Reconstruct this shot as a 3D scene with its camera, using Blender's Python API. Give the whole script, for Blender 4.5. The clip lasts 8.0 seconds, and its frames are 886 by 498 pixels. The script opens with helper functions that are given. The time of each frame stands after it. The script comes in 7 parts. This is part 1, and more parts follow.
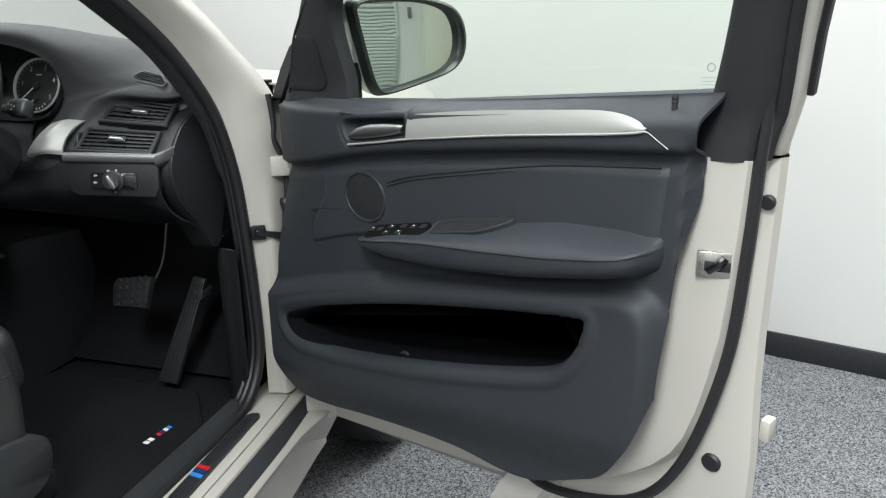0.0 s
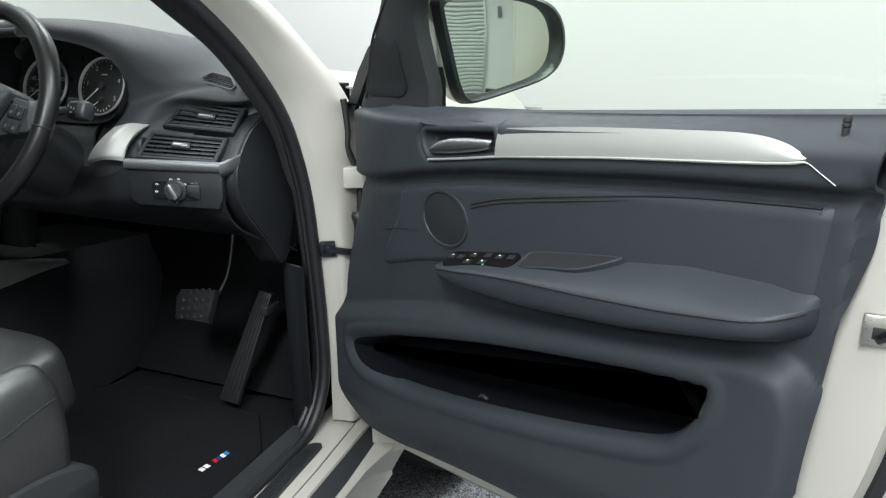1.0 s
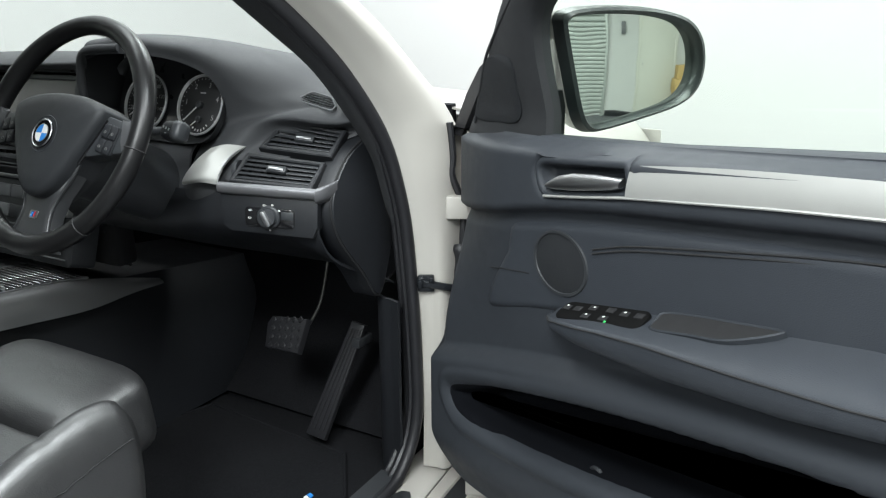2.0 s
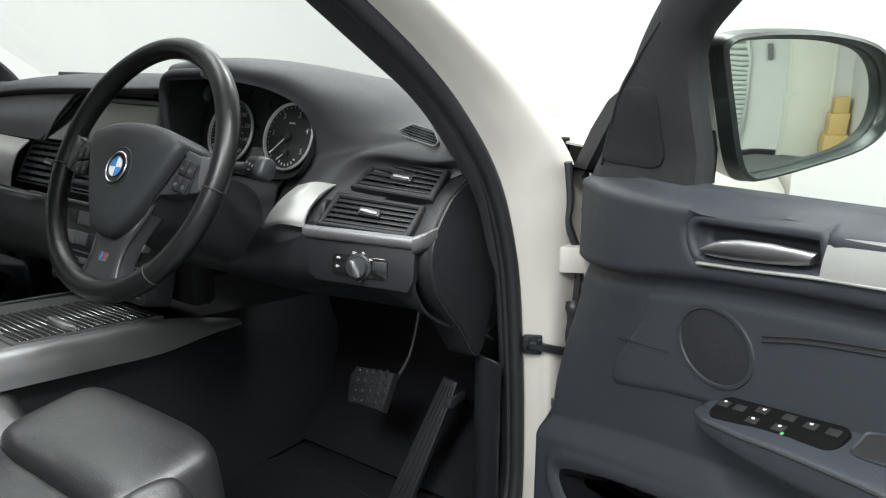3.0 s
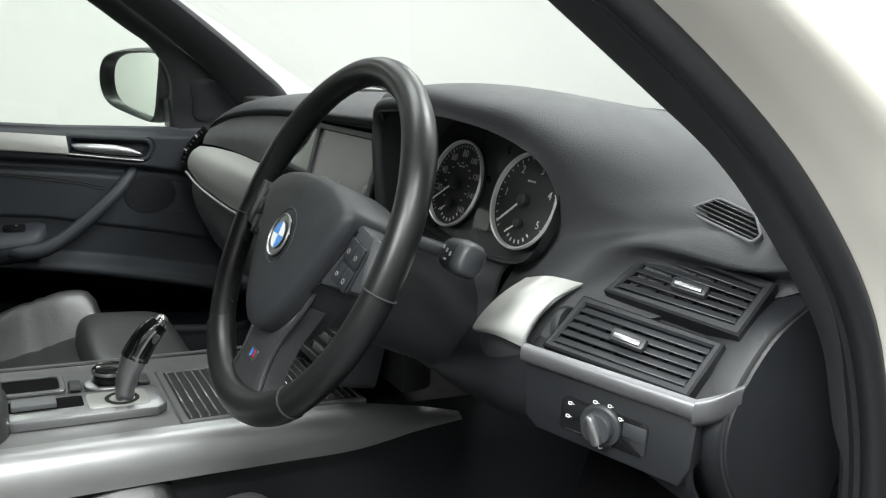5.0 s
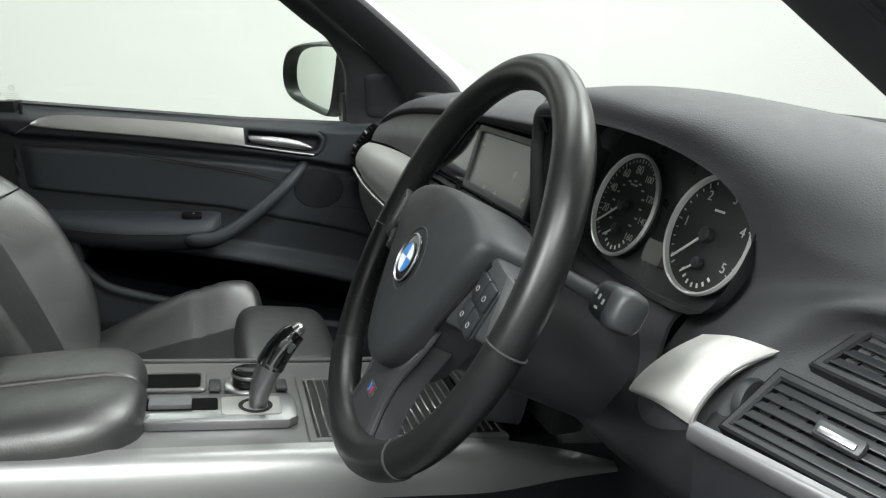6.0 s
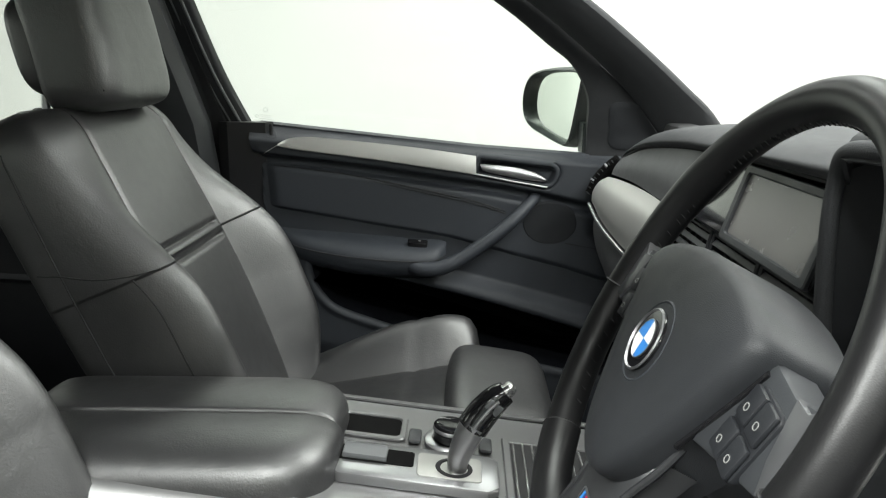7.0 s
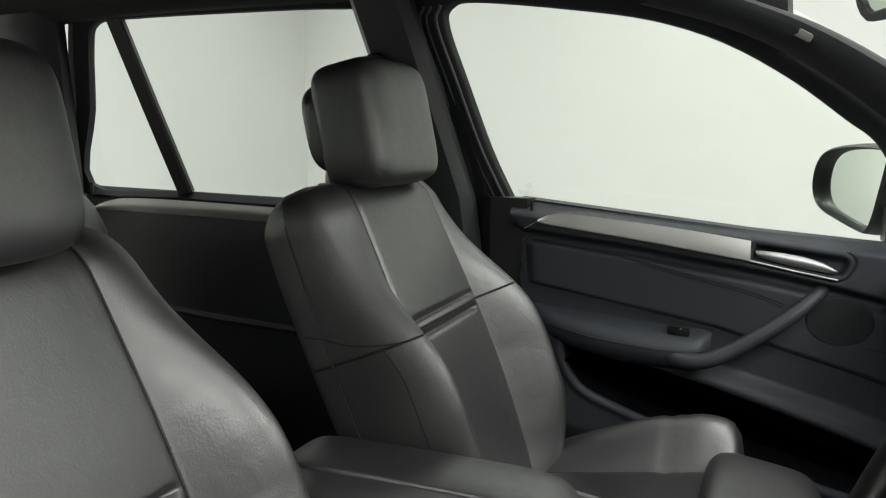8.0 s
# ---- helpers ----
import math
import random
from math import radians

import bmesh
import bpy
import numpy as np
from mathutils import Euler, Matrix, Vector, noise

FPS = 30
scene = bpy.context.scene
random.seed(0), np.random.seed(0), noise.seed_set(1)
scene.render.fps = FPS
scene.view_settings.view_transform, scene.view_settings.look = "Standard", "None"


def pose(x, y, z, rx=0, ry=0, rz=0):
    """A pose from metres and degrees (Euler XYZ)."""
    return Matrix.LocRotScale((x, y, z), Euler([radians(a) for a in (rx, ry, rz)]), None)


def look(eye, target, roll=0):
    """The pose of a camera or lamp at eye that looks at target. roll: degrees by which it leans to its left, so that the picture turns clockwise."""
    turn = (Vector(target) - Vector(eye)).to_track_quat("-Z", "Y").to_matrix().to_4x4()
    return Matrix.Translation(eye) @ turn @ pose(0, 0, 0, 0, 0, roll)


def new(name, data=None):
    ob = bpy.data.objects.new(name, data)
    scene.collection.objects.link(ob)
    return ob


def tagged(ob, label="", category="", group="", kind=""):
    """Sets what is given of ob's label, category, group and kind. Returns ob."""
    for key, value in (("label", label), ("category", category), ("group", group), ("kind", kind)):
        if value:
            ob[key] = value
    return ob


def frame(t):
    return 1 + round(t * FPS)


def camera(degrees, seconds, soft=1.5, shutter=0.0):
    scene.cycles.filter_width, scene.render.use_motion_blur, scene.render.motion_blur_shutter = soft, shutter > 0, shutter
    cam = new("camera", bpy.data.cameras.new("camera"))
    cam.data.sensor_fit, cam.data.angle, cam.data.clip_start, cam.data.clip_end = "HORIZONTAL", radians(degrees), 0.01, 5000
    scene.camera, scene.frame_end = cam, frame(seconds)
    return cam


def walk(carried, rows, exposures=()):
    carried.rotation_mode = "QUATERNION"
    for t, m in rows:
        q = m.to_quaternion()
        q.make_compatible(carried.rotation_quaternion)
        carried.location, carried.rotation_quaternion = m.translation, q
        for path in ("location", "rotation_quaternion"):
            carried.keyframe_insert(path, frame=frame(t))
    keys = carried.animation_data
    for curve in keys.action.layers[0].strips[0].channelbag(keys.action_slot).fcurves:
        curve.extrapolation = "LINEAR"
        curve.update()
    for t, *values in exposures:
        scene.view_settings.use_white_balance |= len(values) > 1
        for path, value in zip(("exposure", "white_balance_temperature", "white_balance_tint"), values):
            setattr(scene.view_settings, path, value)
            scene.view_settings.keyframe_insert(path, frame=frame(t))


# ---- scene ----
import functools
from mathutils.bvhtree import BVHTree

cam = camera(61.3, 8.0, soft=1.2)
PATH = [
    (0, (1.5940, -0.9448, 1.2476), (1.0652, 0.8860, 0.6405), -0.76),
    (0.5, (1.5540, -0.8724, 1.2440), (0.9521, 0.9348, 0.6343), -0.62),
    (1, (1.5280, -0.7973, 1.2436), (0.8119, 0.9700, 0.6403), -0.39),
    (1.5, (1.5000, -0.7373, 1.2463), (0.6592, 0.9777, 0.6530), -0.36),
    (3, (1.3210, -0.5566, 1.2563), (0.1898, 1.0075, 0.7327), 0.06),
    (3.5, (1.2460, -0.4800, 1.2650), (0.0272, 1.0158, 0.7384), 0.12),
    (4, (1.1710, -0.4170, 1.2669), (-0.1441, 0.9932, 0.7359), 0.41),
    (4.5, (1.1050, -0.3343, 1.2749), (-0.3553, 0.9204, 0.7334), 0.39),
    (4.7, (1.0910, -0.2860, 1.2719), (-0.4620, 0.8610, 0.7499), 0.25),
    (5.8, (0.9900, -0.1532, 1.2790), (-0.8258, 0.4935, 0.7455), 0.24),
    (6, (0.9690, -0.1449, 1.2735), (-0.8801, 0.4073, 0.7482), 0.49),
    (6.5, (0.9060, -0.1353, 1.2640), (-1.0095, 0.1518, 0.7655), 0.78),
    (7, (0.8360, -0.1174, 1.2671), (-1.1091, -0.1723, 0.8049), 0.69),
    (7.5, (0.8020, -0.1141, 1.2784), (-1.1147, -0.5213, 0.8778), 0.89),
    (8, (0.7890, -0.0963, 1.2815), (-1.0387, -0.8541, 0.9896), 0.56),
]
EXPOSURES = [
    (0.0, 0.06, 6450, 11), (1.0, 0.26, 6350, 10), (1.7, 0.40, 6300, 10), (2.8, 0.54, 6450, 12), (4.7, 0.72, 6550, 11),
    (6.0, 0.80, 6600, 10), (6.5, 1.0, 6650, 10), (7.4, 1.05, 6750, 11), (8.0, 0.64, 6800, 12),
]
walk(cam, [(t, look(eye, target, roll)) for t, eye, target, roll in PATH], EXPOSURES)

# ---- light ----
world = bpy.data.worlds.new("world")
world.use_nodes = True
world.node_tree.nodes["Background"].inputs[0].default_value = (0.9, 0.95, 1.0, 1)
world.node_tree.nodes["Background"].inputs[1].default_value = 0.25
scene.world = world


def ceiling_lamp(x, y, sx, sy, watts, z=2.93):
    d = bpy.data.lights.new("panel_light", "AREA")
    d.shape, d.size, d.size_y, d.energy = "RECTANGLE", sx, sy, watts
    d.color = (0.95, 1.0, 0.985)
    o = new("panel_light", d)
    o.location = (x, y, z)
    return o


for la, row in ((-2.3, (9, 13, 13, 24)), (-0.4, (16, 18, 20, 46)), (1.95, (120, 104, 58, 46)), (3.1, (8, 7, 5, 5)), (4.6, (5, 5, 5, 7))):
    for lb, watts in zip((-3.4, -1.5, 0.15, 1.7), row):
        ceiling_lamp(0.96 * la + 0.281 * lb, -0.281 * la + 0.96 * lb, 0.55, 1.1, watts)


# ---- materials ----
def mat(name, c, rough=0.5, metal=0.0, grain=0.0, gs=900.0, var=0.12, vs=5.0, leather=False, coat=0.0, spec=0.5, rvar=0.08, crease=0.0):
    m = bpy.data.materials.new(name)
    m.use_nodes = True
    nt = m.node_tree
    n, l = nt.nodes, nt.links
    p = n["Principled BSDF"]
    tc = n.new("ShaderNodeTexCoord")
    big = n.new("ShaderNodeTexNoise")
    big.inputs["Scale"].default_value, big.inputs["Detail"].default_value = vs, 4
    l.new(tc.outputs["Object"], big.inputs["Vector"])
    mix = n.new("ShaderNodeMix")
    mix.data_type = "RGBA"
    mix.inputs[6].default_value = (*[v * (1 - var) for v in c], 1)
    mix.inputs[7].default_value = (*[min(1, v * (1 + var)) for v in c], 1)
    l.new(big.outputs["Fac"], mix.inputs[0])
    l.new(mix.outputs[2], p.inputs["Base Color"])
    mr = n.new("ShaderNodeMapRange")
    mr.inputs[3].default_value, mr.inputs[4].default_value = max(0.02, rough - rvar), min(1, rough + rvar)
    fine = n.new("ShaderNodeTexNoise")
    fine.inputs["Scale"].default_value, fine.inputs["Detail"].default_value = vs * 9, 3
    l.new(tc.outputs["Object"], fine.inputs["Vector"])
    l.new(fine.outputs["Fac"], mr.inputs[0])
    l.new(mr.outputs[0], p.inputs["Roughness"])
    p.inputs["Metallic"].default_value = metal
    p.inputs["Coat Weight"].default_value = coat
    p.inputs["Coat Roughness"].default_value = 0.08
    p.inputs["Specular IOR Level"].default_value = spec
    if grain:
        if leather:
            g = n.new("ShaderNodeTexVoronoi")
            g.feature = "DISTANCE_TO_EDGE"
        else:
            g = n.new("ShaderNodeTexNoise")
            g.inputs["Detail"].default_value = 2
        g.inputs["Scale"].default_value = gs
        l.new(tc.outputs["Object"], g.inputs["Vector"])
        b = n.new("ShaderNodeBump")
        b.inputs["Strength"].default_value, b.inputs["Distance"].default_value = grain, 0.001
        l.new(g.outputs[0], b.inputs["Height"])
        if crease:
            w = n.new("ShaderNodeTexNoise")
            w.inputs["Scale"].default_value, w.inputs["Detail"].default_value, w.inputs["Distortion"].default_value = 24, 5, 0.8
            l.new(tc.outputs["Object"], w.inputs["Vector"])
            b2 = n.new("ShaderNodeBump")
            b2.inputs["Strength"].default_value, b2.inputs["Distance"].default_value = crease, 0.006
            l.new(w.outputs[0], b2.inputs["Height"])
            l.new(b2.outputs["Normal"], b.inputs["Normal"])
        l.new(b.outputs["Normal"], p.inputs["Normal"])
    return m


def glass_mat(name, tint, base=0.045):
    m = bpy.data.materials.new(name)
    m.use_nodes = True
    nt = m.node_tree
    n, l = nt.nodes, nt.links
    n.remove(n["Principled BSDF"])
    tr, gl, lw, mx = n.new("ShaderNodeBsdfTransparent"), n.new("ShaderNodeBsdfGlossy"), n.new("ShaderNodeLayerWeight"), n.new("ShaderNodeMixShader")
    pw, ml = n.new("ShaderNodeMath"), n.new("ShaderNodeMath")
    pw.operation, ml.operation = "POWER", "MULTIPLY_ADD"
    tr.inputs[0].default_value = (*tint, 1)
    gl.inputs["Roughness"].default_value = 0.02
    lw.inputs[0].default_value = 0.5
    pw.inputs[1].default_value = 5.0
    ml.inputs[1].default_value, ml.inputs[2].default_value = 1 - base, base
    l.new(lw.outputs["Facing"], pw.inputs[0])
    l.new(pw.outputs[0], ml.inputs[0])
    l.new(ml.outputs[0], mx.inputs[0])
    l.new(tr.outputs[0], mx.inputs[1])
    l.new(gl.outputs[0], mx.inputs[2])
    l.new(mx.outputs[0], n["Material Output"].inputs[0])
    return m


def carpet_mat(name, dark, light, scale):
    m = mat(name, dark, 0.95, grain=0.8, gs=scale, var=0.1, vs=2.0, spec=0.15)
    n, l = m.node_tree.nodes, m.node_tree.links
    tc = n.new("ShaderNodeTexCoord")
    v = n.new("ShaderNodeTexVoronoi")
    v.inputs["Scale"].default_value = scale
    l.new(tc.outputs["Object"], v.inputs["Vector"])
    r = n.new("ShaderNodeValToRGB")
    r.color_ramp.elements[0].color, r.color_ramp.elements[1].color = (*dark, 1), (*light, 1)
    r.color_ramp.elements[0].position, r.color_ramp.elements[1].position = 0.15, 0.95
    l.new(v.outputs["Color"], r.inputs[0])
    l.new(r.outputs[0], n["Principled BSDF"].inputs["Base Color"])
    return m


M_PAINT = mat("white_paint", (0.43, 0.41, 0.375), 0.35, var=0.02, coat=0.4, rvar=0.05)
M_WALL = mat("wall_paint", (0.575, 0.57, 0.56), 0.85, var=0.02, vs=0.8, spec=0.2)
# Ceiling is out of view; its grey is set to weaken bounced light
M_CEIL = mat("darkened_ceiling", (0.32, 0.32, 0.315), 0.85, var=0.03)
M_BASE = mat("black_skirting", (0.016, 0.017, 0.02), 0.4, var=0.2)
M_CARPET = carpet_mat("grey_carpet", (0.026, 0.027, 0.030), (0.30, 0.305, 0.32), 270)
M_MAT = carpet_mat("black_floor_mat", (0.004, 0.0042, 0.005), (0.011, 0.0112, 0.013), 500)
M_MAT2 = carpet_mat("grey_heel_patch", (0.03, 0.03, 0.031), (0.06, 0.06, 0.062), 400)
M_DASH = mat("dash_skin", (0.042, 0.0435, 0.0465), 0.62, spec=0.30, grain=0.45, gs=430, leather=True, var=0.16)
# Dark plastic, also a shaded copy of soft_plastic for parts low in the cabin
M_LOWER = mat("dark_and_shaded_plastic", (0.0095, 0.0105, 0.0128), 0.5, grain=0.15, gs=1000, leather=True, var=0.12)
M_SOFT = mat("soft_plastic", (0.028, 0.0315, 0.0375), 0.58, spec=0.32, grain=0.2, gs=900, leather=True, var=0.1)
M_HARD = mat("hard_plastic", (0.028, 0.030, 0.033), 0.45, grain=0.12, gs=1200, var=0.12)
M_LEATHER = mat("black_leather", (0.009, 0.0092, 0.010), 0.47, grain=0.30, gs=420, var=0.15, rvar=0.07, spec=0.5, coat=0.0, crease=0.16)
leather = M_LEATHER.node_tree.nodes["Principled BSDF"].inputs
leather["IOR"].default_value = 2.1
M_PAD = mat("door_leatherette", (0.031, 0.035, 0.042), 0.50, spec=0.35, grain=0.3, gs=420, leather=True, var=0.15, rvar=0.1)
M_WHEEL = mat("wheel_leather", (0.007, 0.007, 0.0075), 0.37, spec=0.38, rvar=0.03, grain=0.08, gs=700, leather=True, var=0.15)
M_SEAM = mat("black_thread", (0.012, 0.012, 0.013), 0.7, grain=0.4, gs=1500)
M_GLOSS = mat("gloss_black", (0.008, 0.008, 0.009), 0.12, var=0.1, coat=0.3, rvar=0.03)
# Near-black: stands in for shade in shallow recesses; the switch panel is truly black
M_PIT = mat("black_and_recess_shade", (0.004, 0.004, 0.004), 0.9, var=0.1, spec=0.1)
M_DARK = mat("matt_black", (0.008, 0.008, 0.009), 0.7, var=0.1)
M_RUBBER = mat("black_rubber", (0.012, 0.012, 0.014), 0.5, grain=0.2, gs=600, var=0.15)
M_SILVER = mat("brushed_silver_trim", (0.50, 0.50, 0.48), 0.44, metal=0.6, grain=0.05, gs=900, var=0.03, rvar=0.05)
M_SATIN = mat("satin_chrome", (0.40, 0.40, 0.41), 0.38, metal=1.0, var=0.03, rvar=0.05)
M_CONS = mat("grey_lacquer", (0.075, 0.076, 0.08), 0.34, metal=0.3, var=0.08, coat=0.2)
M_DECK = mat("silver_grey_lacquer", (0.19, 0.19, 0.192), 0.34, metal=0.5, var=0.05, coat=0.2)
M_STRIP = mat("dark_silver_strip", (0.31, 0.31, 0.312), 0.40, metal=0.8, var=0.04)
M_STEEL = mat("worn_steel", (0.12, 0.118, 0.11), 0.42, metal=1.0, var=0.25, vs=40)
M_HEADLINER = mat("dark_headliner", (0.022, 0.022, 0.023), 0.95, grain=0.4, gs=900)
M_PILLAR = mat("pillar_cloth", (0.016, 0.017, 0.019), 0.85, grain=0.3, gs=1100)
M_OILY = mat("oily_black_steel", (0.015, 0.017, 0.02), 0.22, metal=0.4, grain=0.5, gs=120, var=0.4, vs=60, rvar=0.12)
M_GLASS = glass_mat("green_glass", (0.88, 0.94, 0.885))
M_SCREENGLASS = glass_mat("windscreen_glass", (0.93, 0.965, 0.94))
M_MIRROR = mat("mirror_silver", (0.80, 0.86, 0.80), 0.02, metal=1.0, var=0.01, rvar=0.005)
# Lightened copy of the dash skin: light from the rear right is in its colour
M_PADDED = mat("lit_padded_skin", (0.092, 0.094, 0.098), 0.5, spec=0.5, grain=0.22, gs=650, leather=True, var=0.1)
M_DISPLAY = mat("display_glass", (0.12, 0.115, 0.112), 0.25, var=0.06)
M_FACE = mat("dial_face", (0.024, 0.024, 0.025), 0.5)
M_WHITE = mat("white_print", (0.75, 0.75, 0.73), 0.6, var=0.03)
M_BLUE = mat("blue_enamel", (0.03, 0.22, 0.62), 0.3, var=0.05)
M_NAVY = mat("navy_enamel", (0.02, 0.035, 0.14), 0.3, var=0.05)
M_RED = mat("red_enamel", (0.55, 0.02, 0.03), 0.3, var=0.05)
M_STAMP = mat("grey_etching", (0.25, 0.27, 0.26), 0.8)
M_GREEN = mat("green_print", (0.05, 0.5, 0.12), 0.5)
M_SHUTTER = mat("galvanised_shutter", (0.42, 0.44, 0.42), 0.45, metal=0.3, var=0.08)
M_DOORPAINT = mat("cream_door_paint", (0.62, 0.61, 0.55), 0.6, var=0.04)
M_CARD = mat("brown_card", (0.55, 0.38, 0.16), 0.85, var=0.1)
M_TAG = mat("label_grey", (0.20, 0.20, 0.195), 0.6)
M_GREY = mat("grey_plastic", (0.12, 0.125, 0.13), 0.5)


# ---- mesh tools ----
V = Vector


def fr(o, ex, n):
    """A local frame at o: x along ex, z along n."""
    ex = V(ex).normalized()
    n = V(n)
    n = (n - ex * n.dot(ex)).normalized()
    ey = n.cross(ex)
    m = Matrix((ex, ey, n)).transposed().to_4x4()
    m.translation = V(o)
    return m


def lerp(a, b, k):
    return a + (b - a) * k


def smooth(a, b, x):
    k = min(1.0, max(0.0, (x - a) / (b - a)))
    return k * k * (3 - 2 * k)


def table(x, rows):
    """Linear interpolation in rows of (x, y)."""
    if x <= rows[0][0]:
        return rows[0][1]
    for (x0, y0), (x1, y1) in zip(rows, rows[1:]):
        if x <= x1:
            return lerp(y0, y1, (x - x0) / (x1 - x0))
    return rows[-1][1]


def spline(pts, n=6, closed=False):
    """Catmull-Rom through the points, n steps a span."""
    pts = [V(p) for p in pts]
    k = len(pts)
    out = []
    for i in range(k if closed else k - 1):
        if closed:
            a, b, c, d = (pts[(i + j) % k] for j in (-1, 0, 1, 2))
        else:
            b, c = pts[i], pts[i + 1]
            a = pts[i - 1] if i else b + (b - c)
            d = pts[i + 2] if i + 2 < k else c + (c - b)
        for j in range(n):
            t = j / n
            out.append(0.5 * (2 * b + (c - a) * t + (2 * a - 5 * b + 4 * c - d) * t * t + (3 * b - a - 3 * c + d) * t ** 3))
    if not closed:
        out.append(pts[-1])
    return out


def loft(rings, ring_closed=True, cap=True, closed=False):
    bm = bmesh.new()
    vs = [[bm.verts.new(p) for p in r] for r in rings]
    k = len(vs[0])
    for i in range(len(vs) if closed else len(vs) - 1):
        a, b = vs[i], vs[(i + 1) % len(vs)]
        for j in range(k if ring_closed else k - 1):
            q = (j + 1) % k
            bm.faces.new((a[j], a[q], b[q], b[j]))
    if cap and ring_closed and not closed:
        if cap != "last":
            bm.faces.new(list(reversed(vs[0])))
        bm.faces.new(vs[-1])
    bmesh.ops.recalc_face_normals(bm, faces=bm.faces)
    return bm


def sheet(fn, nu, nv, thick=0.0):
    """A grid of fn(s, t), thickened."""
    rows = [[V(fn(i / nu, j / nv)) for i in range(nu + 1)] for j in range(nv + 1)]
    bm = loft(rows, ring_closed=False)
    if thick:
        bmesh.ops.solidify(bm, geom=bm.faces[:], thickness=thick)
        bmesh.ops.recalc_face_normals(bm, faces=bm.faces)
    return bm


def surf(stations, nu=8, nv=8, thick=0.0):
    """A smooth sheet through stations, each a list of points."""
    cols = [spline(s, nv) for s in stations]
    k = len(cols[0])
    rows = [spline([c[j] for c in cols], nu) for j in range(k)]
    bm = loft(rows, ring_closed=False)
    if thick:
        bmesh.ops.solidify(bm, geom=bm.faces[:], thickness=thick)
        bmesh.ops.recalc_face_normals(bm, faces=bm.faces)
    return bm


def tube(pts, r, seg=10, closed=False, squash=1.0, up=(0, 0, 1), taper=None):
    pts = [V(p) for p in pts]
    k = len(pts)
    rings = []
    side = None
    for i, p in enumerate(pts):
        a = pts[i - 1] if (i or closed) else p
        b = pts[(i + 1) % k] if (i < k - 1 or closed) else p
        d = (b - a).normalized()
        if side is None:
            side = d.cross(V(up))
            if side.length < 1e-4:
                side = d.cross(V((1, 0, 0)))
        side = (side - d * side.dot(d)).normalized()
        n = side.cross(d)
        rr = r * (taper(i / (k - 1)) if taper else 1)
        rings.append([p + side * math.cos(2 * math.pi * j / seg) * rr + n * math.sin(2 * math.pi * j / seg) * rr * squash for j in range(seg)])
    return loft(rings, closed=closed)


def ribbon(pts, w, h, up):
    """A flat bar along pts: w wide, h high in the direction of up."""
    pts = [V(p) for p in pts]
    rings = []
    for i, p in enumerate(pts):
        d = (pts[min(i + 1, len(pts) - 1)] - pts[max(i - 1, 0)]).normalized()
        u = V(up)
        u = (u - d * u.dot(d)).normalized()
        s = d.cross(u)
        b = min(w, h) * 0.25
        rings.append([p + s * x + u * y for x, y in ((-w / 2 + b, -h / 2), (w / 2 - b, -h / 2), (w / 2, -h / 2 + b), (w / 2, h / 2 - b), (w / 2 - b, h / 2), (-w / 2 + b, h / 2), (-w / 2, h / 2 - b), (-w / 2, -h / 2 + b))])
    return loft(rings)


def box(sx, sy, sz, bev=0.003, m=None, seg=2):
    bm = bmesh.new()
    bmesh.ops.create_cube(bm, size=1, matrix=Matrix.Diagonal((sx, sy, sz, 1)))
    if bev:
        bmesh.ops.bevel(bm, geom=bm.edges[:], offset=bev, segments=seg, profile=0.5, affect="EDGES")
    if m:
        bm.transform(m)
    return bm


def slab(outline, depth, bev=0.002, m=None, base=0.0, seg=2):
    """A plate: a flat outline in x, y raised from base to depth along z, its upper edge rounded."""
    bm = bmesh.new()
    lo = [bm.verts.new((p[0], p[1], base)) for p in outline]
    hi = [bm.verts.new((p[0], p[1], depth)) for p in outline]
    k = len(lo)
    top = bm.faces.new(hi)
    bm.faces.new(list(reversed(lo)))
    for i in range(k):
        j = (i + 1) % k
        bm.faces.new((lo[i], lo[j], hi[j], hi[i]))
    bmesh.ops.recalc_face_normals(bm, faces=bm.faces)
    if bev:
        bmesh.ops.bevel(bm, geom=list(top.edges), offset=bev, segments=seg, profile=0.5, affect="EDGES")
    if m:
        bm.transform(m)
    return bm


def ringslab(outer, inner, depth, m=None, base=0.0, bev=0.0015):
    """A frame between two outlines of as many points."""
    bm = bmesh.new()
    k = len(outer)
    a, b = [[bm.verts.new((p[0], p[1], z)) for p in outer] for z in (base, depth)]
    c, d = [[bm.verts.new((p[0], p[1], z)) for p in inner] for z in (base, depth)]
    for i in range(k):
        j = (i + 1) % k
        bm.faces.new((a[i], a[j], b[j], b[i]))
        bm.faces.new((b[i], b[j], d[j], d[i]))
        bm.faces.new((d[i], d[j], c[j], c[i]))
        bm.faces.new((c[i], c[j], a[j], a[i]))
    bmesh.ops.recalc_face_normals(bm, faces=bm.faces)
    if bev:
        es = [e for e in bm.edges if abs(e.verts[0].co.z - depth) < 1e-6 and abs(e.verts[1].co.z - depth) < 1e-6 and e.calc_face_angle(0) > 0.5]
        bmesh.ops.bevel(bm, geom=es, offset=bev, segments=1, affect="EDGES")
    if m:
        bm.transform(m)
    return bm


def lathe(profile, seg=32, m=None, turn=2 * math.pi, cap=True):
    """A turned body: profile of (radius, z)."""
    rings = [[V((r * math.cos(turn * j / seg), r * math.sin(turn * j / seg), z)) for j in range(seg)] for r, z in profile]
    bm = loft(rings, cap=cap)
    if m:
        bm.transform(m)
    return bm


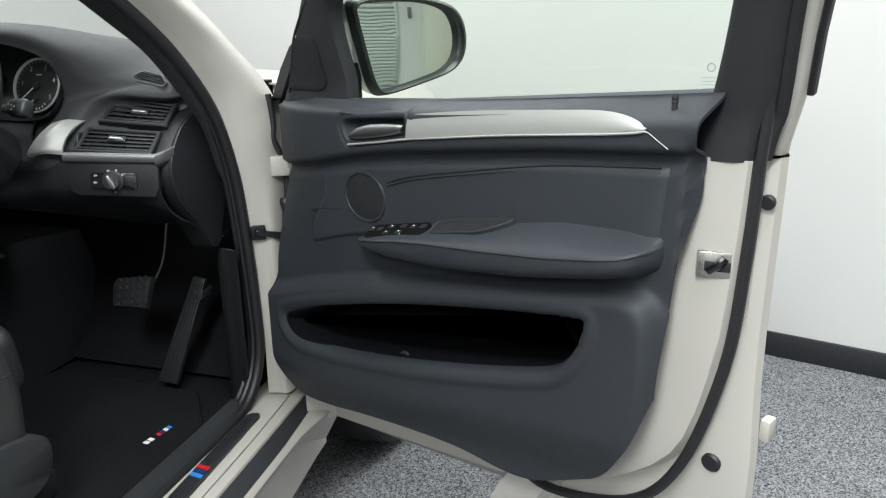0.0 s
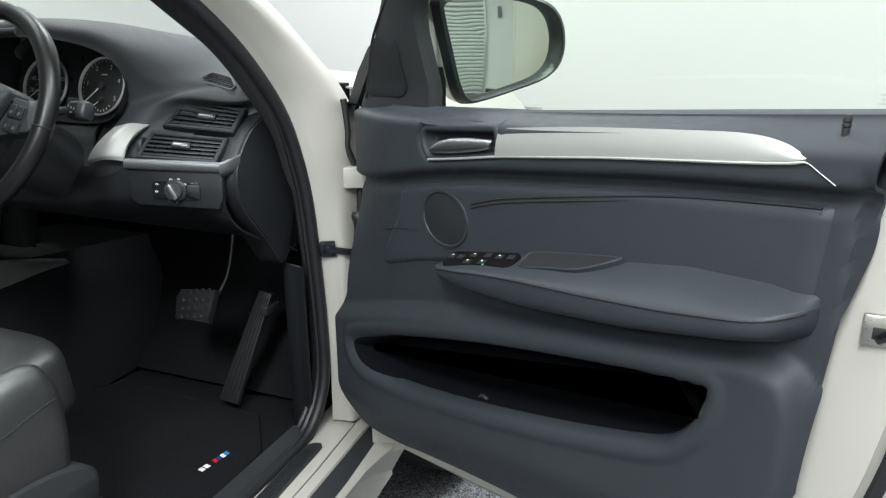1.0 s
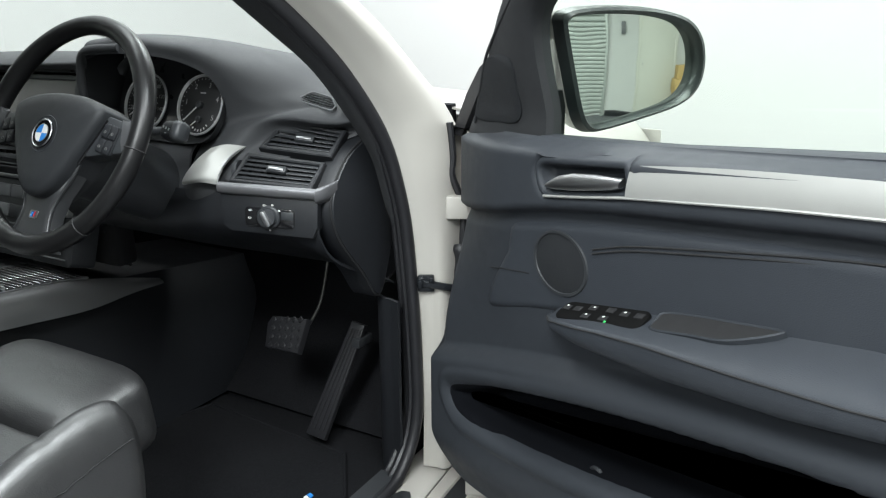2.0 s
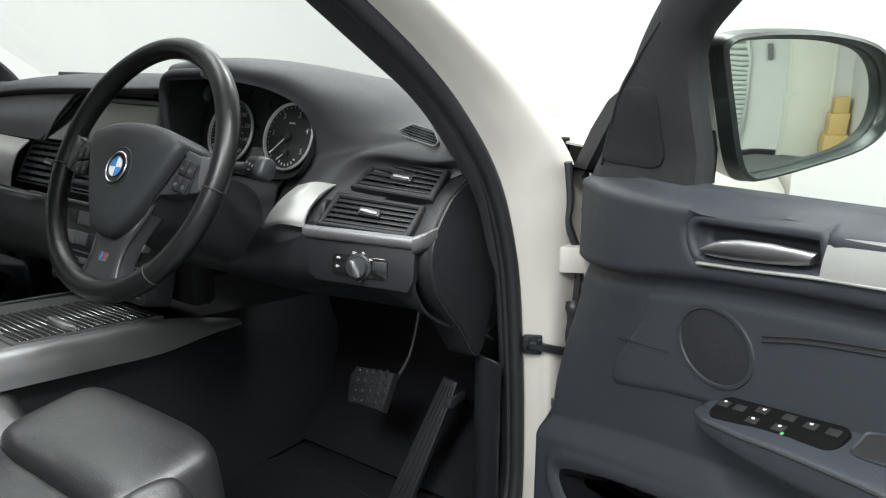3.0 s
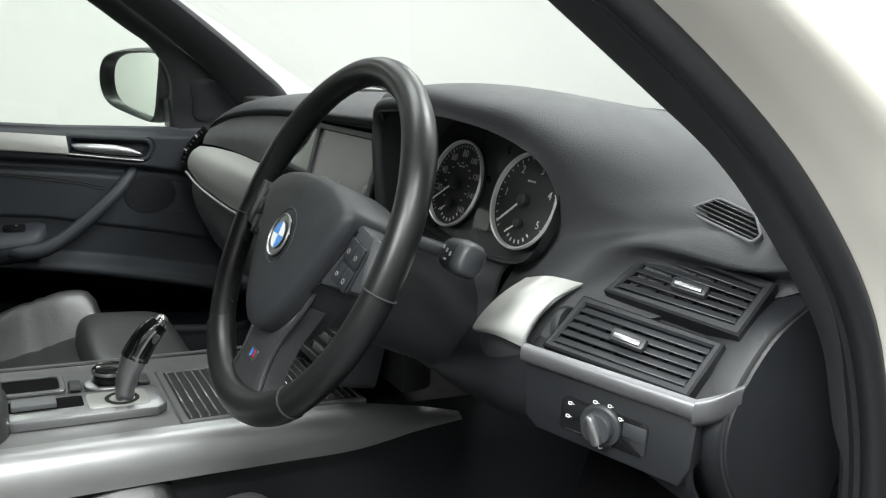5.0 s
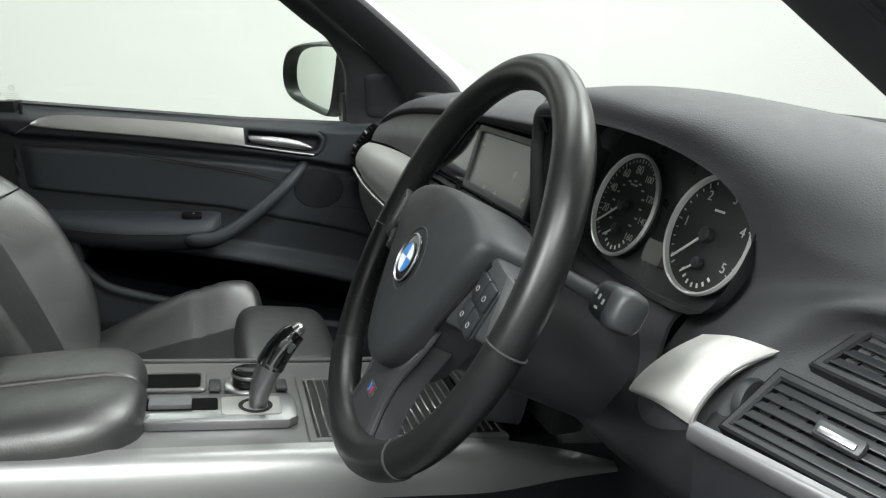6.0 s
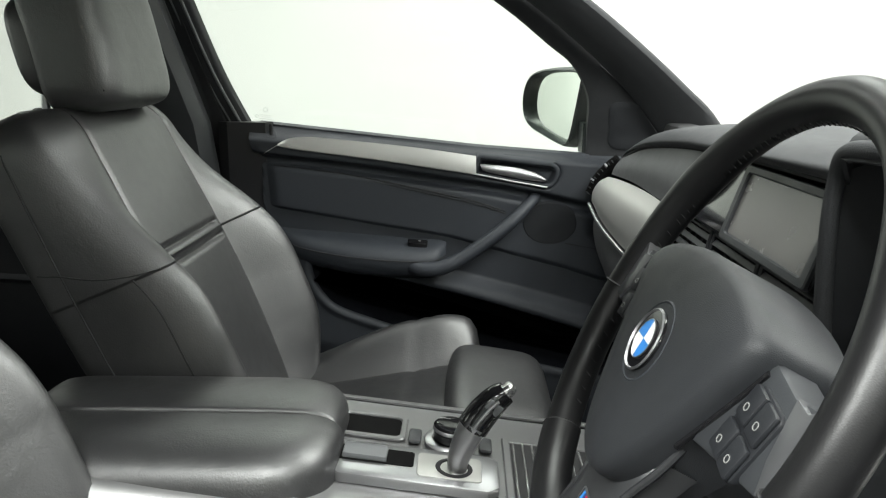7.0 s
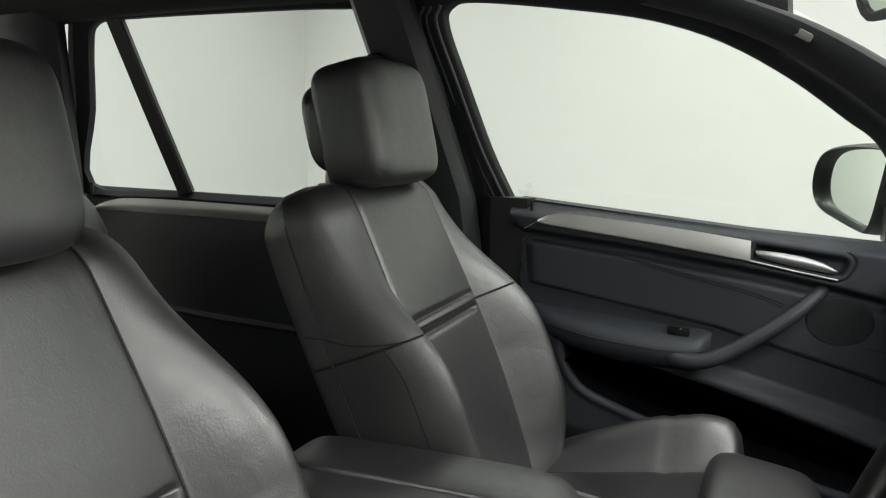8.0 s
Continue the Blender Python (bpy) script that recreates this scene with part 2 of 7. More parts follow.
def inset(outline, d):
    """The outline drawn in by d."""
    pts = [V((p[0], p[1])) for p in outline]
    k = len(pts)
    area = sum(pts[i].x * pts[(i + 1) % k].y - pts[(i + 1) % k].x * pts[i].y for i in range(k))
    s = 1 if area > 0 else -1
    out = []
    for i in range(k):
        a, b, c = pts[i - 1], pts[i], pts[(i + 1) % k]
        e, f = (b - a).normalized(), (c - b).normalized()
        n = V((-(e.y + f.y), e.x + f.x)) * s
        n = n.normalized()
        out.append(tuple(b + n * d))
    return out


def rrect(w, h, r, cx=0.0, cy=0.0, n=4):
    out = []
    for sx, sy, a0 in ((1, 1, 0), (-1, 1, 90), (-1, -1, 180), (1, -1, 270)):
        for i in range(n + 1):
            a = radians(a0 + 90 * i / n)
            out.append((cx + sx * (w / 2 - r) + r * math.cos(a), cy + sy * (h / 2 - r) + r * math.sin(a)))
    return out


def blob(sx, sy, sz, e=3.0, m=None, nu=20, nv=12):
    """A cushion: a superellipsoid of exponent e."""
    def f(c, x):
        return math.copysign(abs(c) ** (2 / e), c) * x
    rings = []
    for j in range(1, nv):
        b = math.pi * (j / nv - 0.5)
        rings.append([V((f(math.cos(b), 1) * f(math.cos(a), sx / 2), f(math.cos(b), 1) * f(math.sin(a), sy / 2), f(math.sin(b), sz / 2))) for a in (2 * math.pi * i / nu for i in range(nu))])
    bm = loft(rings)
    if m:
        bm.transform(m)
    return bm


def merge(*bms):
    out = bmesh.new()
    for b in bms:
        me = bpy.data.meshes.new("tmp")
        b.to_mesh(me)
        out.from_mesh(me)
        bpy.data.meshes.remove(me)
        b.free()
    return out


def mirrored(bm):
    bm.transform(Matrix.Diagonal((-1, 1, 1, 1)))
    bmesh.ops.reverse_faces(bm, faces=bm.faces)
    return bm


BASE = {}


def thing(name, at, label, category, group="", kind=""):
    e = new(name)
    e.empty_display_size = 0.05
    e.location = at
    BASE[e] = Matrix.Translation(at)
    return tagged(e, label, category, group, kind)


def finish(bm, name, material, sharp=38):
    for f in bm.faces:
        f.smooth = True
    for e in bm.edges:
        if len(e.link_faces) == 2 and e.calc_face_angle(0) > radians(sharp):
            e.smooth = False
    me = bpy.data.meshes.new(name)
    bm.to_mesh(me)
    bm.free()
    me.materials.append(material)
    return me


def part(name, bm, material, parent, label="", sharp=38):
    ob = new(name, finish(bm, name, material, sharp))
    ob.parent = parent
    if parent in BASE:
        ob.matrix_parent_inverse = BASE[parent].inverted()
    return tagged(ob, label)


def solid(name, bm, material, label, category, group="", kind="", sharp=38):
    return tagged(new(name, finish(bm, name, material, sharp)), label, category, group, kind)


def text(name, words, size, m, material, parent, label=""):
    cu = bpy.data.curves.new(name, "FONT")
    cu.body, cu.size, cu.align_x, cu.align_y, cu.extrude = words, size, "CENTER", "CENTER", 0.0002
    tmp = bpy.data.objects.new(name, cu)
    scene.collection.objects.link(tmp)
    bpy.context.view_layer.update()
    me = bpy.data.meshes.new_from_object(tmp)
    bpy.data.objects.remove(tmp)
    bm = bmesh.new()
    bm.from_mesh(me)
    bm.transform(m)
    bpy.data.meshes.remove(me)
    return part(name, bm, material, parent, label)


# ---- the studio room ----
RA, RB = V((0.96, -0.281, 0)), V((0.281, 0.96, 0))
A0, A1, B0, B1, HIGH = -3.3, 6.2, -4.6, 2.358, 3.0


def room(a, b, z):
    return RA * a + RB * b + V((0, 0, z))


def room_box(a0, a1, b0, b1, z0, z1, bev=0.0):
    m = Matrix((RA, RB, V((0, 0, 1)))).transposed().to_4x4()
    m.translation = room((a0 + a1) / 2, (b0 + b1) / 2, (z0 + z1) / 2)
    return box(a1 - a0, b1 - b0, z1 - z0, bev, m)


solid("floor", room_box(A0 - 0.15, A1 + 0.15, B0 - 0.15, B1 + 0.15, -0.1, 0), M_CARPET, "speckled grey loop-pile carpet over the studio floor", "floor", kind="structure")
solid("ceiling", room_box(A0 - 0.15, A1 + 0.15, B0 - 0.15, B1 + 0.15, HIGH, HIGH + 0.1), M_CEIL, "plain grey studio ceiling, unseen and darkened to cut bounce light", "ceiling", kind="structure")
solid("wall_front", room_box(A0 - 0.15, A1 + 0.15, B1, B1 + 0.15, 0, HIGH), M_WALL, "white painted wall in front of the car", "wall", kind="structure")
solid("wall_back", room_box(A0 - 0.15, A1 + 0.15, B0 - 0.15, B0, 0, HIGH), M_WALL, "white painted wall behind the car", "wall", kind="structure")
solid("wall_left", room_box(A0 - 0.15, A0, B0, B1, 0, HIGH), M_WALL, "white painted wall beside the passenger side", "wall", kind="structure")
COVE = [(A0 - 0.02 + 1.6 * (1 - math.sin(q)), B1 + 0.02 - 1.6 * (1 - math.cos(q))) for q in (math.pi / 2 * j / 24 for j in range(25))]
solid("wall_corner", loft([[room(a, b, 0) for a, b in COVE] + [room(A0 - 0.1, B1 + 0.1, 0)], [room(a, b, HIGH) for a, b in COVE] + [room(A0 - 0.1, B1 + 0.1, HIGH)]]), M_WALL, "white rounded wall corner of the studio", "wall", kind="structure")
solid("wall_right", room_box(A1, A1 + 0.15, B0, B1, 0, HIGH), M_WALL, "white painted wall with shutter and door", "wall", kind="structure")
solid("baseboard", room_box(A0 + 1.62, A1 - 0.02, B1 - 0.014, B1, 0.0, 0.094, 0.003), M_BASE, "black skirting board along the white wall", "baseboard", kind="structure")
solid("baseboard", room_box(A1 - 0.014, A1, 0.45, 1.08, 0.0, 0.094, 0.003), M_BASE, "black skirting board beside the door", "baseboard", kind="structure")
solid("baseboard", room_box(A0, A0 + 0.014, B0 + 0.02, B1 - 1.62, 0.0, 0.094, 0.003), M_BASE, "black skirting board along the side wall", "baseboard", kind="structure")

shutter = thing("roller_shutter", room(A1, -1.1, 0), "closed galvanised roller shutter with horizontal slats", "shutter", kind="structure")
for i in range(34):
    z = 0.05 + i * 0.08
    prof = [(0, 0), (0.018, 0.012), (0.024, 0.04), (0.018, 0.066), (0, 0.078)]
    rings = [[room(A1 - 0.035 - d, b, z + h) for d, h in prof] + [room(A1 - 0.03, b, z + 0.078), room(A1 - 0.03, b, z)] for b in (-2.6, 0.35)]
    part("slat", loft(rings), M_SHUTTER, shutter)
for b in (-2.63, 0.38):
    part("guide_rail", room_box(A1 - 0.08, A1, b - 0.03, b + 0.03, 0, 2.8, 0.004), M_SHUTTER, shutter)

door_1 = thing("door_1", room(A1, 1.55, 0), "closed cream flush door in the white wall", "door", kind="structure")
part("leaf", room_box(A1 - 0.03, A1, 1.15, 1.95, 0.005, 2.03, 0.003), M_DOORPAINT, door_1)
for b in (1.12, 1.98):
    part("frame", room_box(A1 - 0.045, A1, b - 0.03, b + 0.03, 0, 2.09, 0.004), M_DOORPAINT, door_1)
part("frame", room_box(A1 - 0.045, A1, 1.15, 1.95, 2.035, 2.09, 0.004), M_DOORPAINT, door_1)
part("handle", room_box(A1 - 0.075, A1 - 0.028, 1.20, 1.22, 1.0, 1.02, 0.004), M_GREY, door_1, "dark door handle")
solid("cardboard_box", room_box(A1 - 0.2, A1 - 0.046, 1.45, 1.80, 2.0, 2.30, 0.006), M_CARD, "yellow-brown cardboard box fixed over the door", "box")
solid("wall_switch_box", room_box(A1 - 0.06, A1, 0.70, 0.80, 1.58, 1.8, 0.01), M_GREY, "small dark grey control box on the wall", "control box")
for b0, b1, z0, z1, d0 in ((1.86, 2.30, 0.0, 0.42, 0.45), (1.92, 2.28, 0.42, 0.74, 0.36), (1.98, 2.26, 0.74, 0.98, 0.30)):
    solid("cardboard_box", room_box(A1 - 0.1 - d0, A1 - 0.1, b0, b1, z0 + 0.002, z1, 0.006), M_CARD, "brown cardboard box stacked in the room corner", "box", "stacked boxes")
cable = spline([room(2.0, 2.33, 0.012), room(2.12, 2.25, 0.012), room(2.3, 2.28, 0.03), room(2.6, 2.30, 0.06), room(3.0, 2.31, 0.012), room(3.4, 2.3, 0.012)], 6)
solid("power_cable", tube(cable, 0.010, 8), M_RUBBER, "black power cable lying along the skirting board", "cable")

# ---- the car's body ----
car = thing("car", (0, -0.4, 0), "white sport utility car with its driver door open", "car")
FRONT_EDGE = [(0.77, -0.75, 0.405), (0.767, 0.02, 0.405), (0.766, 0.30, 0.408), (0.768, 0.385, 0.44), (0.77, 0.428, 0.52), (0.77, 0.43, 0.65), (0.77, 0.415, 0.82), (0.77, 0.394, 0.945), (0.765, 0.35, 1.065), (0.752, 0.285, 1.16), (0.733, 0.215, 1.235), (0.70, 0.115, 1.32), (0.66, -0.02, 1.41), (0.632, -0.15, 1.475), (0.612, -0.30, 1.52), (0.60, -0.5, 1.545), (0.598, -0.75, 1.555)]
edge = spline(FRONT_EDGE, 5)


def off(p, dx, dy, dz):
    return V((p[0] + dx, p[1] + dy, p[2] + dz))


# white A-pillar and hinge pillar, from the opening's edge outwards
PILLAR = [
    [(0.772, 0.432, 0.41), (0.795, 0.438, 0.41), (0.820, 0.452, 0.41), (0.830, 0.56, 0.41)],
    [(0.772, 0.435, 0.55), (0.795, 0.438, 0.55), (0.819, 0.452, 0.55), (0.830, 0.56, 0.55)],
    [(0.772, 0.430, 0.70), (0.796, 0.435, 0.70), (0.819, 0.450, 0.70), (0.830, 0.56, 0.70)],
    [(0.772, 0.410, 0.86), (0.798, 0.422, 0.86), (0.822, 0.448, 0.86), (0.832, 0.56, 0.86)],
    [(0.772, 0.385, 0.97), (0.798, 0.402, 0.97), (0.822, 0.445, 0.97), (0.832, 0.53, 0.975)],
    [(0.764, 0.342, 1.08), (0.792, 0.366, 1.085), (0.817, 0.418, 1.09), (0.812, 0.475, 1.10)],
    [(0.752, 0.282, 1.165), (0.784, 0.306, 1.168), (0.806, 0.352, 1.176), (0.786, 0.402, 1.184)],
    [(0.733, 0.212, 1.24), (0.770, 0.228, 1.246), (0.794, 0.258, 1.253), (0.764, 0.318, 1.262)],
    [(0.70, 0.112, 1.325), (0.740, 0.122, 1.332), (0.762, 0.146, 1.340), (0.728, 0.205, 1.35)],
    [(0.66, -0.022, 1.415), (0.691, 0.0, 1.428), (0.709, 0.04, 1.44), (0.70, 0.09, 1.447)],
    [(0.632, -0.15, 1.48), (0.662, -0.14, 1.50), (0.675, -0.10, 1.52), (0.66, -0.06, 1.53)],
    [(0.612, -0.30, 1.525), (0.642, -0.30, 1.55), (0.645, -0.27, 1.58), (0.62, -0.22, 1.59)],
    [(0.60, -0.50, 1.55), (0.63, -0.50, 1.575), (0.632, -0.50, 1.61), (0.60, -0.50, 1.63)],
    [(0.598, -0.75, 1.56), (0.628, -0.75, 1.585), (0.63, -0.75, 1.62), (0.598, -0.75, 1.64)],
]
part("door_pillar", surf(PILLAR, 5, 5, 0.004), M_PAINT, car, "white painted pillar beside the open door")
# rubber seal in two lips round the opening
part("door_seal", tube([off(p, -0.006, -0.006, 0.0) for p in edge], 0.0115, 10), M_RUBBER, car, "black rubber seal round the door opening")
part("seal_lip", tube([off(p, -0.022, -0.002, 0.0) for p in edge], 0.009, 8), M_RUBBER, car)
part("seal_lip", tube([off(p, -0.038, 0.006, 0.0) for p in edge], 0.007, 8), M_RUBBER, car)


def pillar_trim(inner, flange):
    outer = [(0.745, 0.40, 0.90), (0.742, 0.372, 1.0), (0.735, 0.33, 1.08), (0.722, 0.268, 1.165), (0.704, 0.20, 1.24), (0.670, 0.10, 1.325), (0.632, -0.03, 1.415), (0.604, -0.155, 1.475), (0.585, -0.30, 1.52)]
    st = []
    for o, i in zip(outer, inner):
        o, i = V(o), V(i)
        mid = (o + i) / 2 + V((-0.010, -0.010, 0))
        st.append([o + V((0.01, 0.02, 0)), o, mid, i, i + V(flange)])
    return surf(st, 5, 4, 0.003)


TRIM_D = [(0.70, 0.43, 1.02), (0.69, 0.39, 1.09), (0.680, 0.345, 1.135), (0.664, 0.297, 1.190), (0.642, 0.245, 1.232), (0.603, 0.162, 1.308), (0.572, 0.06, 1.395), (0.55, -0.05, 1.465), (0.545, -0.17, 1.52)]
TRIM_P = [(0.705, 0.445, 1.02), (0.696, 0.425, 1.085), (0.685, 0.40, 1.132), (0.669, 0.358, 1.187), (0.650, 0.302, 1.234), (0.618, 0.205, 1.31), (0.583, 0.086, 1.395), (0.556, -0.037, 1.465), (0.545, -0.17, 1.52)]
part("pillar_trim", pillar_trim(TRIM_D, (0.012, 0.05, 0.012)), M_PILLAR, car, "dark cloth-grained inner pillar trim")
part("pillar_trim", mirrored(pillar_trim(TRIM_P, (0.030, 0.018, 0.002))), M_PILLAR, car, "dark cloth-grained inner pillar trim")

# the sill, a run of strips along the door opening
S_IN = [(-0.9, 0.772), (0.03, 0.764), (0.28, 0.750), (0.42, 0.732)]
S_GAP = [(-0.9, 0.858), (0.05, 0.838), (0.26, 0.830), (0.50, 0.812)]
S_BLK = [(-0.9, 0.880), (0.065, 0.859), (0.22, 0.853), (0.50, 0.840)]
S_OUT = [(-0.9, 0.915), (0.1, 0.895), (0.27, 0.889), (0.50, 0.866)]
S_SKIRT = [(-0.9, 0.928), (0.12, 0.905), (0.26, 0.899), (0.36, 0.897), (0.45, 0.912), (0.52, 0.925)]


def sill_strip(name, ins, outs, z0, z1, material, label="", th=0.02, dx0=0.0, dx1=0.0, y0=-0.9, y1=0.5, tuck=0.0):
    rings = []
    for i in range(25):
        y = lerp(y0, y1, i / 24)
        a, b = table(y, ins) + dx0, table(y, outs) + dx1
        rings.append([V((a, y, z0 - th)), V((a, y, z0 - 0.002)), V((lerp(a, b, 0.08), y, z0)), V((lerp(a, b, 0.92), y, z1)), V((b, y, z1 - 0.003)), V((b - tuck, y, z1 - th))])
    return part(name, loft(rings), material, car, label)


sill_strip("sill", S_IN, S_GAP, 0.406, 0.403, M_PAINT, "white painted door sill", 0.05, 0.0, -0.0018)
sill_strip("sill_gap", S_GAP, S_GAP, 0.396, 0.396, M_DARK, "", 0.02, -0.004, 0.004)
sill_strip("sill_edge", S_GAP, S_BLK, 0.402, 0.396, M_PAINT, "white painted outer sill edge", 0.03, 0.0012)
step = sill_strip("step_strip", S_BLK, S_OUT, 0.392, 0.380, M_HARD, "black plastic step strip on the sill", 0.03)
sill_strip("skirt", S_OUT, S_SKIRT, 0.381, 0.372, M_PAINT, "white painted side skirt", 0.14, 0.0, 0.0, tuck=0.07, y1=0.52)
SP = fr((0.7845, 0.345, 0.4052), (0.052, -1, 0), (0, 0, 1))
plate = part("sill_plate", slab([(0.0, 0.010), (0.012, 0.018), (0.62, 0.018), (0.62, -0.018), (0.024, -0.018), (0.004, -0.006)], 0.004, 0.001, SP), M_HARD, car, "dark ribbed sill plate with a striped badge")
for k in range(5):
    part("rib", box(0.58, 0.0025, 0.0014, 0.0004, SP @ Matrix.Translation((0.32, -0.012 + 0.006 * k, 0.0044)), 1), M_RUBBER, plate)
for k, mm in enumerate((M_RED, M_NAVY, M_BLUE)):
    part("badge_stripe", slab([(0.013 * k, -0.015), (0.013 * k + 0.010, -0.015), (0.013 * k + 0.016, 0.013), (0.013 * k + 0.006, 0.013)], 0.0066, 0.0, SP @ pose(0.208, 0, 0), 0.003), mm, plate)

# door check strap and hinge on the pillar
hinge = part("hinge", box(0.040, 0.034, 0.042, 0.004, fr((0.831, 0.462, 0.941), (0.87, 0.5, 0), (0, 0, 1))), M_PAINT, car, "white painted door hinge")
part("hinge_arm", box(0.035, 0.018, 0.020, 0.003, fr((0.862, 0.470, 0.945), (0.9, 0.3, 0), (0, 0, 1))), M_PAINT, hinge)
part("hinge_leaf", box(0.016, 0.02, 0.05, 0.003, fr((0.850, 0.474, 1.020), (0.87, 0.5, 0), (0, 0, 1))), M_PAINT, hinge)
part("hinge_hole", lathe([(0.009, 0.0), (0.009, 0.002), (0.002, 0.002)], 16, fr((0.851, 0.463, 1.018), (0.87, 0.5, 0), (0.4, -0.9, 0))), M_DARK, hinge)
check = part("check_strap", ribbon(spline([(0.776, 0.412, 0.802), (0.80, 0.420, 0.800), (0.83, 0.440, 0.793), (0.87, 0.470, 0.786)], 4), 0.009, 0.013, (0, 0, 1)), M_OILY, car, "oily black door check strap")
part("bracket", merge(box(0.030, 0.010, 0.032, 0.003, fr((0.790, 0.420, 0.801), (0.87, 0.5, 0), (0, 0, 1))), box(0.012, 0.014, 0.022, 0.003, fr((0.782, 0.413, 0.803), (0.87, 0.5, 0), (0.2, 0, 1))), box(0.010, 0.016, 0.012, 0.003, fr((0.800, 0.423, 0.808), (0.87, 0.5, 0), (0.2, 0, 1)))), M_OILY, check)
part("boot", tube(spline([(0.832, 0.470, 0.868), (0.836, 0.466, 0.850), (0.834, 0.464, 0.82), (0.838, 0.468, 0.80), (0.834, 0.466, 0.765), (0.832, 0.47, 0.735)], 4), 0.012, 10, taper=lambda k: 0.9 + 0.25 * math.sin(14 * k)), M_RUBBER, car, "black rubber cable boot")
part("cable", tube(spline([(0.822, 0.452, 1.09), (0.826, 0.456, 1.03), (0.824, 0.455, 1.0), (0.832, 0.462, 0.97), (0.838, 0.474, 0.94), (0.838, 0.472, 0.90), (0.836, 0.470, 0.84)], 5), 0.0065, 8), M_RUBBER, car, "black door cable")
part("gap_filler", surf([[(0.828, 0.50, z), (0.85, 0.515, z), (0.885, 0.54, z)] for z in (0.45, 0.7, 0.9, 1.09)], 3, 4, 0.004), M_PAINT, car, "white painted wing flange")
for z in (0.70, 0.672, 0.63):
    part("grommet", lathe([(0.008, 0), (0.009, 0.002), (0.006, 0.003)], 14, fr((0.812, 0.4445, z), (1, 0, 0), (0.5, -0.85, 0))), M_STEEL, car)

# front wing, bonnet and the rest of the shell
WING = [[(0.845, 0.5, z), (0.885, 0.60, z), (0.93, 0.80, z), (0.95, 1.10, z), (0.93, 1.50, z)] for z in (0.36, 0.6, 0.85)] + [[(0.848, 0.51, 1.0), (0.88, 0.60, 1.0), (0.92, 0.80, 0.99), (0.93, 1.10, 0.97), (0.90, 1.50, 0.93)], [(0.818, 0.52, 1.066), (0.835, 0.62, 1.062), (0.86, 0.80, 1.06), (0.86, 1.10, 1.05), (0.83, 1.50, 1.01)]]
part("front_wing", surf(WING, 4, 4, 0.004), M_PAINT, car, "white front wing")
part("front_wing", mirrored(surf(WING, 4, 4, 0.004)), M_PAINT, car, "white front wing")
BONNET = [[(x, 0.74 - 0.18 * abs(x) ** 2, 1.13 - 0.05 * abs(x)), (x, 1.0, 1.12 - 0.05 * abs(x)), (x * 0.98, 1.3, 1.08 - 0.05 * abs(x)), (x * 0.93, 1.62, 0.98 - 0.06 * abs(x))] for x in (-0.84, -0.5, 0.0, 0.5, 0.84)]
part("bonnet", surf(BONNET, 5, 4, 0.004), M_PAINT, car, "white bonnet")
part("front_bumper", surf([[(x, 1.60 - 0.10 * abs(x) ** 2, 0.96), (x, 1.75 - 0.25 * abs(x) ** 2, 0.75), (x, 1.78 - 0.25 * abs(x) ** 2, 0.45), (x, 1.65 - 0.25 * abs(x) ** 2, 0.22)] for x in (-0.93, -0.5, 0, 0.5, 0.93)], 5, 4, 0.004), M_PAINT, car, "white front bumper")
# glass
WS = [[(x, 0.70 - 0.50 * abs(x) ** 2, 1.165 + 0.03 * abs(x)), (x * 0.97, 0.46 - 0.48 * abs(x) ** 2, 1.34), (x * 0.93, 0.16 - 0.42 * abs(x) ** 2, 1.50), (x * 0.90, -0.06 - 0.35 * abs(x) ** 2, 1.60)] for x in (-0.70, -0.4, 0, 0.4, 0.70)]
ws = part("windscreen", surf(WS, 6, 6), M_SCREENGLASS, car, "clear windscreen")
ws.visible_shadow = False
part("windscreen_border", tube(spline([(x, 0.695 - 0.50 * abs(x) ** 2, 1.166 + 0.03 * abs(x)) for x in (-0.66, -0.4, -0.2, 0, 0.2, 0.4, 0.66)], 6), 0.006, 8), M_DARK, car)
# roof, headliner and rails
ROOF = [[(x, -0.10 - 0.35 * abs(x) ** 2, 1.615 - 0.06 * abs(x)), (x, -0.5, 1.69 - 0.10 * abs(x)), (x, -1.2, 1.70 - 0.10 * abs(x)), (x, -2.0, 1.67 - 0.10 * abs(x)), (x, -2.5, 1.62 - 0.10 * abs(x))] for x in (-0.64, -0.35, 0, 0.35, 0.64)]
part("roof", surf(ROOF, 5, 5, 0.006), M_PAINT, car, "white roof skin")
HL = [[(x, -0.10 - 0.35 * abs(x) ** 2, 1.585 - 0.08 * abs(x)), (x, -0.5, 1.62 - 0.10 * abs(x) ** 2), (x, -1.2, 1.635 - 0.12 * abs(x) ** 2), (x, -2.0, 1.61 - 0.12 * abs(x) ** 2), (x, -2.5, 1.57 - 0.1 * abs(x) ** 2)] for x in (-0.60, -0.35, 0, 0.35, 0.60)]
part("headliner", surf(HL, 5, 5, 0.005), M_HEADLINER, car, "black cloth headliner")
RAIL = [(-0.62, -0.06, 1.475), (-0.60, -0.22, 1.535), (-0.592, -0.45, 1.567), (-0.59, -0.75, 1.58), (-0.59, -1.2, 1.585), (-0.59, -1.6, 1.58), (-0.60, -2.1, 1.55), (-0.62, -2.5, 1.5)]


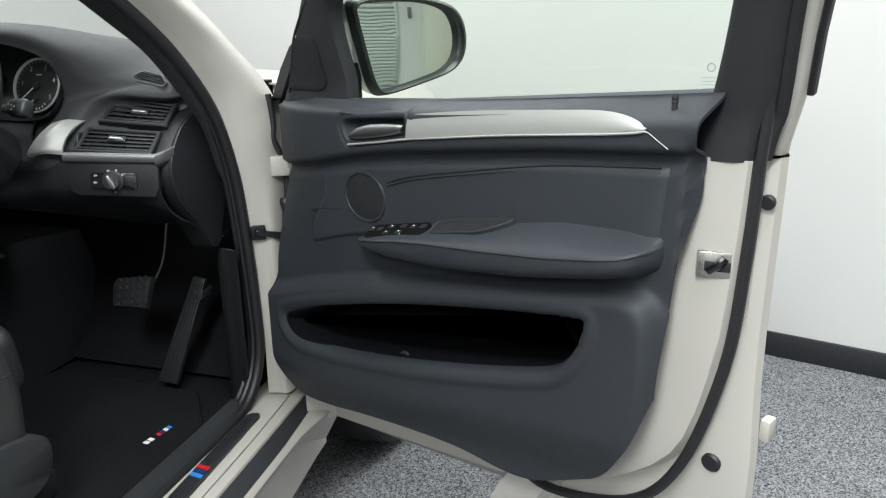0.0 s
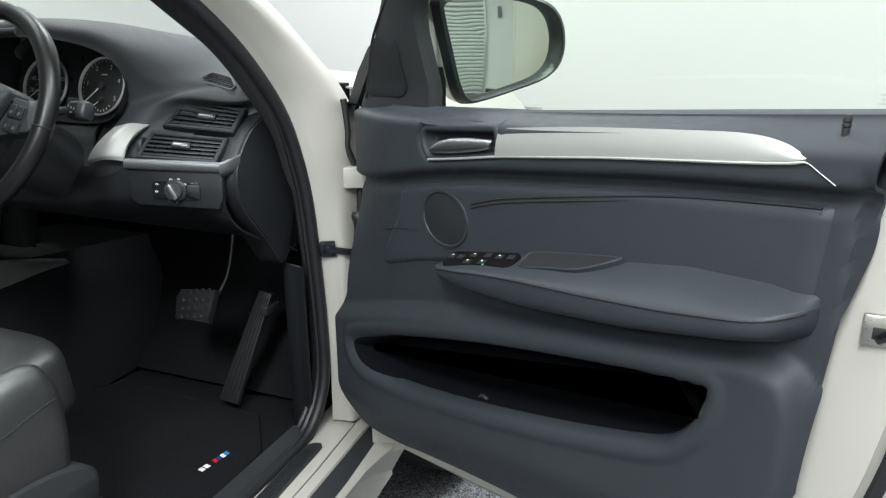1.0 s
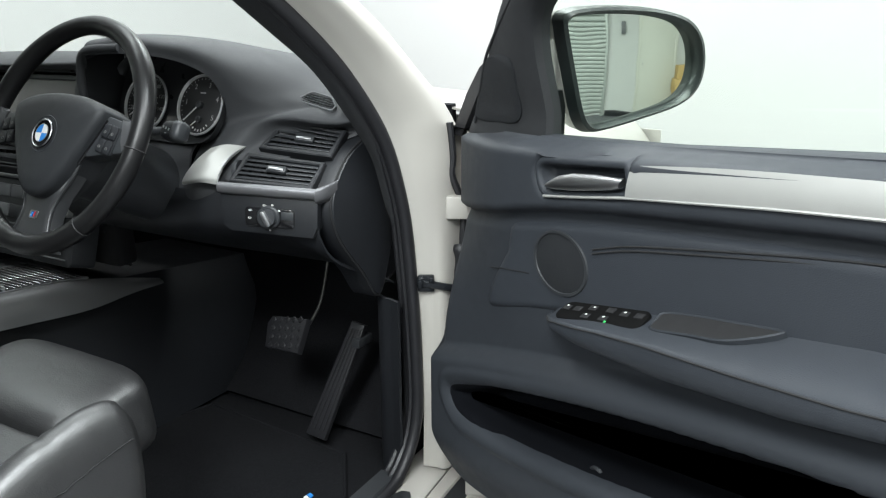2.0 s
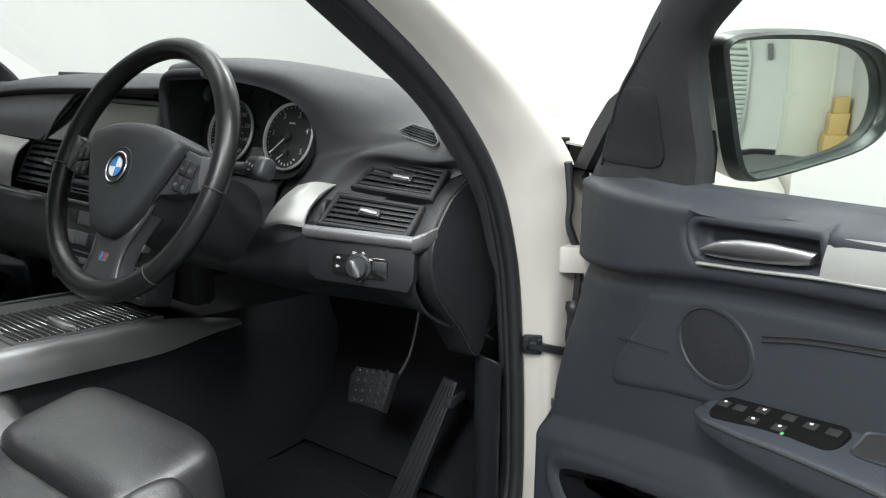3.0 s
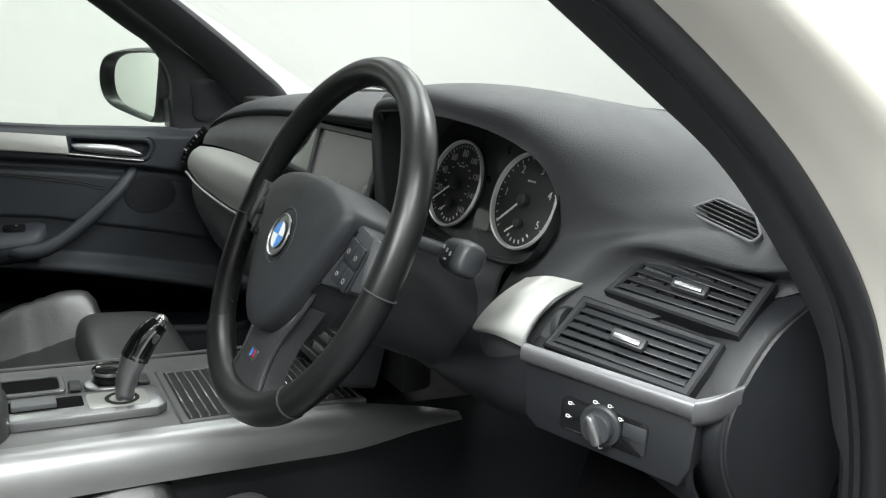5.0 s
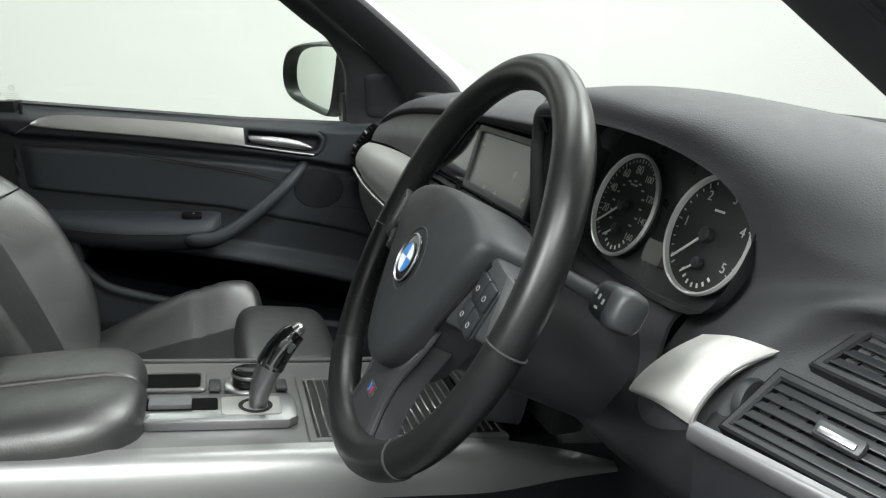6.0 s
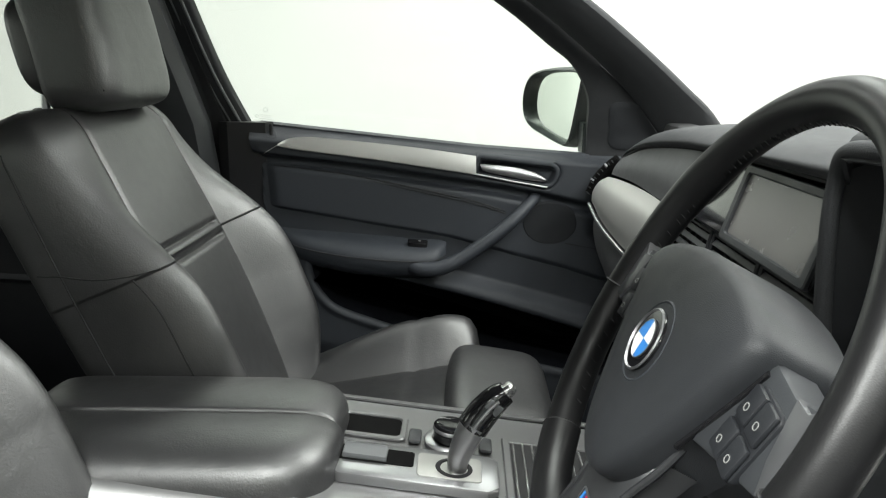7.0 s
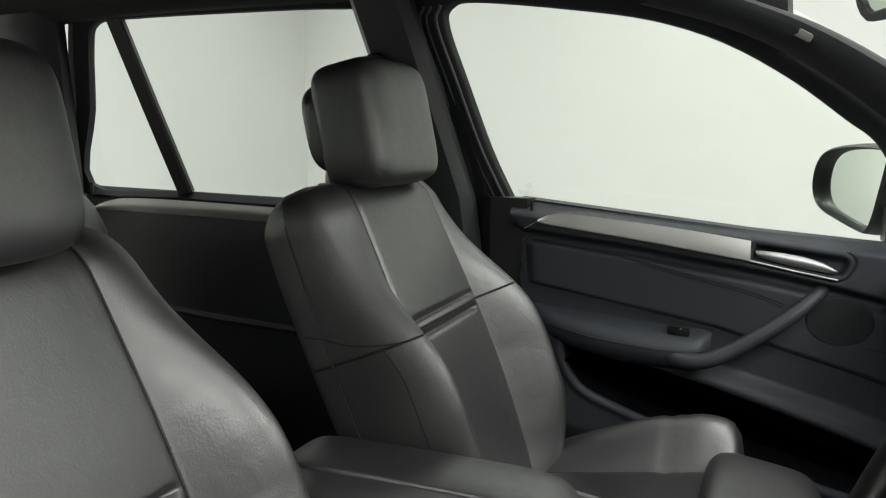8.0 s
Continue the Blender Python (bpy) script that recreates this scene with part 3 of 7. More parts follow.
def rail():
    st = []
    for p in spline(RAIL, 4):
        p = V(p)
        st.append([p + V((-0.055, 0.01, -0.012)), p + V((-0.03, 0.005, -0.022)), p + V((0.0, 0, -0.02)), p + V((0.03, -0.004, 0.005)), p + V((0.045, -0.006, 0.05)), p + V((0.0, 0, 0.07)), p + V((-0.05, 0, 0.04))])
    return loft(st)


part("roof_rail", rail(), M_HEADLINER, car, "dark trimmed roof side rail")
part("roof_rail", mirrored(rail()), M_HEADLINER, car, "dark trimmed roof side rail")
# airbag tag on the passenger pillar
tag_tree = BVHTree.FromBMesh(mirrored(pillar_trim(TRIM_P, (0.030, 0.018, 0.002))))
spot, tilt, _, _ = tag_tree.ray_cast(V((-0.300, -0.052, 1.419)), V((-0.991, 0.040, 0.125)).normalized())
tilt = tilt if tilt.x > 0 else -tilt
part("airbag_tag", slab(rrect(0.034, 0.016, 0.005), 0.0016, 0.0005, fr(spot, (0.12, 0.85, -0.50), tilt), 0.0005), M_TAG, car, "small grey label on the pillar trim")


# B-pillars, C-pillars with belt guide
def b_pillar(y0, lean, w0, w1, x0=0.715, x1=0.575, z1=1.58, z0=0.45):
    st = []
    for i in range(9):
        k = i / 8
        z = lerp(z0, z1, k)
        h = max(0.0, (z - 1.10) / (z1 - 1.10))
        x = lerp(x0, x1, h)
        y = y0 - lean * h
        w = lerp(w0, w1, h)
        st.append([V((x + 0.04, y + w / 2, z)), V((x + 0.012, y + w / 2, z)), V((x - 0.012, y + w * 0.36, z)), V((x - 0.02, y, z)), V((x - 0.012, y - w * 0.36, z)), V((x + 0.01, y - w / 2, z)), V((x + 0.04, y - w / 2, z))])
    return loft(st)


part("b_pillar", mirrored(b_pillar(-0.705, 0.115, 0.13, 0.13)), M_HARD, car, "black plastic inner B-pillar cover")
part("b_pillar", b_pillar(-0.80, 0.10, 0.17, 0.12), M_HARD, car, "black plastic inner B-pillar cover")
part("c_pillar", mirrored(b_pillar(-1.95, -0.11, 0.26, 0.28)), M_HARD, car, "black plastic inner C-pillar cover")
part("c_pillar", b_pillar(-1.95, -0.11, 0.26, 0.28), M_HARD, car, "black plastic inner C-pillar cover")
for sgn, yb in ((-1, -0.745), (1, -0.86)):
    belt = part("seat_belt", ribbon([(sgn * 0.58, yb - 0.07, 1.385), (sgn * 0.625, yb - 0.03, 1.2), (sgn * 0.675, yb + 0.02, 0.95), (sgn * 0.69, yb + 0.03, 0.55)], 0.046, 0.003, (-sgn, 0, 0.3)), M_PILLAR, car, "dark seat belt webbing")
    part("belt_guide", slab(rrect(0.05, 0.085, 0.02), 0.012, 0.004, fr((sgn * 0.594, yb - 0.07, 1.41), (0, 1, 0.2), (-sgn, 0, -0.3))), M_DARK, belt)
for f in (lambda b: b, mirrored):
    part("b_pillar_shell", f(loft([[V((x + 0.03, y + 0.06, z)), V((x, y + 0.05, z)), V((x, y - 0.12, z)), V((x + 0.03, y - 0.13, z))] for x, y, z in ((0.78, -0.66, 0.42), (0.785, -0.66, 0.9), (0.775, -0.665, 1.1), (0.715, -0.72, 1.3), (0.63, -0.79, 1.6))])), M_RUBBER, car, "dark outer B-pillar")
# rear quarter, tailgate and floor pan
for f in (lambda b: b, mirrored):
    part("rear_side", f(surf([[(0.80, -1.98, z), (0.84, -2.3, z), (0.80, -2.8, z), (0.66, -3.0, z)] for z in (0.4, 0.75, 1.12)] , 4, 4, 0.006)), M_PAINT, car, "white rear wing")
    part("rear_side_trim", f(surf([[(0.72, -1.98, z), (0.74, -2.3, z), (0.70, -2.8, z), (0.5, -2.92, z)] for z in (0.45, 0.75, 1.12)], 4, 4, 0.004)), M_HARD, car)
part("tailgate", surf([[(x, -2.95 + 0.1 * abs(x), 0.45), (x, -2.96 + 0.1 * abs(x), 0.8), (x, -2.93 + 0.1 * abs(x), 1.12)] for x in (-0.75, -0.3, 0.3, 0.75)], 4, 4, 0.02), M_PAINT, car, "white tailgate")
tg = part("rear_window", surf([[(x, -2.93 + 0.1 * abs(x), 1.12), (x * 0.95, -2.75 + 0.1 * abs(x), 1.35), (x * 0.88, -2.52 + 0.1 * abs(x), 1.58)] for x in (-0.70, -0.3, 0.3, 0.70)], 4, 4), M_GLASS, car, "tinted tailgate window")
tg.visible_shadow = False
part("floor_pan", box(1.46, 3.3, 0.03, 0.004, pose(0, -1.1, 0.375)), M_MAT, car, "black carpeted cabin floor")
part("firewall", surf([[(x, 0.50, 0.39), (x, 0.60, 0.50), (x, 0.68, 0.75), (x, 0.66, 1.1)] for x in (-0.72, 0, 0.72)], 3, 4, 0.02), M_MAT, car, "black carpeted footwell bulkhead")
# footwell shade is put into the panel's darker plastic
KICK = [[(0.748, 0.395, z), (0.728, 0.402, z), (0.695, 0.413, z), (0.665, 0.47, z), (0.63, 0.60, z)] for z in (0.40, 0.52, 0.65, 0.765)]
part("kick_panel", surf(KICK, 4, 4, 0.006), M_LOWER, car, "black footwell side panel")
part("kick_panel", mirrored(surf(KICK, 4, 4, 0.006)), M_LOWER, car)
part("sill_trim", loft([[V((0.77, y, 0.40)), V((0.755, y, 0.425)), V((0.72, y, 0.425)), V((0.70, y, 0.39))] for y in (-0.9, -0.3, 0.2, 0.36)]), M_HARD, car)
part("sill_trim", mirrored(loft([[V((0.80, y, 0.38)), V((0.77, y, 0.46)), V((0.72, y, 0.44)), V((0.70, y, 0.38))] for y in (-2.0, -0.9, -0.3, 0.45)])), M_HARD, car)
for x, y in ((0.82, 1.02), (-0.82, 1.02), (0.82, -1.91), (-0.82, -1.91)):
    wheel = part("wheel", lathe([(0.20, -0.11), (0.33, -0.125), (0.368, -0.10), (0.375, 0.0), (0.368, 0.10), (0.33, 0.125), (0.20, 0.11)], 36, fr((x, y, 0.375), (0, 1, 0), (1, 0, 0))), M_RUBBER, car, "black road tyre")
    part("rim", lathe([(0.02, 0.09), (0.08, 0.10), (0.18, 0.105), (0.205, 0.12), (0.205, -0.1)], 30, fr((x, y, 0.375), (0, 1, 0), (math.copysign(1, x), 0, 0))), M_STRIP, wheel)
# wiper arms at the foot of the windscreen
wiper = part("wiper", tube(spline([(-0.60, 0.60, 1.165), (-0.30, 0.70, 1.172), (0.05, 0.735, 1.172), (0.35, 0.69, 1.175)], 6), 0.009, 8), M_DARK, car, "black wiper arm at the foot of the windscreen")
part("wiper_pivot", lathe([(0.022, 0), (0.02, 0.012), (0.008, 0.018)], 14, pose(0.36, 0.70, 1.165)), M_DARK, wiper)


# ---- doors ----
DH, DU, DW = V((0.804, 0.411, 0)), V((0.868, -0.497, 0)).normalized(), V((0.497, 0.868, 0)).normalized()


def open_map(u, w, z):
    return DH + DU * u + DW * w + V((0, 0, z))


def shut_map(u, w, z):
    return V((-0.74 - w, 0.40 - u, z))


ZB = [(0.0, 0.60), (0.012, 0.53), (0.035, 0.487), (0.09, 0.472), (0.20, 0.485), (0.30, 0.505), (0.46, 0.530), (0.60, 0.546), (0.73, 0.550), (0.80, 0.567), (0.875, 0.602), (0.915, 0.626), (0.95, 0.666), (0.98, 0.715), (1.0, 0.78)]
ZB = [(p.x, p.z) for p in spline([(a, 0, b) for a, b in ZB], 6)]
ZT = [(0.0, 1.082), (0.03, 1.092), (0.26, 1.097), (0.5, 1.112), (0.75, 1.135), (1.0, 1.158)]
LINE = [(0.0, 0.958), (0.1, 0.964), (0.23, 0.989), (0.283, 1.002), (0.35, 1.016), (0.45, 1.033), (0.572, 1.049), (0.744, 1.072), (0.867, 1.084), (0.99, 1.096)]


class Outline:
    """A smooth closed outline in the door's plane; depth(u, z) is positive inside."""

    def __init__(self, pts, n=5):
        p = np.array([(q.x, q.z) for q in spline([(u, 0, z) for u, z in pts], n, True)])
        self.a, self.d = p, np.roll(p, -1, 0) - p
        self.l2 = (self.d ** 2).sum(1)

    def depth(self, u, z):
        r = np.array((u, z)) - self.a
        k = np.clip((r * self.d).sum(1) / self.l2, 0, 1)
        dist = math.sqrt((((r - self.d * k[:, None]) ** 2).sum(1)).min())
        y0, y1 = self.a[:, 1], self.a[:, 1] + self.d[:, 1]
        hit = ((y0 > z) != (y1 > z)) & (u < self.a[:, 0] + (z - y0) / np.where(self.d[:, 1] == 0, 1e-9, self.d[:, 1]) * self.d[:, 0])
        return dist if hit.sum() % 2 else -dist


BIN_BODY = Outline([(-0.06, 0.66), (0.076, 0.702), (0.2, 0.742), (0.359, 0.787), (0.59, 0.842), (0.806, 0.886), (0.895, 0.902), (0.926, 0.888), (0.934, 0.84), (0.930, 0.77), (0.908, 0.712), (0.88, 0.694), (0.795, 0.676), (0.651, 0.648), (0.443, 0.604), (0.25, 0.562), (0.12, 0.55), (-0.06, 0.56)])
BIN_MOUTH = Outline([(0.115, 0.668), (0.19, 0.700), (0.343, 0.748), (0.513, 0.795), (0.698, 0.838), (0.825, 0.862), (0.843, 0.857), (0.836, 0.825), (0.817, 0.793), (0.785, 0.766), (0.699, 0.735), (0.578, 0.699), (0.434, 0.662), (0.281, 0.630), (0.165, 0.616), (0.12, 0.632)])
HANDLE_DISH = Outline([(0.326, 1.063), (0.334, 1.077), (0.36, 1.081), (0.42, 1.087), (0.478, 1.093), (0.488, 1.090), (0.492, 1.064), (0.486, 1.060), (0.42, 1.050), (0.355, 1.039), (0.336, 1.042)])


def panel_uz(s, t):
    ul = table(t, [(0.0, 0.045), (0.35, 0.036), (0.8, 0.014), (1.0, 0.010)])
    ur = table(t, [(0.0, 0.938), (0.3, 0.944), (0.6, 0.954), (0.85, 0.966), (1.0, 0.977)])
    u = lerp(ul, ur, s)
    return u, lerp(table(s, ZB), table(s, ZT), t)


@functools.lru_cache(maxsize=None)
def panel_w(u, z):
    top = table(u, [(0, 1.085), (0.27, 1.097), (0.5, 1.112), (0.75, 1.133), (0.99, 1.158)])
    w = 0.075 * max(0.0, 1 - u / 0.24) ** 1.6 * smooth(0.72, 0.98, z)
    w += 0.03 * smooth(0.065, 0.01, u)
    w += 0.024 * smooth(0.949, 0.958, u) * smooth(1.12, 1.06, z)
    # shoulder rolls outwards, upper rail proud of the padded insert
    w += 0.045 * smooth(0.017 + 0.016 * smooth(0.78, 0.90, u), 0.0, top - z)
    ln = table(u, LINE)
    w -= 0.016 * smooth(-0.003, 0.007, z - ln)
    w += 0.006 * smooth(0.02, 0.0, abs(z - ln + 0.012))
    if 0.30 < u < 0.51 and 1.02 < z < 1.11:
        w += 0.030 * smooth(-0.010, 0.004, HANDLE_DISH.depth(u, z))
    if z < 0.97:
        # the bin's body swells into the room, its mouth is open
        b = BIN_BODY.depth(u, z)
        soft = lerp(0.085, 0.018, smooth(-0.07, 0.03, z - table(u, [(0.0, 0.62), (0.9, 0.73), (0.95, 0.76)])))
        w -= 0.030 * smooth(-soft, 0.010, b) * smooth(0.0, 0.06, u)
        a = BIN_MOUTH.depth(u, z)
        w -= 0.004 * smooth(0.012, 0.0, abs(a + 0.012))
        w += 0.085 * smooth(-0.003, lerp(0.06, 0.013, smooth(0.12, 0.26, u)), a)
    return w


def build_door(name, mp, driver, label):
    # painted shell, its lower edge rising towards the rear
    def sink(u, z):
        low = table(u, [(-0.03, 0.335), (0.04, 0.347), (0.29, 0.398), (0.46, 0.428), (0.61, 0.450), (0.72, 0.463), (1.03, 0.50)])
        return z if z > 0.72 else lerp(low, 0.72, (z - 0.415) / 0.305)

    rings = []
    R0 = [(p.z, p.x) for p in spline([(0.70, 0, 0.41), (0.75, 0, 0.5), (0.85, 0, 0.56), (0.94, 0, 0.66), (0.985, 0, 0.82), (0.998, 0, 0.96), (1.004, 0, 1.1)], 6)]
    for z in (0.415, 0.425, 0.46, 0.50, 0.53, 0.56, 0.59, 0.62, 0.66, 0.70, 0.75, 0.80, 0.86, 0.92, 0.98, 1.05, 1.082):
        wo = 0.115 + 0.05 * table(z, [(0.415, 0.0), (0.425, 0.6), (0.50, 0.85), (0.65, 1.0), (0.85, 0.95), (0.98, 0.6), (1.05, -0.1), (1.082, -0.9)])
        r0 = table(z, R0)
        e = 0.008 * smooth(0.85, 0.65, z)
        ring = [(0.03, 0.07), (0.05, 0.045), (0.08, 0.105), (r0 - 0.11, 0.105), (r0 - 0.075, 0.028), (r0, 0.042), (r0 + 0.012, 0.066), (1.008 + e, 0.078), (1.022 + e, 0.086), (1.026 + e, 0.098), (1.018 + e, 0.118), (0.995 + e, wo + 0.008), (0.6, wo + 0.03), (0.3, wo + 0.025), (-0.02, wo), (-0.03, wo - 0.02), (0.0, 0.09)]
        rings.append([mp(u, w, sink(u, z)) for u, w in ring])
    bm = loft(rings)
    d = part(name, bm, M_PAINT, car, label)
    def pm(s, t):
        u, z = panel_uz(s, t)
        return mp(u, panel_w(u, z), z)

    def on(u, z, lift=0.0):
        return mp(u, panel_w(u, z) - lift, z)

    def fix(bm):
        bmesh.ops.recalc_face_normals(bm, faces=bm.faces)
        return bm

    # trim panel
    panel = fix(sheet(pm, 190, 150, 0.004 if driver else -0.004))
    part("door_panel", panel, M_SOFT, d, "black soft door trim panel", sharp=60)
    # the shade of a deep bin, put into a near-black skin
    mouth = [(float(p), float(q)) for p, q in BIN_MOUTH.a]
    shade_rings = []
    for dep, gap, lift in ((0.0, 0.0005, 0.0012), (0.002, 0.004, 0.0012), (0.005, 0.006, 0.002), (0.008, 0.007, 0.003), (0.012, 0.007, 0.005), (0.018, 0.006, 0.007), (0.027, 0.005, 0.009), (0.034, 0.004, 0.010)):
        shade_rings.append([mp(p[0], panel_w(*q) - lift, p[1]) for p, q in zip(inset(mouth, dep + gap), inset(mouth, dep))])
    part("bin_shade_skin", fix(loft(shade_rings, cap="last")), M_BIN, d, "near-black skin holding the door bin's shade", sharp=70)
    part("panel_edge", tube([off(pm(0.002, j / 24), 0, 0, 0) for j in range(25)], 0.004, 6), M_SOFT, d)
    # padded insert between shoulder and armrest
    def insert(s, t):
        u = lerp(table(t, [(0, 0.185), (0.12, 0.168), (0.3, 0.178), (0.65, 0.225), (1, 0.232)]), table(t, [(0, 0.944), (1, 0.951)]), s)
        hi = table(u, LINE) - 0.010
        lo = table(u, [(0.15, 0.812), (0.2, 0.818), (0.3, 0.850), (0.42, 0.880), (0.55, 0.915), (0.68, 0.935), (0.93, 0.975)])
        z = lerp(lo, hi, t)
        e = min(s, 1 - s) * 22
        f = min(t, 1 - t) * 9
        return mp(u, panel_w(u, z) - 0.012 * smooth(0, 1, e) * smooth(0, 1, f) + 0.003, z)
    part("padded_insert", fix(sheet(insert, 90, 40)), M_PAD, d, "black leatherette padded insert")
    seam = [(0.43, 0.980), (0.50, 1.001), (0.64, 1.030), (0.72, 1.045), (0.79, 1.056), (0.88, 1.066), (0.922, 1.070)]
    for dz in (0.0, -0.0055):
        part("stitching", tube(spline([mp(u, panel_w(u, z) - 0.0096, z + dz) for u, z in seam], 6), 0.0014, 6), M_SEAM, d)
    part("stitching", tube(spline([mp(u, panel_w(u, z) - 0.0088, z) for u, z in ((0.20, 0.893), (0.24, 0.902), (0.30, 0.912))], 6), 0.0010, 6), M_SEAM, d)
    # silver trim with its chrome lower edge
    def rail_w(u):
        return min(panel_w(u, table(u, LINE) + k) for k in (0.006, 0.014, 0.022))
    tl = [(0.495, 1.097), (0.58, 1.108), (0.663, 1.117), (0.779, 1.127), (0.83, 1.131), (0.863, 1.131), (0.886, 1.127), (0.899, 1.1215), (0.908, 1.1165)]
    bl = [(0.494, 1.060), (0.58, 1.072), (0.684, 1.086), (0.779, 1.097), (0.824, 1.102), (0.856, 1.1065), (0.884, 1.111), (0.898, 1.113), (0.9075, 1.1155)]
    a, b = spline([(u, 0, z) for u, z in tl], 5), spline([(u, 0, z) for u, z in bl], 5)
    rows = [[mp(lerp(p.x, q.x, k), rail_w(lerp(p.x, q.x, k)) - (0.002 if driver else 0.005) - 0.006 * math.sin(1.7 * k), lerp(p.z, q.z, k)) for p, q in zip(a, b)] for k in (0, 0.2, 0.4, 0.6, 0.8, 1.0)]
    bm = loft(rows, ring_closed=False)
    bmesh.ops.solidify(bm, geom=bm.faces[:], thickness=0.002)
    part("silver_trim", fix(bm), M_SILVER, d, "pale silver trim strip")
    lo = [(0.345, 1.032), (0.42, 1.044), (0.494, 1.057), (0.58, 1.069), (0.684, 1.083), (0.779, 1.094), (0.824, 1.099), (0.862, 1.1035), (0.894, 1.108), (0.909, 1.1105), (0.922, 1.1035), (0.938, 1.094)]
    part("chrome_edge", tube(spline([mp(u, rail_w(u) - 0.0062, z + 0.0022) for u, z in lo], 5), 0.0025, 8, squash=0.8, taper=lambda k: 1.0 - 0.72 * smooth(0.76, 0.84, k)), M_SILVER, d, "thin satin chrome edge")
    # release handle in its recess
    hp = [(0.347, 1.050, 0.002), (0.353, 1.051, 0.004), (0.37, 1.056, 0.006), (0.40, 1.062, 0.007), (0.44, 1.068, 0.007), (0.470, 1.072, 0.006), (0.484, 1.074, 0.003)]
    hr = []
    for u, z, lift in hp:
        hgt = table(u, [(0.347, 0.002), (0.353, 0.006), (0.37, 0.0095), (0.40, 0.0115), (0.44, 0.0105), (0.475, 0.008), (0.487, 0.006)])
        hr.append([mp(u + 0.003 * math.sin(q), rail_w(u) - lift - 0.006 * math.cos(q), z + hgt * math.sin(q)) for q in (2 * math.pi * j / 12 for j in range(12))])
    part("release_handle", fix(loft(hr)), M_SATIN, d, "satin chrome release handle")
    dish = [(float(p), float(q)) for p, q in HANDLE_DISH.a]

    def rim_w(u):
        return lerp(rail_w(0.36), rail_w(0.48), (u - 0.36) / 0.12)
    rr = [[mp(u, rim_w(u) - lift, z) for u, z in inset(dish, k)] for k, lift in ((-0.010, -0.012), (-0.0065, 0.002), (-0.004, 0.0042), (0.0, 0.0042), (0.002, 0.003), (0.004, -0.002), (0.006, -0.012), (0.009, -0.017), (0.013, -0.019))]
    part("handle_recess", fix(loft(rr, cap="last")), M_SOFT, d, "black handle recess", sharp=80)
    # loudspeaker grille
    su, sz = 0.368, 0.945
    if driver:
        ring = []
        for rr_, lift in ((0.0555, 0.007), (0.054, 0.0115), (0.050, 0.0115), (0.0485, 0.008)):
            ring.append([mp(su + rr_ * math.cos(q) * 1.03, panel_w(su, sz) - lift, sz + rr_ * math.sin(q) * 0.81) for q in (2 * math.pi * j / 40 for j in range(40))])
        sp = part("speaker_ring", fix(loft(ring, cap=False)), M_HARD, d, "black loudspeaker ring")
        gr = []
        for rr_, lift in ((0.049, 0.0095), (0.03, 0.0115), (0.004, 0.012)):
            gr.append([mp(su + rr_ * math.cos(q) * 1.03, panel_w(su, sz) - lift, sz + rr_ * math.sin(q) * 0.81) for q in (2 * math.pi * j / 40 for j in range(40))])
        part("grille", fix(loft(gr)), M_GRILLE, d, "black perforated grille")
    else:
        su, sz = 0.335, 0.955
        gr = []
        for rr_, lift in ((0.060, 0.006), (0.055, 0.0105), (0.03, 0.0105), (0.004, 0.011)):
            gr.append([mp(su + rr_ * math.cos(q), panel_w(su, sz) - lift, sz + rr_ * math.sin(q) * 0.8) for q in (2 * math.pi * j / 40 for j in range(40))])
        part("speaker_grille", fix(loft(gr)), M_GRILLE, d, "black loudspeaker grille")
    # armrest
    if not driver:
        spine = [(0.555, 0.880, 0.020), (0.575, 0.876, 0.050), (0.62, 0.874, 0.060), (0.70, 0.878, 0.064), (0.78, 0.885, 0.060), (0.86, 0.895, 0.042), (0.90, 0.905, 0.022), (0.925, 0.912, 0.004)]
    if driver:
        AT = [(0.355, 0.874), (0.379, 0.887), (0.45, 0.908), (0.551, 0.931), (0.703, 0.963), (0.791, 0.981), (0.885, 0.987), (0.934, 0.984)]
        AS = [(0.355, 0.868), (0.385, 0.876), (0.417, 0.884), (0.5, 0.902), (0.584, 0.916), (0.688, 0.928), (0.798, 0.943), (0.899, 0.961), (0.934, 0.972)]
        AB = [(0.355, 0.862), (0.385, 0.864), (0.416, 0.866), (0.5, 0.872), (0.583, 0.880), (0.74, 0.904), (0.86, 0.931), (0.907, 0.944), (0.934, 0.962)]
        AD = [(0.355, 0.004), (0.37, 0.030), (0.40, 0.050), (0.46, 0.061), (0.6, 0.066), (0.80, 0.064), (0.88, 0.061), (0.908, 0.052), (0.922, 0.036), (0.930, 0.018), (0.934, 0.0)]
        ra, rs = [], []
        for i in range(49):
            u = lerp(0.355, 0.934, 0.5 - 0.5 * math.cos(math.pi * i / 48))
            at, as_, ab, ad = table(u, AT), table(u, AS), table(u, AB), table(u, AD)
            k = min(1.0, ad / 0.02)
            sec = [(0.03, at + 0.012 * k), (0.0, at + 0.004 * k), (-0.45 * ad, lerp(at, as_, 0.30)), (-0.80 * ad, lerp(at, as_, 0.62)), (-0.97 * ad, as_ + 0.004), (-ad, as_ - 0.002), (-0.99 * ad, lerp(as_, ab, 0.5)), (-0.88 * ad, lerp(as_, ab, 0.9)), (-0.55 * ad, ab - 0.006 * k), (0.0, ab - 0.014 * k), (0.03, ab - 0.016 * k)]
            ra.append(spline([mp(u, dw, z) for dw, z in sec], 2))
            rs.append(mp(u, -1.005 * ad, as_ + 0.002))
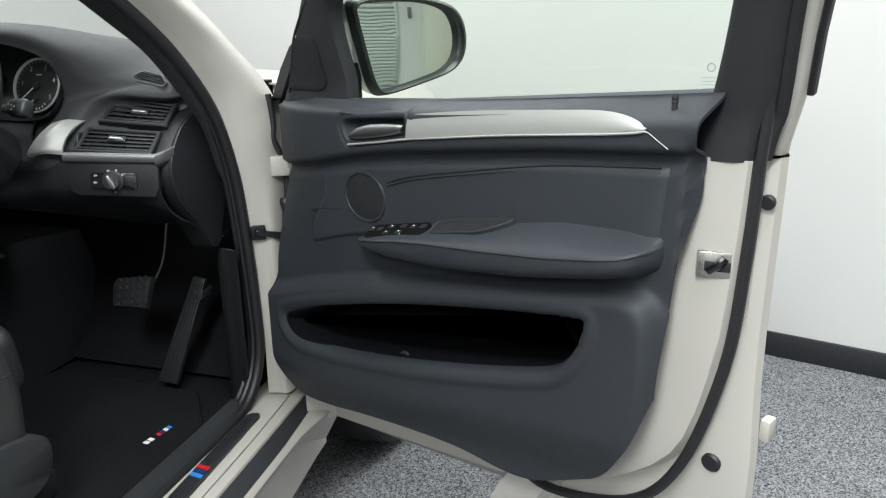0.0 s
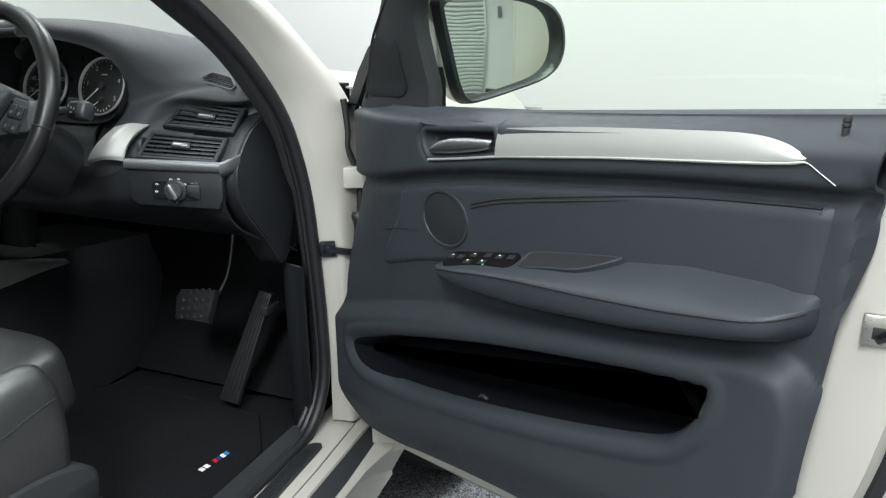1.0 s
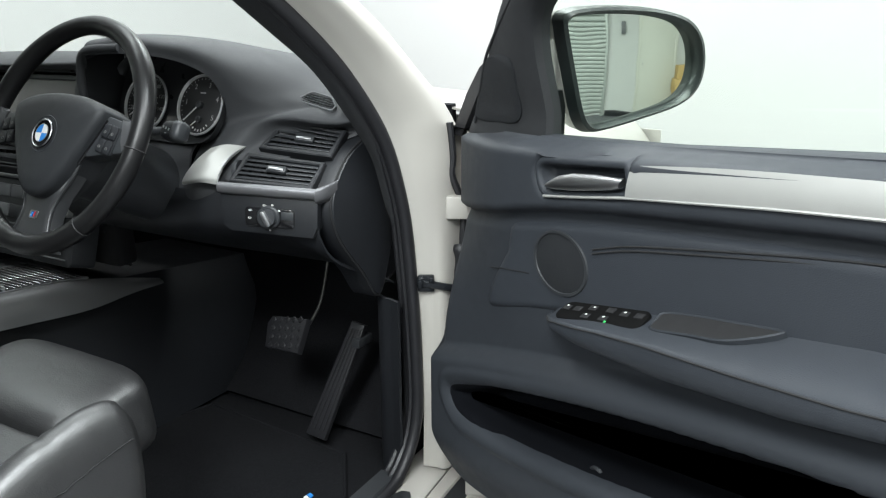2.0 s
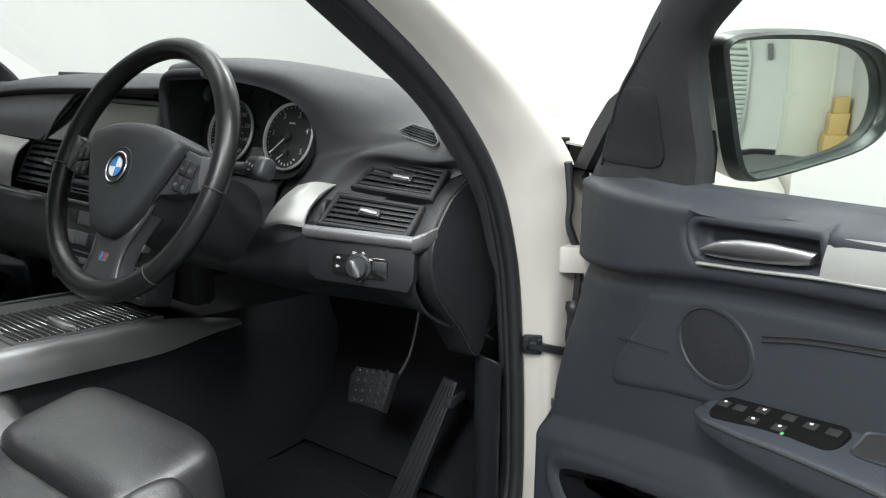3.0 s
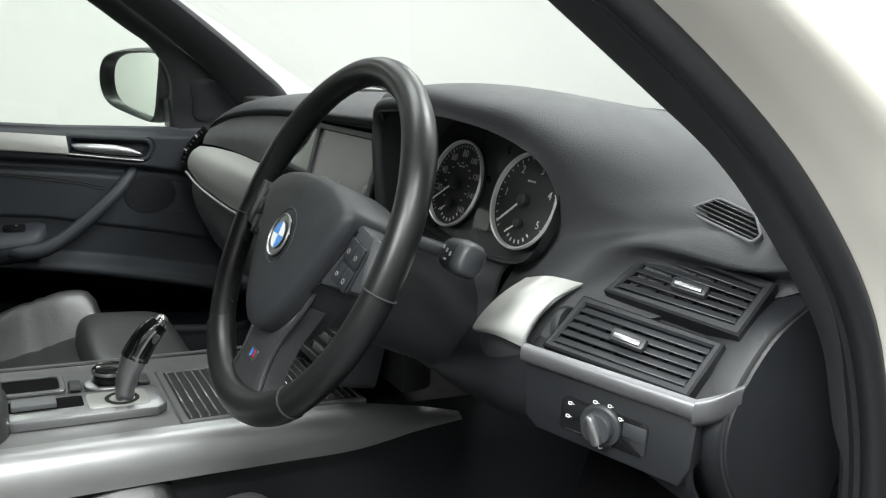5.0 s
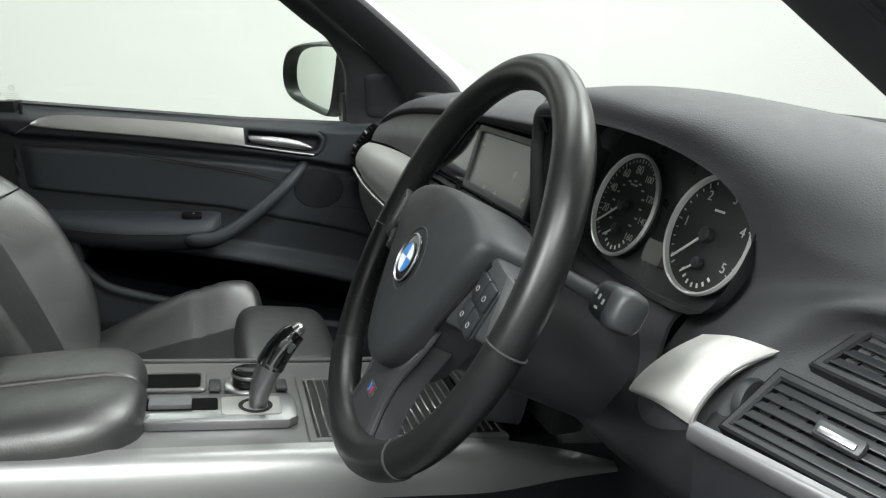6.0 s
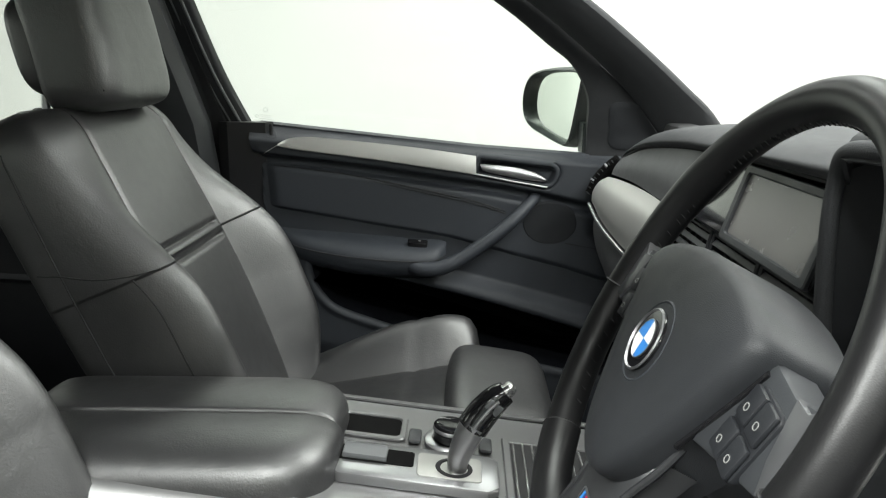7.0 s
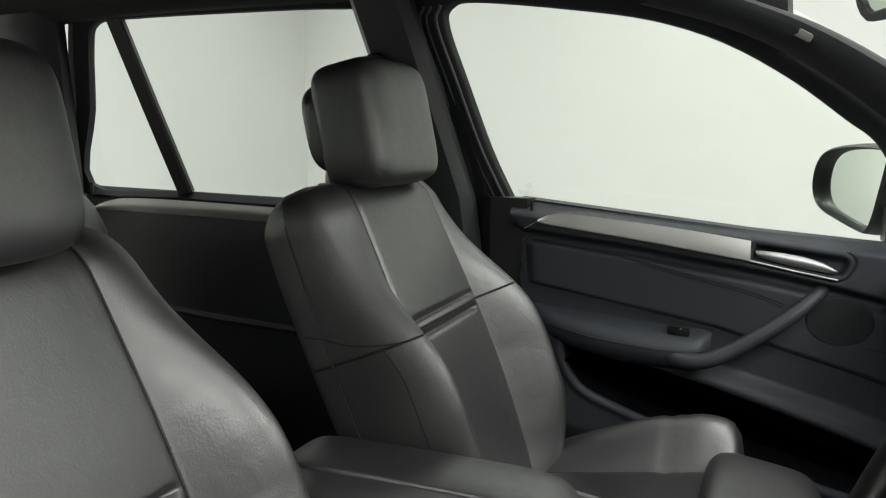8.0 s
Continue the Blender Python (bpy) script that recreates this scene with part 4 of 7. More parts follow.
        arm = part("armrest", fix(loft(ra)), M_PAD, d, "black padded leather armrest", sharp=60)
        part("armrest_seam", tube(rs[3:-3], 0.0012, 6), M_SEAM, d)
    else:
        ra = []
        for p in spline([(u, lift, z) for u, z, lift in spine], 5):
            u, lift, z = p
            h1, h2 = 0.022 + 0.25 * lift, 0.018 + 0.38 * lift
            sec = [(0.03, h1 + 0.012), (-0.25 * lift, h1), (-0.7 * lift, h1 * 0.72), (-0.95 * lift, h1 * 0.35), (-lift, -0.05 * h2), (-0.9 * lift, -0.5 * h2), (-0.6 * lift, -0.9 * h2), (-0.15 * lift, -1.1 * h2), (0.03, -1.2 * h2)]
            ra.append(spline([mp(u, panel_w(u, 0.95) + dw, z + dz) for dw, dz in sec], 2))
        arm = part("armrest", fix(loft(ra)), M_PAD, d, "black padded leather armrest", sharp=60)
        part("armrest_seam", tube([mp(p[0], panel_w(p[0], 0.95) - p[1] - 0.001, p[2] + 0.004) for p in spline([(u, lift, z) for u, z, lift in spine], 5)], 0.0012, 6), M_SEAM, d)
    if driver:
        # switch block and pull pocket in the top of the armrest
        o, ux, uw = mp(0.470, -0.026, 0.9075), DU * 0.97 + V((0, 0, 0.22)), (-DW * 0.42 + V((0, 0, 0.9)))
        SM = fr(o, ux, uw)
        sw = part("switch_panel", slab(rrect(0.152, 0.034, 0.012), 0.0032, 0.0012, SM, -0.012), M_PIT, d, "black window switch panel")
        for x, y in ((-0.066, 0.004), (-0.045, 0.004), (-0.02, -0.007), (-0.02, 0.009), (0.012, -0.007), (0.012, 0.009), (0.038, 0.006), (0.062, 0.006)):
            part("button", box(0.014, 0.009, 0.0022, 0.0009, SM @ pose(x, y, 0.0032)), M_DARK, sw)
        for x, y in ((-0.066, 0.007), (-0.02, -0.005), (-0.018, 0.010), (0.012, -0.005), (0.038, 0.008)):
            part("symbol", box(0.0034, 0.0022, 0.0005, 0.0, SM @ pose(x, y, 0.0044)), M_WHITE, sw)
        part("symbol", box(0.003, 0.003, 0.0006, 0.0, SM @ pose(0.02, -0.0125, 0.0037)), M_GREEN, sw)
        PM = fr(mp(0.632, -0.022, 0.9475), DU * 0.97 + V((0, 0, 0.21)), -DW * 0.42 + V((0, 0, 0.9)))
        oo = [(p.x, p.y) for p in spline([(-0.074, -0.017, 0), (-0.02, -0.017, 0), (0.03, -0.015, 0), (0.078, 0.010, 0), (0.03, 0.015, 0), (-0.07, 0.016, 0), (-0.081, 0.0, 0)], 4, True)]
        pull = part("pull_pocket", ringslab(oo, inset(oo, 0.003), 0.0022, PM, -0.02), M_SOFT, d, "black pull pocket in the armrest")
        # flush dark plate: the pocket's inner shade as a colour
        part("pocket_shade", slab(inset(oo, 0.002), 0.0004, 0.0, PM, -0.02), M_DARK, pull)
    else:
        gp = [(0.625, 0.866, 0.040), (0.60, 0.862, 0.056), (0.56, 0.868, 0.064), (0.51, 0.895, 0.060), (0.455, 0.935, 0.054), (0.41, 0.972, 0.044), (0.38, 1.000, 0.020), (0.368, 1.008, -0.006)]
        part("grab_handle", fix(tube(spline([mp(u, panel_w(0.5, 0.955) - l, z) for u, z, l in gp], 5), 0.019, 12, squash=0.8, taper=lambda k: 1.15 - 0.4 * k)), M_PAD, d, "black diagonal grab handle")
        SM = fr(mp(0.615, -0.030, 0.913), (0, 1, -0.05), (0.35, 0, 0.94))
        sw = part("switch_panel", slab(rrect(0.042, 0.016, 0.005), 0.003, 0.001, SM, -0.01), M_GLOSS, d, "small gloss black window switch")
        part("symbol", box(0.005, 0.003, 0.0006, 0.0, SM @ pose(0.004, 0, 0.0045)), M_TAG, sw)
    # window surround: rail, rear upright, front corner with tweeter
    def lean(z):
        return 0.055 - 0.33 * max(0.0, z - 1.13)
    belt = []
    for k in range(33):
        u, z = panel_uz(lerp(0.25, 0.985, k / 32), 1.0)
        belt.append([mp(u, panel_w(u, z) - 0.0005, z - 0.0015), mp(u, lerp(panel_w(u, z), 0.064, 0.5), z + 0.001), mp(u, 0.066, z + 0.002)])
    part("belt_moulding", fix(surf(belt, 1, 3, 0.002)), M_SOFT, d)
    inner = [(0.965, 1.155), (0.985, 1.26), (1.015, 1.40), (1.055, 1.505), (1.035, 1.535), (0.95, 1.543), (0.84, 1.528), (0.65, 1.485), (0.515, 1.425), (0.40, 1.345), (0.325, 1.297), (0.282, 1.264), (0.264, 1.22), (0.259, 1.16), (0.257, 1.095)]
    outer = [(1.022, 1.150), (1.040, 1.26), (1.072, 1.40), (1.112, 1.53), (1.08, 1.585), (0.955, 1.598), (0.83, 1.585), (0.63, 1.540), (0.48, 1.475), (0.36, 1.395), (0.268, 1.325), (0.210, 1.275), (0.162, 1.225), (0.108, 1.165), (0.050, 1.090)]
    if not driver:
        inner[:10] = [(0.995, 1.155), (1.027, 1.26), (1.068, 1.40), (1.098, 1.51), (1.085, 1.545), (1.033, 1.552), (0.851, 1.530), (0.694, 1.503), (0.565, 1.459), (0.448, 1.393)]
        inner[10:12] = [(0.352, 1.322), (0.30, 1.282)]
        outer[:6] = [(1.055, 1.150), (1.085, 1.26), (1.125, 1.40), (1.155, 1.53), (1.135, 1.590), (1.04, 1.600)]
    fo = 0.0 if driver else 0.034
    inner[:0] = [(0.908 + fo, 1.075), (0.932 + fo, 1.112)]
    inner[2] = (inner[2][0] - 0.010, inner[2][1])
    inner.append((0.257, 1.06))
    outer[:0] = [(1.006 + fo, 1.080), (1.012 + fo, 1.112)]
    outer.append((0.045, 1.055))
    si, so = spline([(u, 0, z) for u, z in inner], 4), spline([(u, 0, z) for u, z in outer], 4)
    fr_ring = []
    for p, q in zip(si, so):
        ring = []
        for k, w in ((0.0, 0.02), (0.0, -0.008), (0.06, -0.013), (0.2, -0.018), (0.5, -0.021), (0.8, -0.019), (0.92, -0.014), (1.0, 0.0), (1.0, 0.03)):
            z = lerp(p.z, q.z, k)
            ring.append(mp(lerp(p.x, q.x, k), lean(z) + w, z))
        fr_ring.append(ring)
    part("window_frame", fix(loft(fr_ring)), M_PILLAR, d, "black window frame trim with mirror corner")
    if not driver:
        for off_u, rad in ((0.014, 0.0035), (0.034, 0.0030), (0.050, 0.0035)):
            up_ = spline([mp(u + off_u, lean(z) - 0.0185, z) for u, z in inner[2:7]], 6)
            part("frame_strip", fix(tube(up_, rad, 8)), M_GREY, d, "grey rubber lip along the window frame")
    part("frame_seal", tube([mp(q.x + 0.002, lean(q.z) + 0.014, q.z + 0.002) for q in so], 0.010, 8), M_RUBBER, d)
    so = so[8:-12]
    white = [mp(0.985, 0.125, 0.93), mp(0.992, 0.12, 1.04), mp(1.004, 0.105, 1.10)] + [mp(q.x - 0.002, lean(q.z) + 0.052, q.z + 0.008) for q in so[1:]]
    part("frame_skin", fix(tube(white, 0.019, 10, squash=0.9)), M_PAINT, d, "white outer window frame")
    tw = [(0.09, 1.112), (0.150, 1.108), (0.205, 1.116), (0.212, 1.16), (0.212, 1.205), (0.16, 1.205), (0.125, 1.165)]
    twr = spline([(u + 0.004, 0, z) for u, z in tw], 5, True)
    bmt = loft([[mp(0.165 + (p.x - 0.165) * s, lean(1.16 + (p.z - 1.16) * s) - w, 1.16 + (p.z - 1.16) * s) for p in twr] for s, w in ((1.0, 0.014), (1.0, 0.0215), (0.97, 0.0225), (0.7, 0.0228), (0.4, 0.0230), (0.05, 0.0230))])
    part("tweeter_grille", fix(bmt), M_GRILLE, d, "black tweeter grille")
    part("frame_ridge", tube(spline([mp(u, lean(z) - 0.019, z) for u, z in ((0.088, 1.10), (0.112, 1.150), (0.15, 1.200), (0.195, 1.240), (0.25, 1.283))], 5), 0.0024, 8), M_PILLAR, d)
    flap = [(-0.015, 1.068), (0.016, 1.068), (0.09, 1.176), (0.12, 1.215), (0.07, 1.185), (0.032, 1.141)]
    part("mirror_gasket", fix(loft([[mp(u, w, z) for u, z in flap] for w in (0.055, 0.075)])), M_RUBBER, d, "black rubber mirror gasket")
    # window glass and its etched stamp
    gp = sheet(lambda s, t: (lambda z: mp(lerp(table(lerp(1.085, 1.56, t), [(1.085, 0.2), (1.25, 0.22), (1.345, 0.35), (1.425, 0.47), (1.485, 0.60), (1.56, 0.88)]), lerp(0.985, 1.09, t) + (0 if driver else 0.045), s), lean(z) + 0.006, z))(lerp(1.085, 1.56, t)), 8, 20)
    gl = part("window_glass", gp, M_GLASS, d, "clear greenish window glass")
    gl.visible_shadow = False
    for k, (e0, e1) in enumerate(((0.936, 0.961), (0.938, 0.959), (0.935, 0.962), (0.940, 0.957))):
        bar = [(e0, 1.170 - 0.004 * k), (e1, 1.1715 - 0.004 * k), (e1, 1.1721 - 0.004 * k), (e0, 1.1706 - 0.004 * k)]
        part("etching", fix(loft([[mp(u, lean(1.18) + e, z) for u, z in bar] for e in (0.004, 0.0045)])), M_STAMP, d)
    for eu, ez, er in ((0.948, 1.1825, 0.0050), (0.967, 1.169, 0.0035)):
        part("etching", fix(loft([[mp(eu + r * math.cos(q), lean(1.18) + 0.004 + e, ez + r * math.sin(q)) for q in (2 * math.pi * j / 20 for j in range(20))] for r, e in ((er, 0), (er, 0.0006), (er - 0.0007, 0.0006), (er - 0.0007, 0))], cap=False)), M_STAMP, d)
    # lock pin
    bez = [(0.915, 1.1305), (0.920, 1.1275), (0.935, 1.1300), (0.941, 1.1425), (0.925, 1.1420)]
    bez = [(p.x, p.z) for p in spline([(u, 0, z) for u, z in bez], 3, True)]
    part("lock_bezel", fix(loft([[on(0.928 + (u - 0.928) * k, 1.1355 + (z - 1.1355) * k, e) for u, z in bez] for k, e in ((1.04, -0.001), (1.0, 0.0016), (0.90, 0.0018), (0.80, -0.0005), (0.3, -0.001))])), M_SOFT, d)
    lw = panel_w(0.928, 1.134) - 0.001
    part("lock_pin", fix(lathe([(0.0034, 0.0), (0.0034, 0.012), (0.0030, 0.013), (0.0040, 0.014), (0.0040, 0.0165), (0.0032, 0.0175), (0.0040, 0.0185), (0.0038, 0.022), (0.0025, 0.0245)], 14, fr(mp(0.928, lw, 1.131), DU, (0, 0, 1)))), M_DARK, d, "black ribbed lock pin")
    # door seal, latch, bolts and buffers on the shut face
    seal = [(1.012, 0.035, 1.25), (1.016, 0.048, 1.15), (1.013, 0.05, 1.08), (1.010, 0.05, 0.96), (1.0, 0.046, 0.82), (0.957, 0.040, 0.665), (0.884, 0.037, 0.575), (0.745, 0.036, 0.528), (0.65, 0.045, 0.54), (0.5, 0.055, 0.545), (0.2, 0.06, 0.52), (0.09, 0.065, 0.53), (0.07, 0.085, 0.65), (0.06, 0.10, 0.9), (0.06, 0.10, 1.05)]
    if not driver:
        seal = seal[1:]
        part("edge_cover", fix(loft([[mp(u, w, z) for u, w in ((0.93, 0.035), (0.94, 0.005), (1.02, 0.0), (1.045, 0.02), (1.05, 0.06))] for z in (0.52, 0.7, 0.9, 1.05, 1.158)])), M_RUBBER, d)
    part("door_seal", fix(tube(spline([mp(*p) for p in seal], 6), 0.0075, 8)), M_RUBBER, d, "black rubber door seal")
    if driver:
        LM = fr(mp(0.978, 0.036, 0.955), DU * 0.9 + DW * 0.42, DU * 0.42 - DW * 0.9)
        part("latch", box(0.040, 0.032, 0.006, 0.002, LM), M_LATCH, d, "bare steel door latch")
        part("latch_claw", tube([LM @ V((-0.006, -0.008, 0.004)), LM @ V((0.004, 0.0, 0.008)), LM @ V((0.012, 0.010, 0.005))], 0.005, 8), M_GLOSS, d)
        part("latch_slot", box(0.03, 0.012, 0.004, 0.001, LM @ pose(0.004, -0.002, 0.003)), M_DARK, d)
        for u, w, z, r in ((1.016, 0.080, 1.03, 0.009), (0.992, 0.05, 0.99, 0.007), (0.988, 0.052, 0.885, 0.007), (0.985, 0.075, 0.668, 0.013)):
            part("buffer", lathe([(r, 0), (r * 1.05, 0.004), (r * 0.8, 0.007), (r * 0.5, 0.007)], 14, fr(mp(u, w, z), DU, DU * 0.35 - DW * 0.9)), M_RUBBER, d, "black rubber buffer")
        part("edge_clip", box(0.014, 0.022, 0.032, 0.004, fr(mp(1.036, 0.115, 0.722), DU, (0, 0, 1))), M_PAINT, d)
        part("weatherstrip", ribbon([mp(1.042, 0.095, 1.155), mp(1.052, 0.075, 1.22), mp(1.065, 0.055, 1.28), mp(1.09, 0.02, 1.40)], 0.008, 0.012, DW), M_RUBBER, d)
        # small loop in the bin
        part("bin_clip", tube(spline([mp(0.44, 0.0, 0.668), mp(0.452, -0.004, 0.678), mp(0.462, -0.004, 0.678), mp(0.464, 0.0, 0.668)], 4), 0.003, 8), M_HARD, d)
    # wing mirror
    uc, wc, zc, turn = (0.285, 0.180, 1.188, 0.25) if driver else (0.315, 0.20, 1.192, 0.52)
    shape = [(-0.112, 0.070), (-0.095, 0.080), (-0.04, 0.084), (0.03, 0.081), (0.082, 0.068), (0.108, 0.042), (0.116, 0.004), (0.107, -0.030), (0.078, -0.053), (0.02, -0.070), (-0.04, -0.084), (-0.066, -0.084), (-0.082, -0.060), (-0.098, 0.0), (-0.110, 0.05)]
    so2 = spline([(x, y, 0) for x, y in shape], 4, True)

    def mm(x, y, dep):
        uu = uc + x * math.sin(turn) - dep * math.cos(turn)
        ww = wc + x * math.cos(turn) + dep * math.sin(turn)
        return mp(uu, ww, zc + y)

    part("mirror_housing", fix(loft([[mm(p.x * s, p.y * s, dep) for p in so2] for s, dep in ((0.93, 0.018), (0.93, -0.001), (0.97, -0.010), (1.02, -0.006), (1.05, 0.012), (1.06, 0.022))])), M_GLOSSH, d, "black wing mirror housing")
    part("mirror_cap", fix(loft([[mm(p.x * s + sh, p.y * s, dep) for p in so2] for s, dep, sh in ((1.06, 0.023, 0), (1.04, 0.06, 0), (0.85, 0.10, -0.004), (0.45, 0.122, -0.01))])), M_PAINT, d, "white mirror cap")
    R = 1.25
    mg = loft([[mm(p.x * s * 0.92, p.y * s * 0.92, 0.006 + ((p.x * s) ** 2 + (p.y * s) ** 2) / (2 * R) * 0.92) for p in so2] for s in (1.0, 0.8, 0.6, 0.4, 0.2, 0.02)])
    part("mirror_glass", fix(mg), M_MIRROR, d, "convex mirror glass")
    part("mirror_arm", fix(loft([[mp(u, w, z) for u, z in ((uc - 0.12, zc - 0.095), (uc - 0.05, zc - 0.095), (uc - 0.05, zc - 0.03), (uc - 0.12, zc - 0.03))] for w in (0.06, wc - 0.08)])), M_GLOSSH, d, "black mirror arm")
    return d


# Near-black colour stands in for shade inside the door bins
M_BIN = mat("bin_shade_black", (0.0045, 0.005, 0.0065), 0.95, grain=0.4, gs=900, var=0.15, spec=0.05)
M_LATCH = mat("bare_latch_steel", (0.50, 0.49, 0.46), 0.3, metal=1.0, var=0.2, vs=30)
M_GLOSSH = mat("mirror_shell_black", (0.010, 0.014, 0.014), 0.42, var=0.1)
M_GRILLE = mat("perforated_grille", (0.017, 0.0185, 0.021), 0.75, spec=0.25, grain=0.9, gs=700, leather=True)
build_door("car_door", open_map, True, "open driver door with black trim and pale silver strip")
build_door("car_door", shut_map, False, "closed passenger door with black trim and grab handle")

# rear doors, shut
for sg in (-1, 1):
    def rp(u, w, z, sg=sg):
        return V((sg * (0.735 + w), -0.60 - u, z))
    def f(bm):
        bmesh.ops.recalc_face_normals(bm, faces=bm.faces)
        return bm
    rd = part("rear_door", f(loft([[rp(u, w, z) for u, w in ((0.06, 0.04), (1.40, 0.04), (1.40, 0.16), (0.06, 0.16))] for z in (0.42, 0.7, 1.0, 1.12)])), M_PAINT, car, "closed white rear door with black trim")
    # darker than the front doors' trim: rear cabin shade put into the colour
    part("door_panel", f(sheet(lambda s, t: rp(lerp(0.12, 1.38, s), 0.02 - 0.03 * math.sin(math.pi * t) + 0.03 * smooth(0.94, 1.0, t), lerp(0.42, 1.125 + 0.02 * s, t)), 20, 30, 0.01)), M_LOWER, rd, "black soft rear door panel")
    ts = [(0.30, 1.105), (0.7, 1.115), (1.0, 1.118), (1.10, 1.108), (1.17, 1.085)]
    bs = [(0.30, 1.070), (0.7, 1.078), (1.0, 1.082), (1.10, 1.083), (1.165, 1.083)]
    part("silver_trim", f(surf([[rp(a[0], -0.008, a[1]), rp((a[0] + b[0]) / 2, -0.014, (a[1] + b[1]) / 2), rp(b[0], -0.008, b[1])] for a, b in zip(ts, bs)], 5, 4, 0.003)), M_SILVER, rd, "pale silver trim strip")
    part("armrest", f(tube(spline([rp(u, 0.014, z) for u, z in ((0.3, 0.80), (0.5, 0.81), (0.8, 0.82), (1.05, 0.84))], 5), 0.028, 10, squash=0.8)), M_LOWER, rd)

    def lean2(z):
        return 0.035 - 0.33 * max(0, z - 1.13)
    wi = [(0.13, 1.135), (0.22, 1.43), (0.265, 1.535), (0.34, 1.552), (0.6, 1.558), (0.92, 1.560), (1.02, 1.552), (1.06, 1.50), (1.12, 1.35), (1.21, 1.148), (0.9, 1.138), (0.5, 1.132)]
    wo = [(0.06, 1.12), (0.16, 1.44), (0.22, 1.575), (0.32, 1.60), (0.6, 1.605), (0.92, 1.607), (1.06, 1.60), (1.12, 1.52), (1.18, 1.36), (1.27, 1.13), (0.9, 1.105), (0.5, 1.10)]
    wi_, wo_ = spline([(u, 0, z) for u, z in wi], 4, True), spline([(u, 0, z) for u, z in wo], 4, True)
    part("window_frame", f(loft([[rp(p.x, lean2(p.z), p.z) for p in wi_], [rp((p.x + q.x) / 2, lean2(q.z) - 0.012, (p.z + q.z) / 2) for p, q in zip(wi_, wo_)], [rp(q.x, lean2(q.z), q.z) for q in wo_], [rp(q.x, lean2(q.z) + 0.03, q.z) for q in wo_], [rp(p.x, lean2(p.z) + 0.02, p.z) for p in wi_]], cap=False, closed=True)), M_PILLAR, rd, "black rear window frame")
    part("window_divider", f(ribbon([rp(0.872, lean2(1.14), 1.135), rp(0.912, lean2(1.35), 1.35), rp(0.95, lean2(1.55), 1.56)], 0.045, 0.022, (-sg, 0, 0.3))), M_RUBBER, rd, "black upright window divider")
    pg = part("window_glass", f(sheet(lambda s, t: (lambda z: rp(lerp(lerp(0.10, 0.24, t), lerp(1.23, 1.03, t), s), lean2(z) + 0.008, z))(lerp(1.12, 1.57, t)), 6, 6)), M_GLASS, rd, "greenish rear door glass")
    pg.visible_shadow = False
    part("lock_pin", f(tube([rp(1.17, 0.0, 1.12), rp(1.17, 0.0, 1.155)], 0.005, 8)), M_HARD, rd, "black lock pin")


# ---- dashboard ----
dash = thing("dashboard", (0, 0.35, 0.9), "black grained dashboard with silver trim and air vents", "dashboard")
TOP = [
    [(-0.745, 0.50, 1.125), (-0.745, 0.36, 1.115), (-0.745, 0.26, 1.095), (-0.742, 0.225, 1.075), (-0.74, 0.22, 1.05)],
    [(-0.68, 0.52, 1.155), (-0.68, 0.36, 1.142), (-0.68, 0.24, 1.120), (-0.68, 0.200, 1.105), (-0.68, 0.205, 1.095)],
    [(-0.60, 0.56, 1.168), (-0.60, 0.38, 1.168), (-0.60, 0.24, 1.150), (-0.60, 0.197, 1.130), (-0.60, 0.207, 1.122)],
    [(-0.45, 0.61, 1.174), (-0.45, 0.40, 1.187), (-0.45, 0.24, 1.178), (-0.45, 0.195, 1.156), (-0.45, 0.208, 1.146)],
    [(-0.25, 0.66, 1.175), (-0.25, 0.42, 1.198), (-0.25, 0.25, 1.196), (-0.25, 0.20, 1.175), (-0.25, 0.215, 1.162)],
    [(0.0, 0.68, 1.175), (0.0, 0.42, 1.20), (0.0, 0.26, 1.20), (0.0, 0.20, 1.184), (0.0, 0.215, 1.172)],
    [(0.16, 0.68, 1.175), (0.16, 0.42, 1.205), (0.16, 0.27, 1.208), (0.16, 0.205, 1.19), (0.16, 0.21, 1.176)],
    [(0.215, 0.68, 1.175), (0.215, 0.42, 1.208), (0.215, 0.28, 1.212), (0.215, 0.200, 1.198), (0.215, 0.195, 1.180)],
    [(0.25, 0.67, 1.175), (0.25, 0.42, 1.212), (0.25, 0.28, 1.232), (0.25, 0.19, 1.228), (0.25, 0.172, 1.205)],
]
part("dash_top", surf(TOP, 6, 6, 0.004), M_DASH, dash, "black grained upper dashboard", sharp=70)
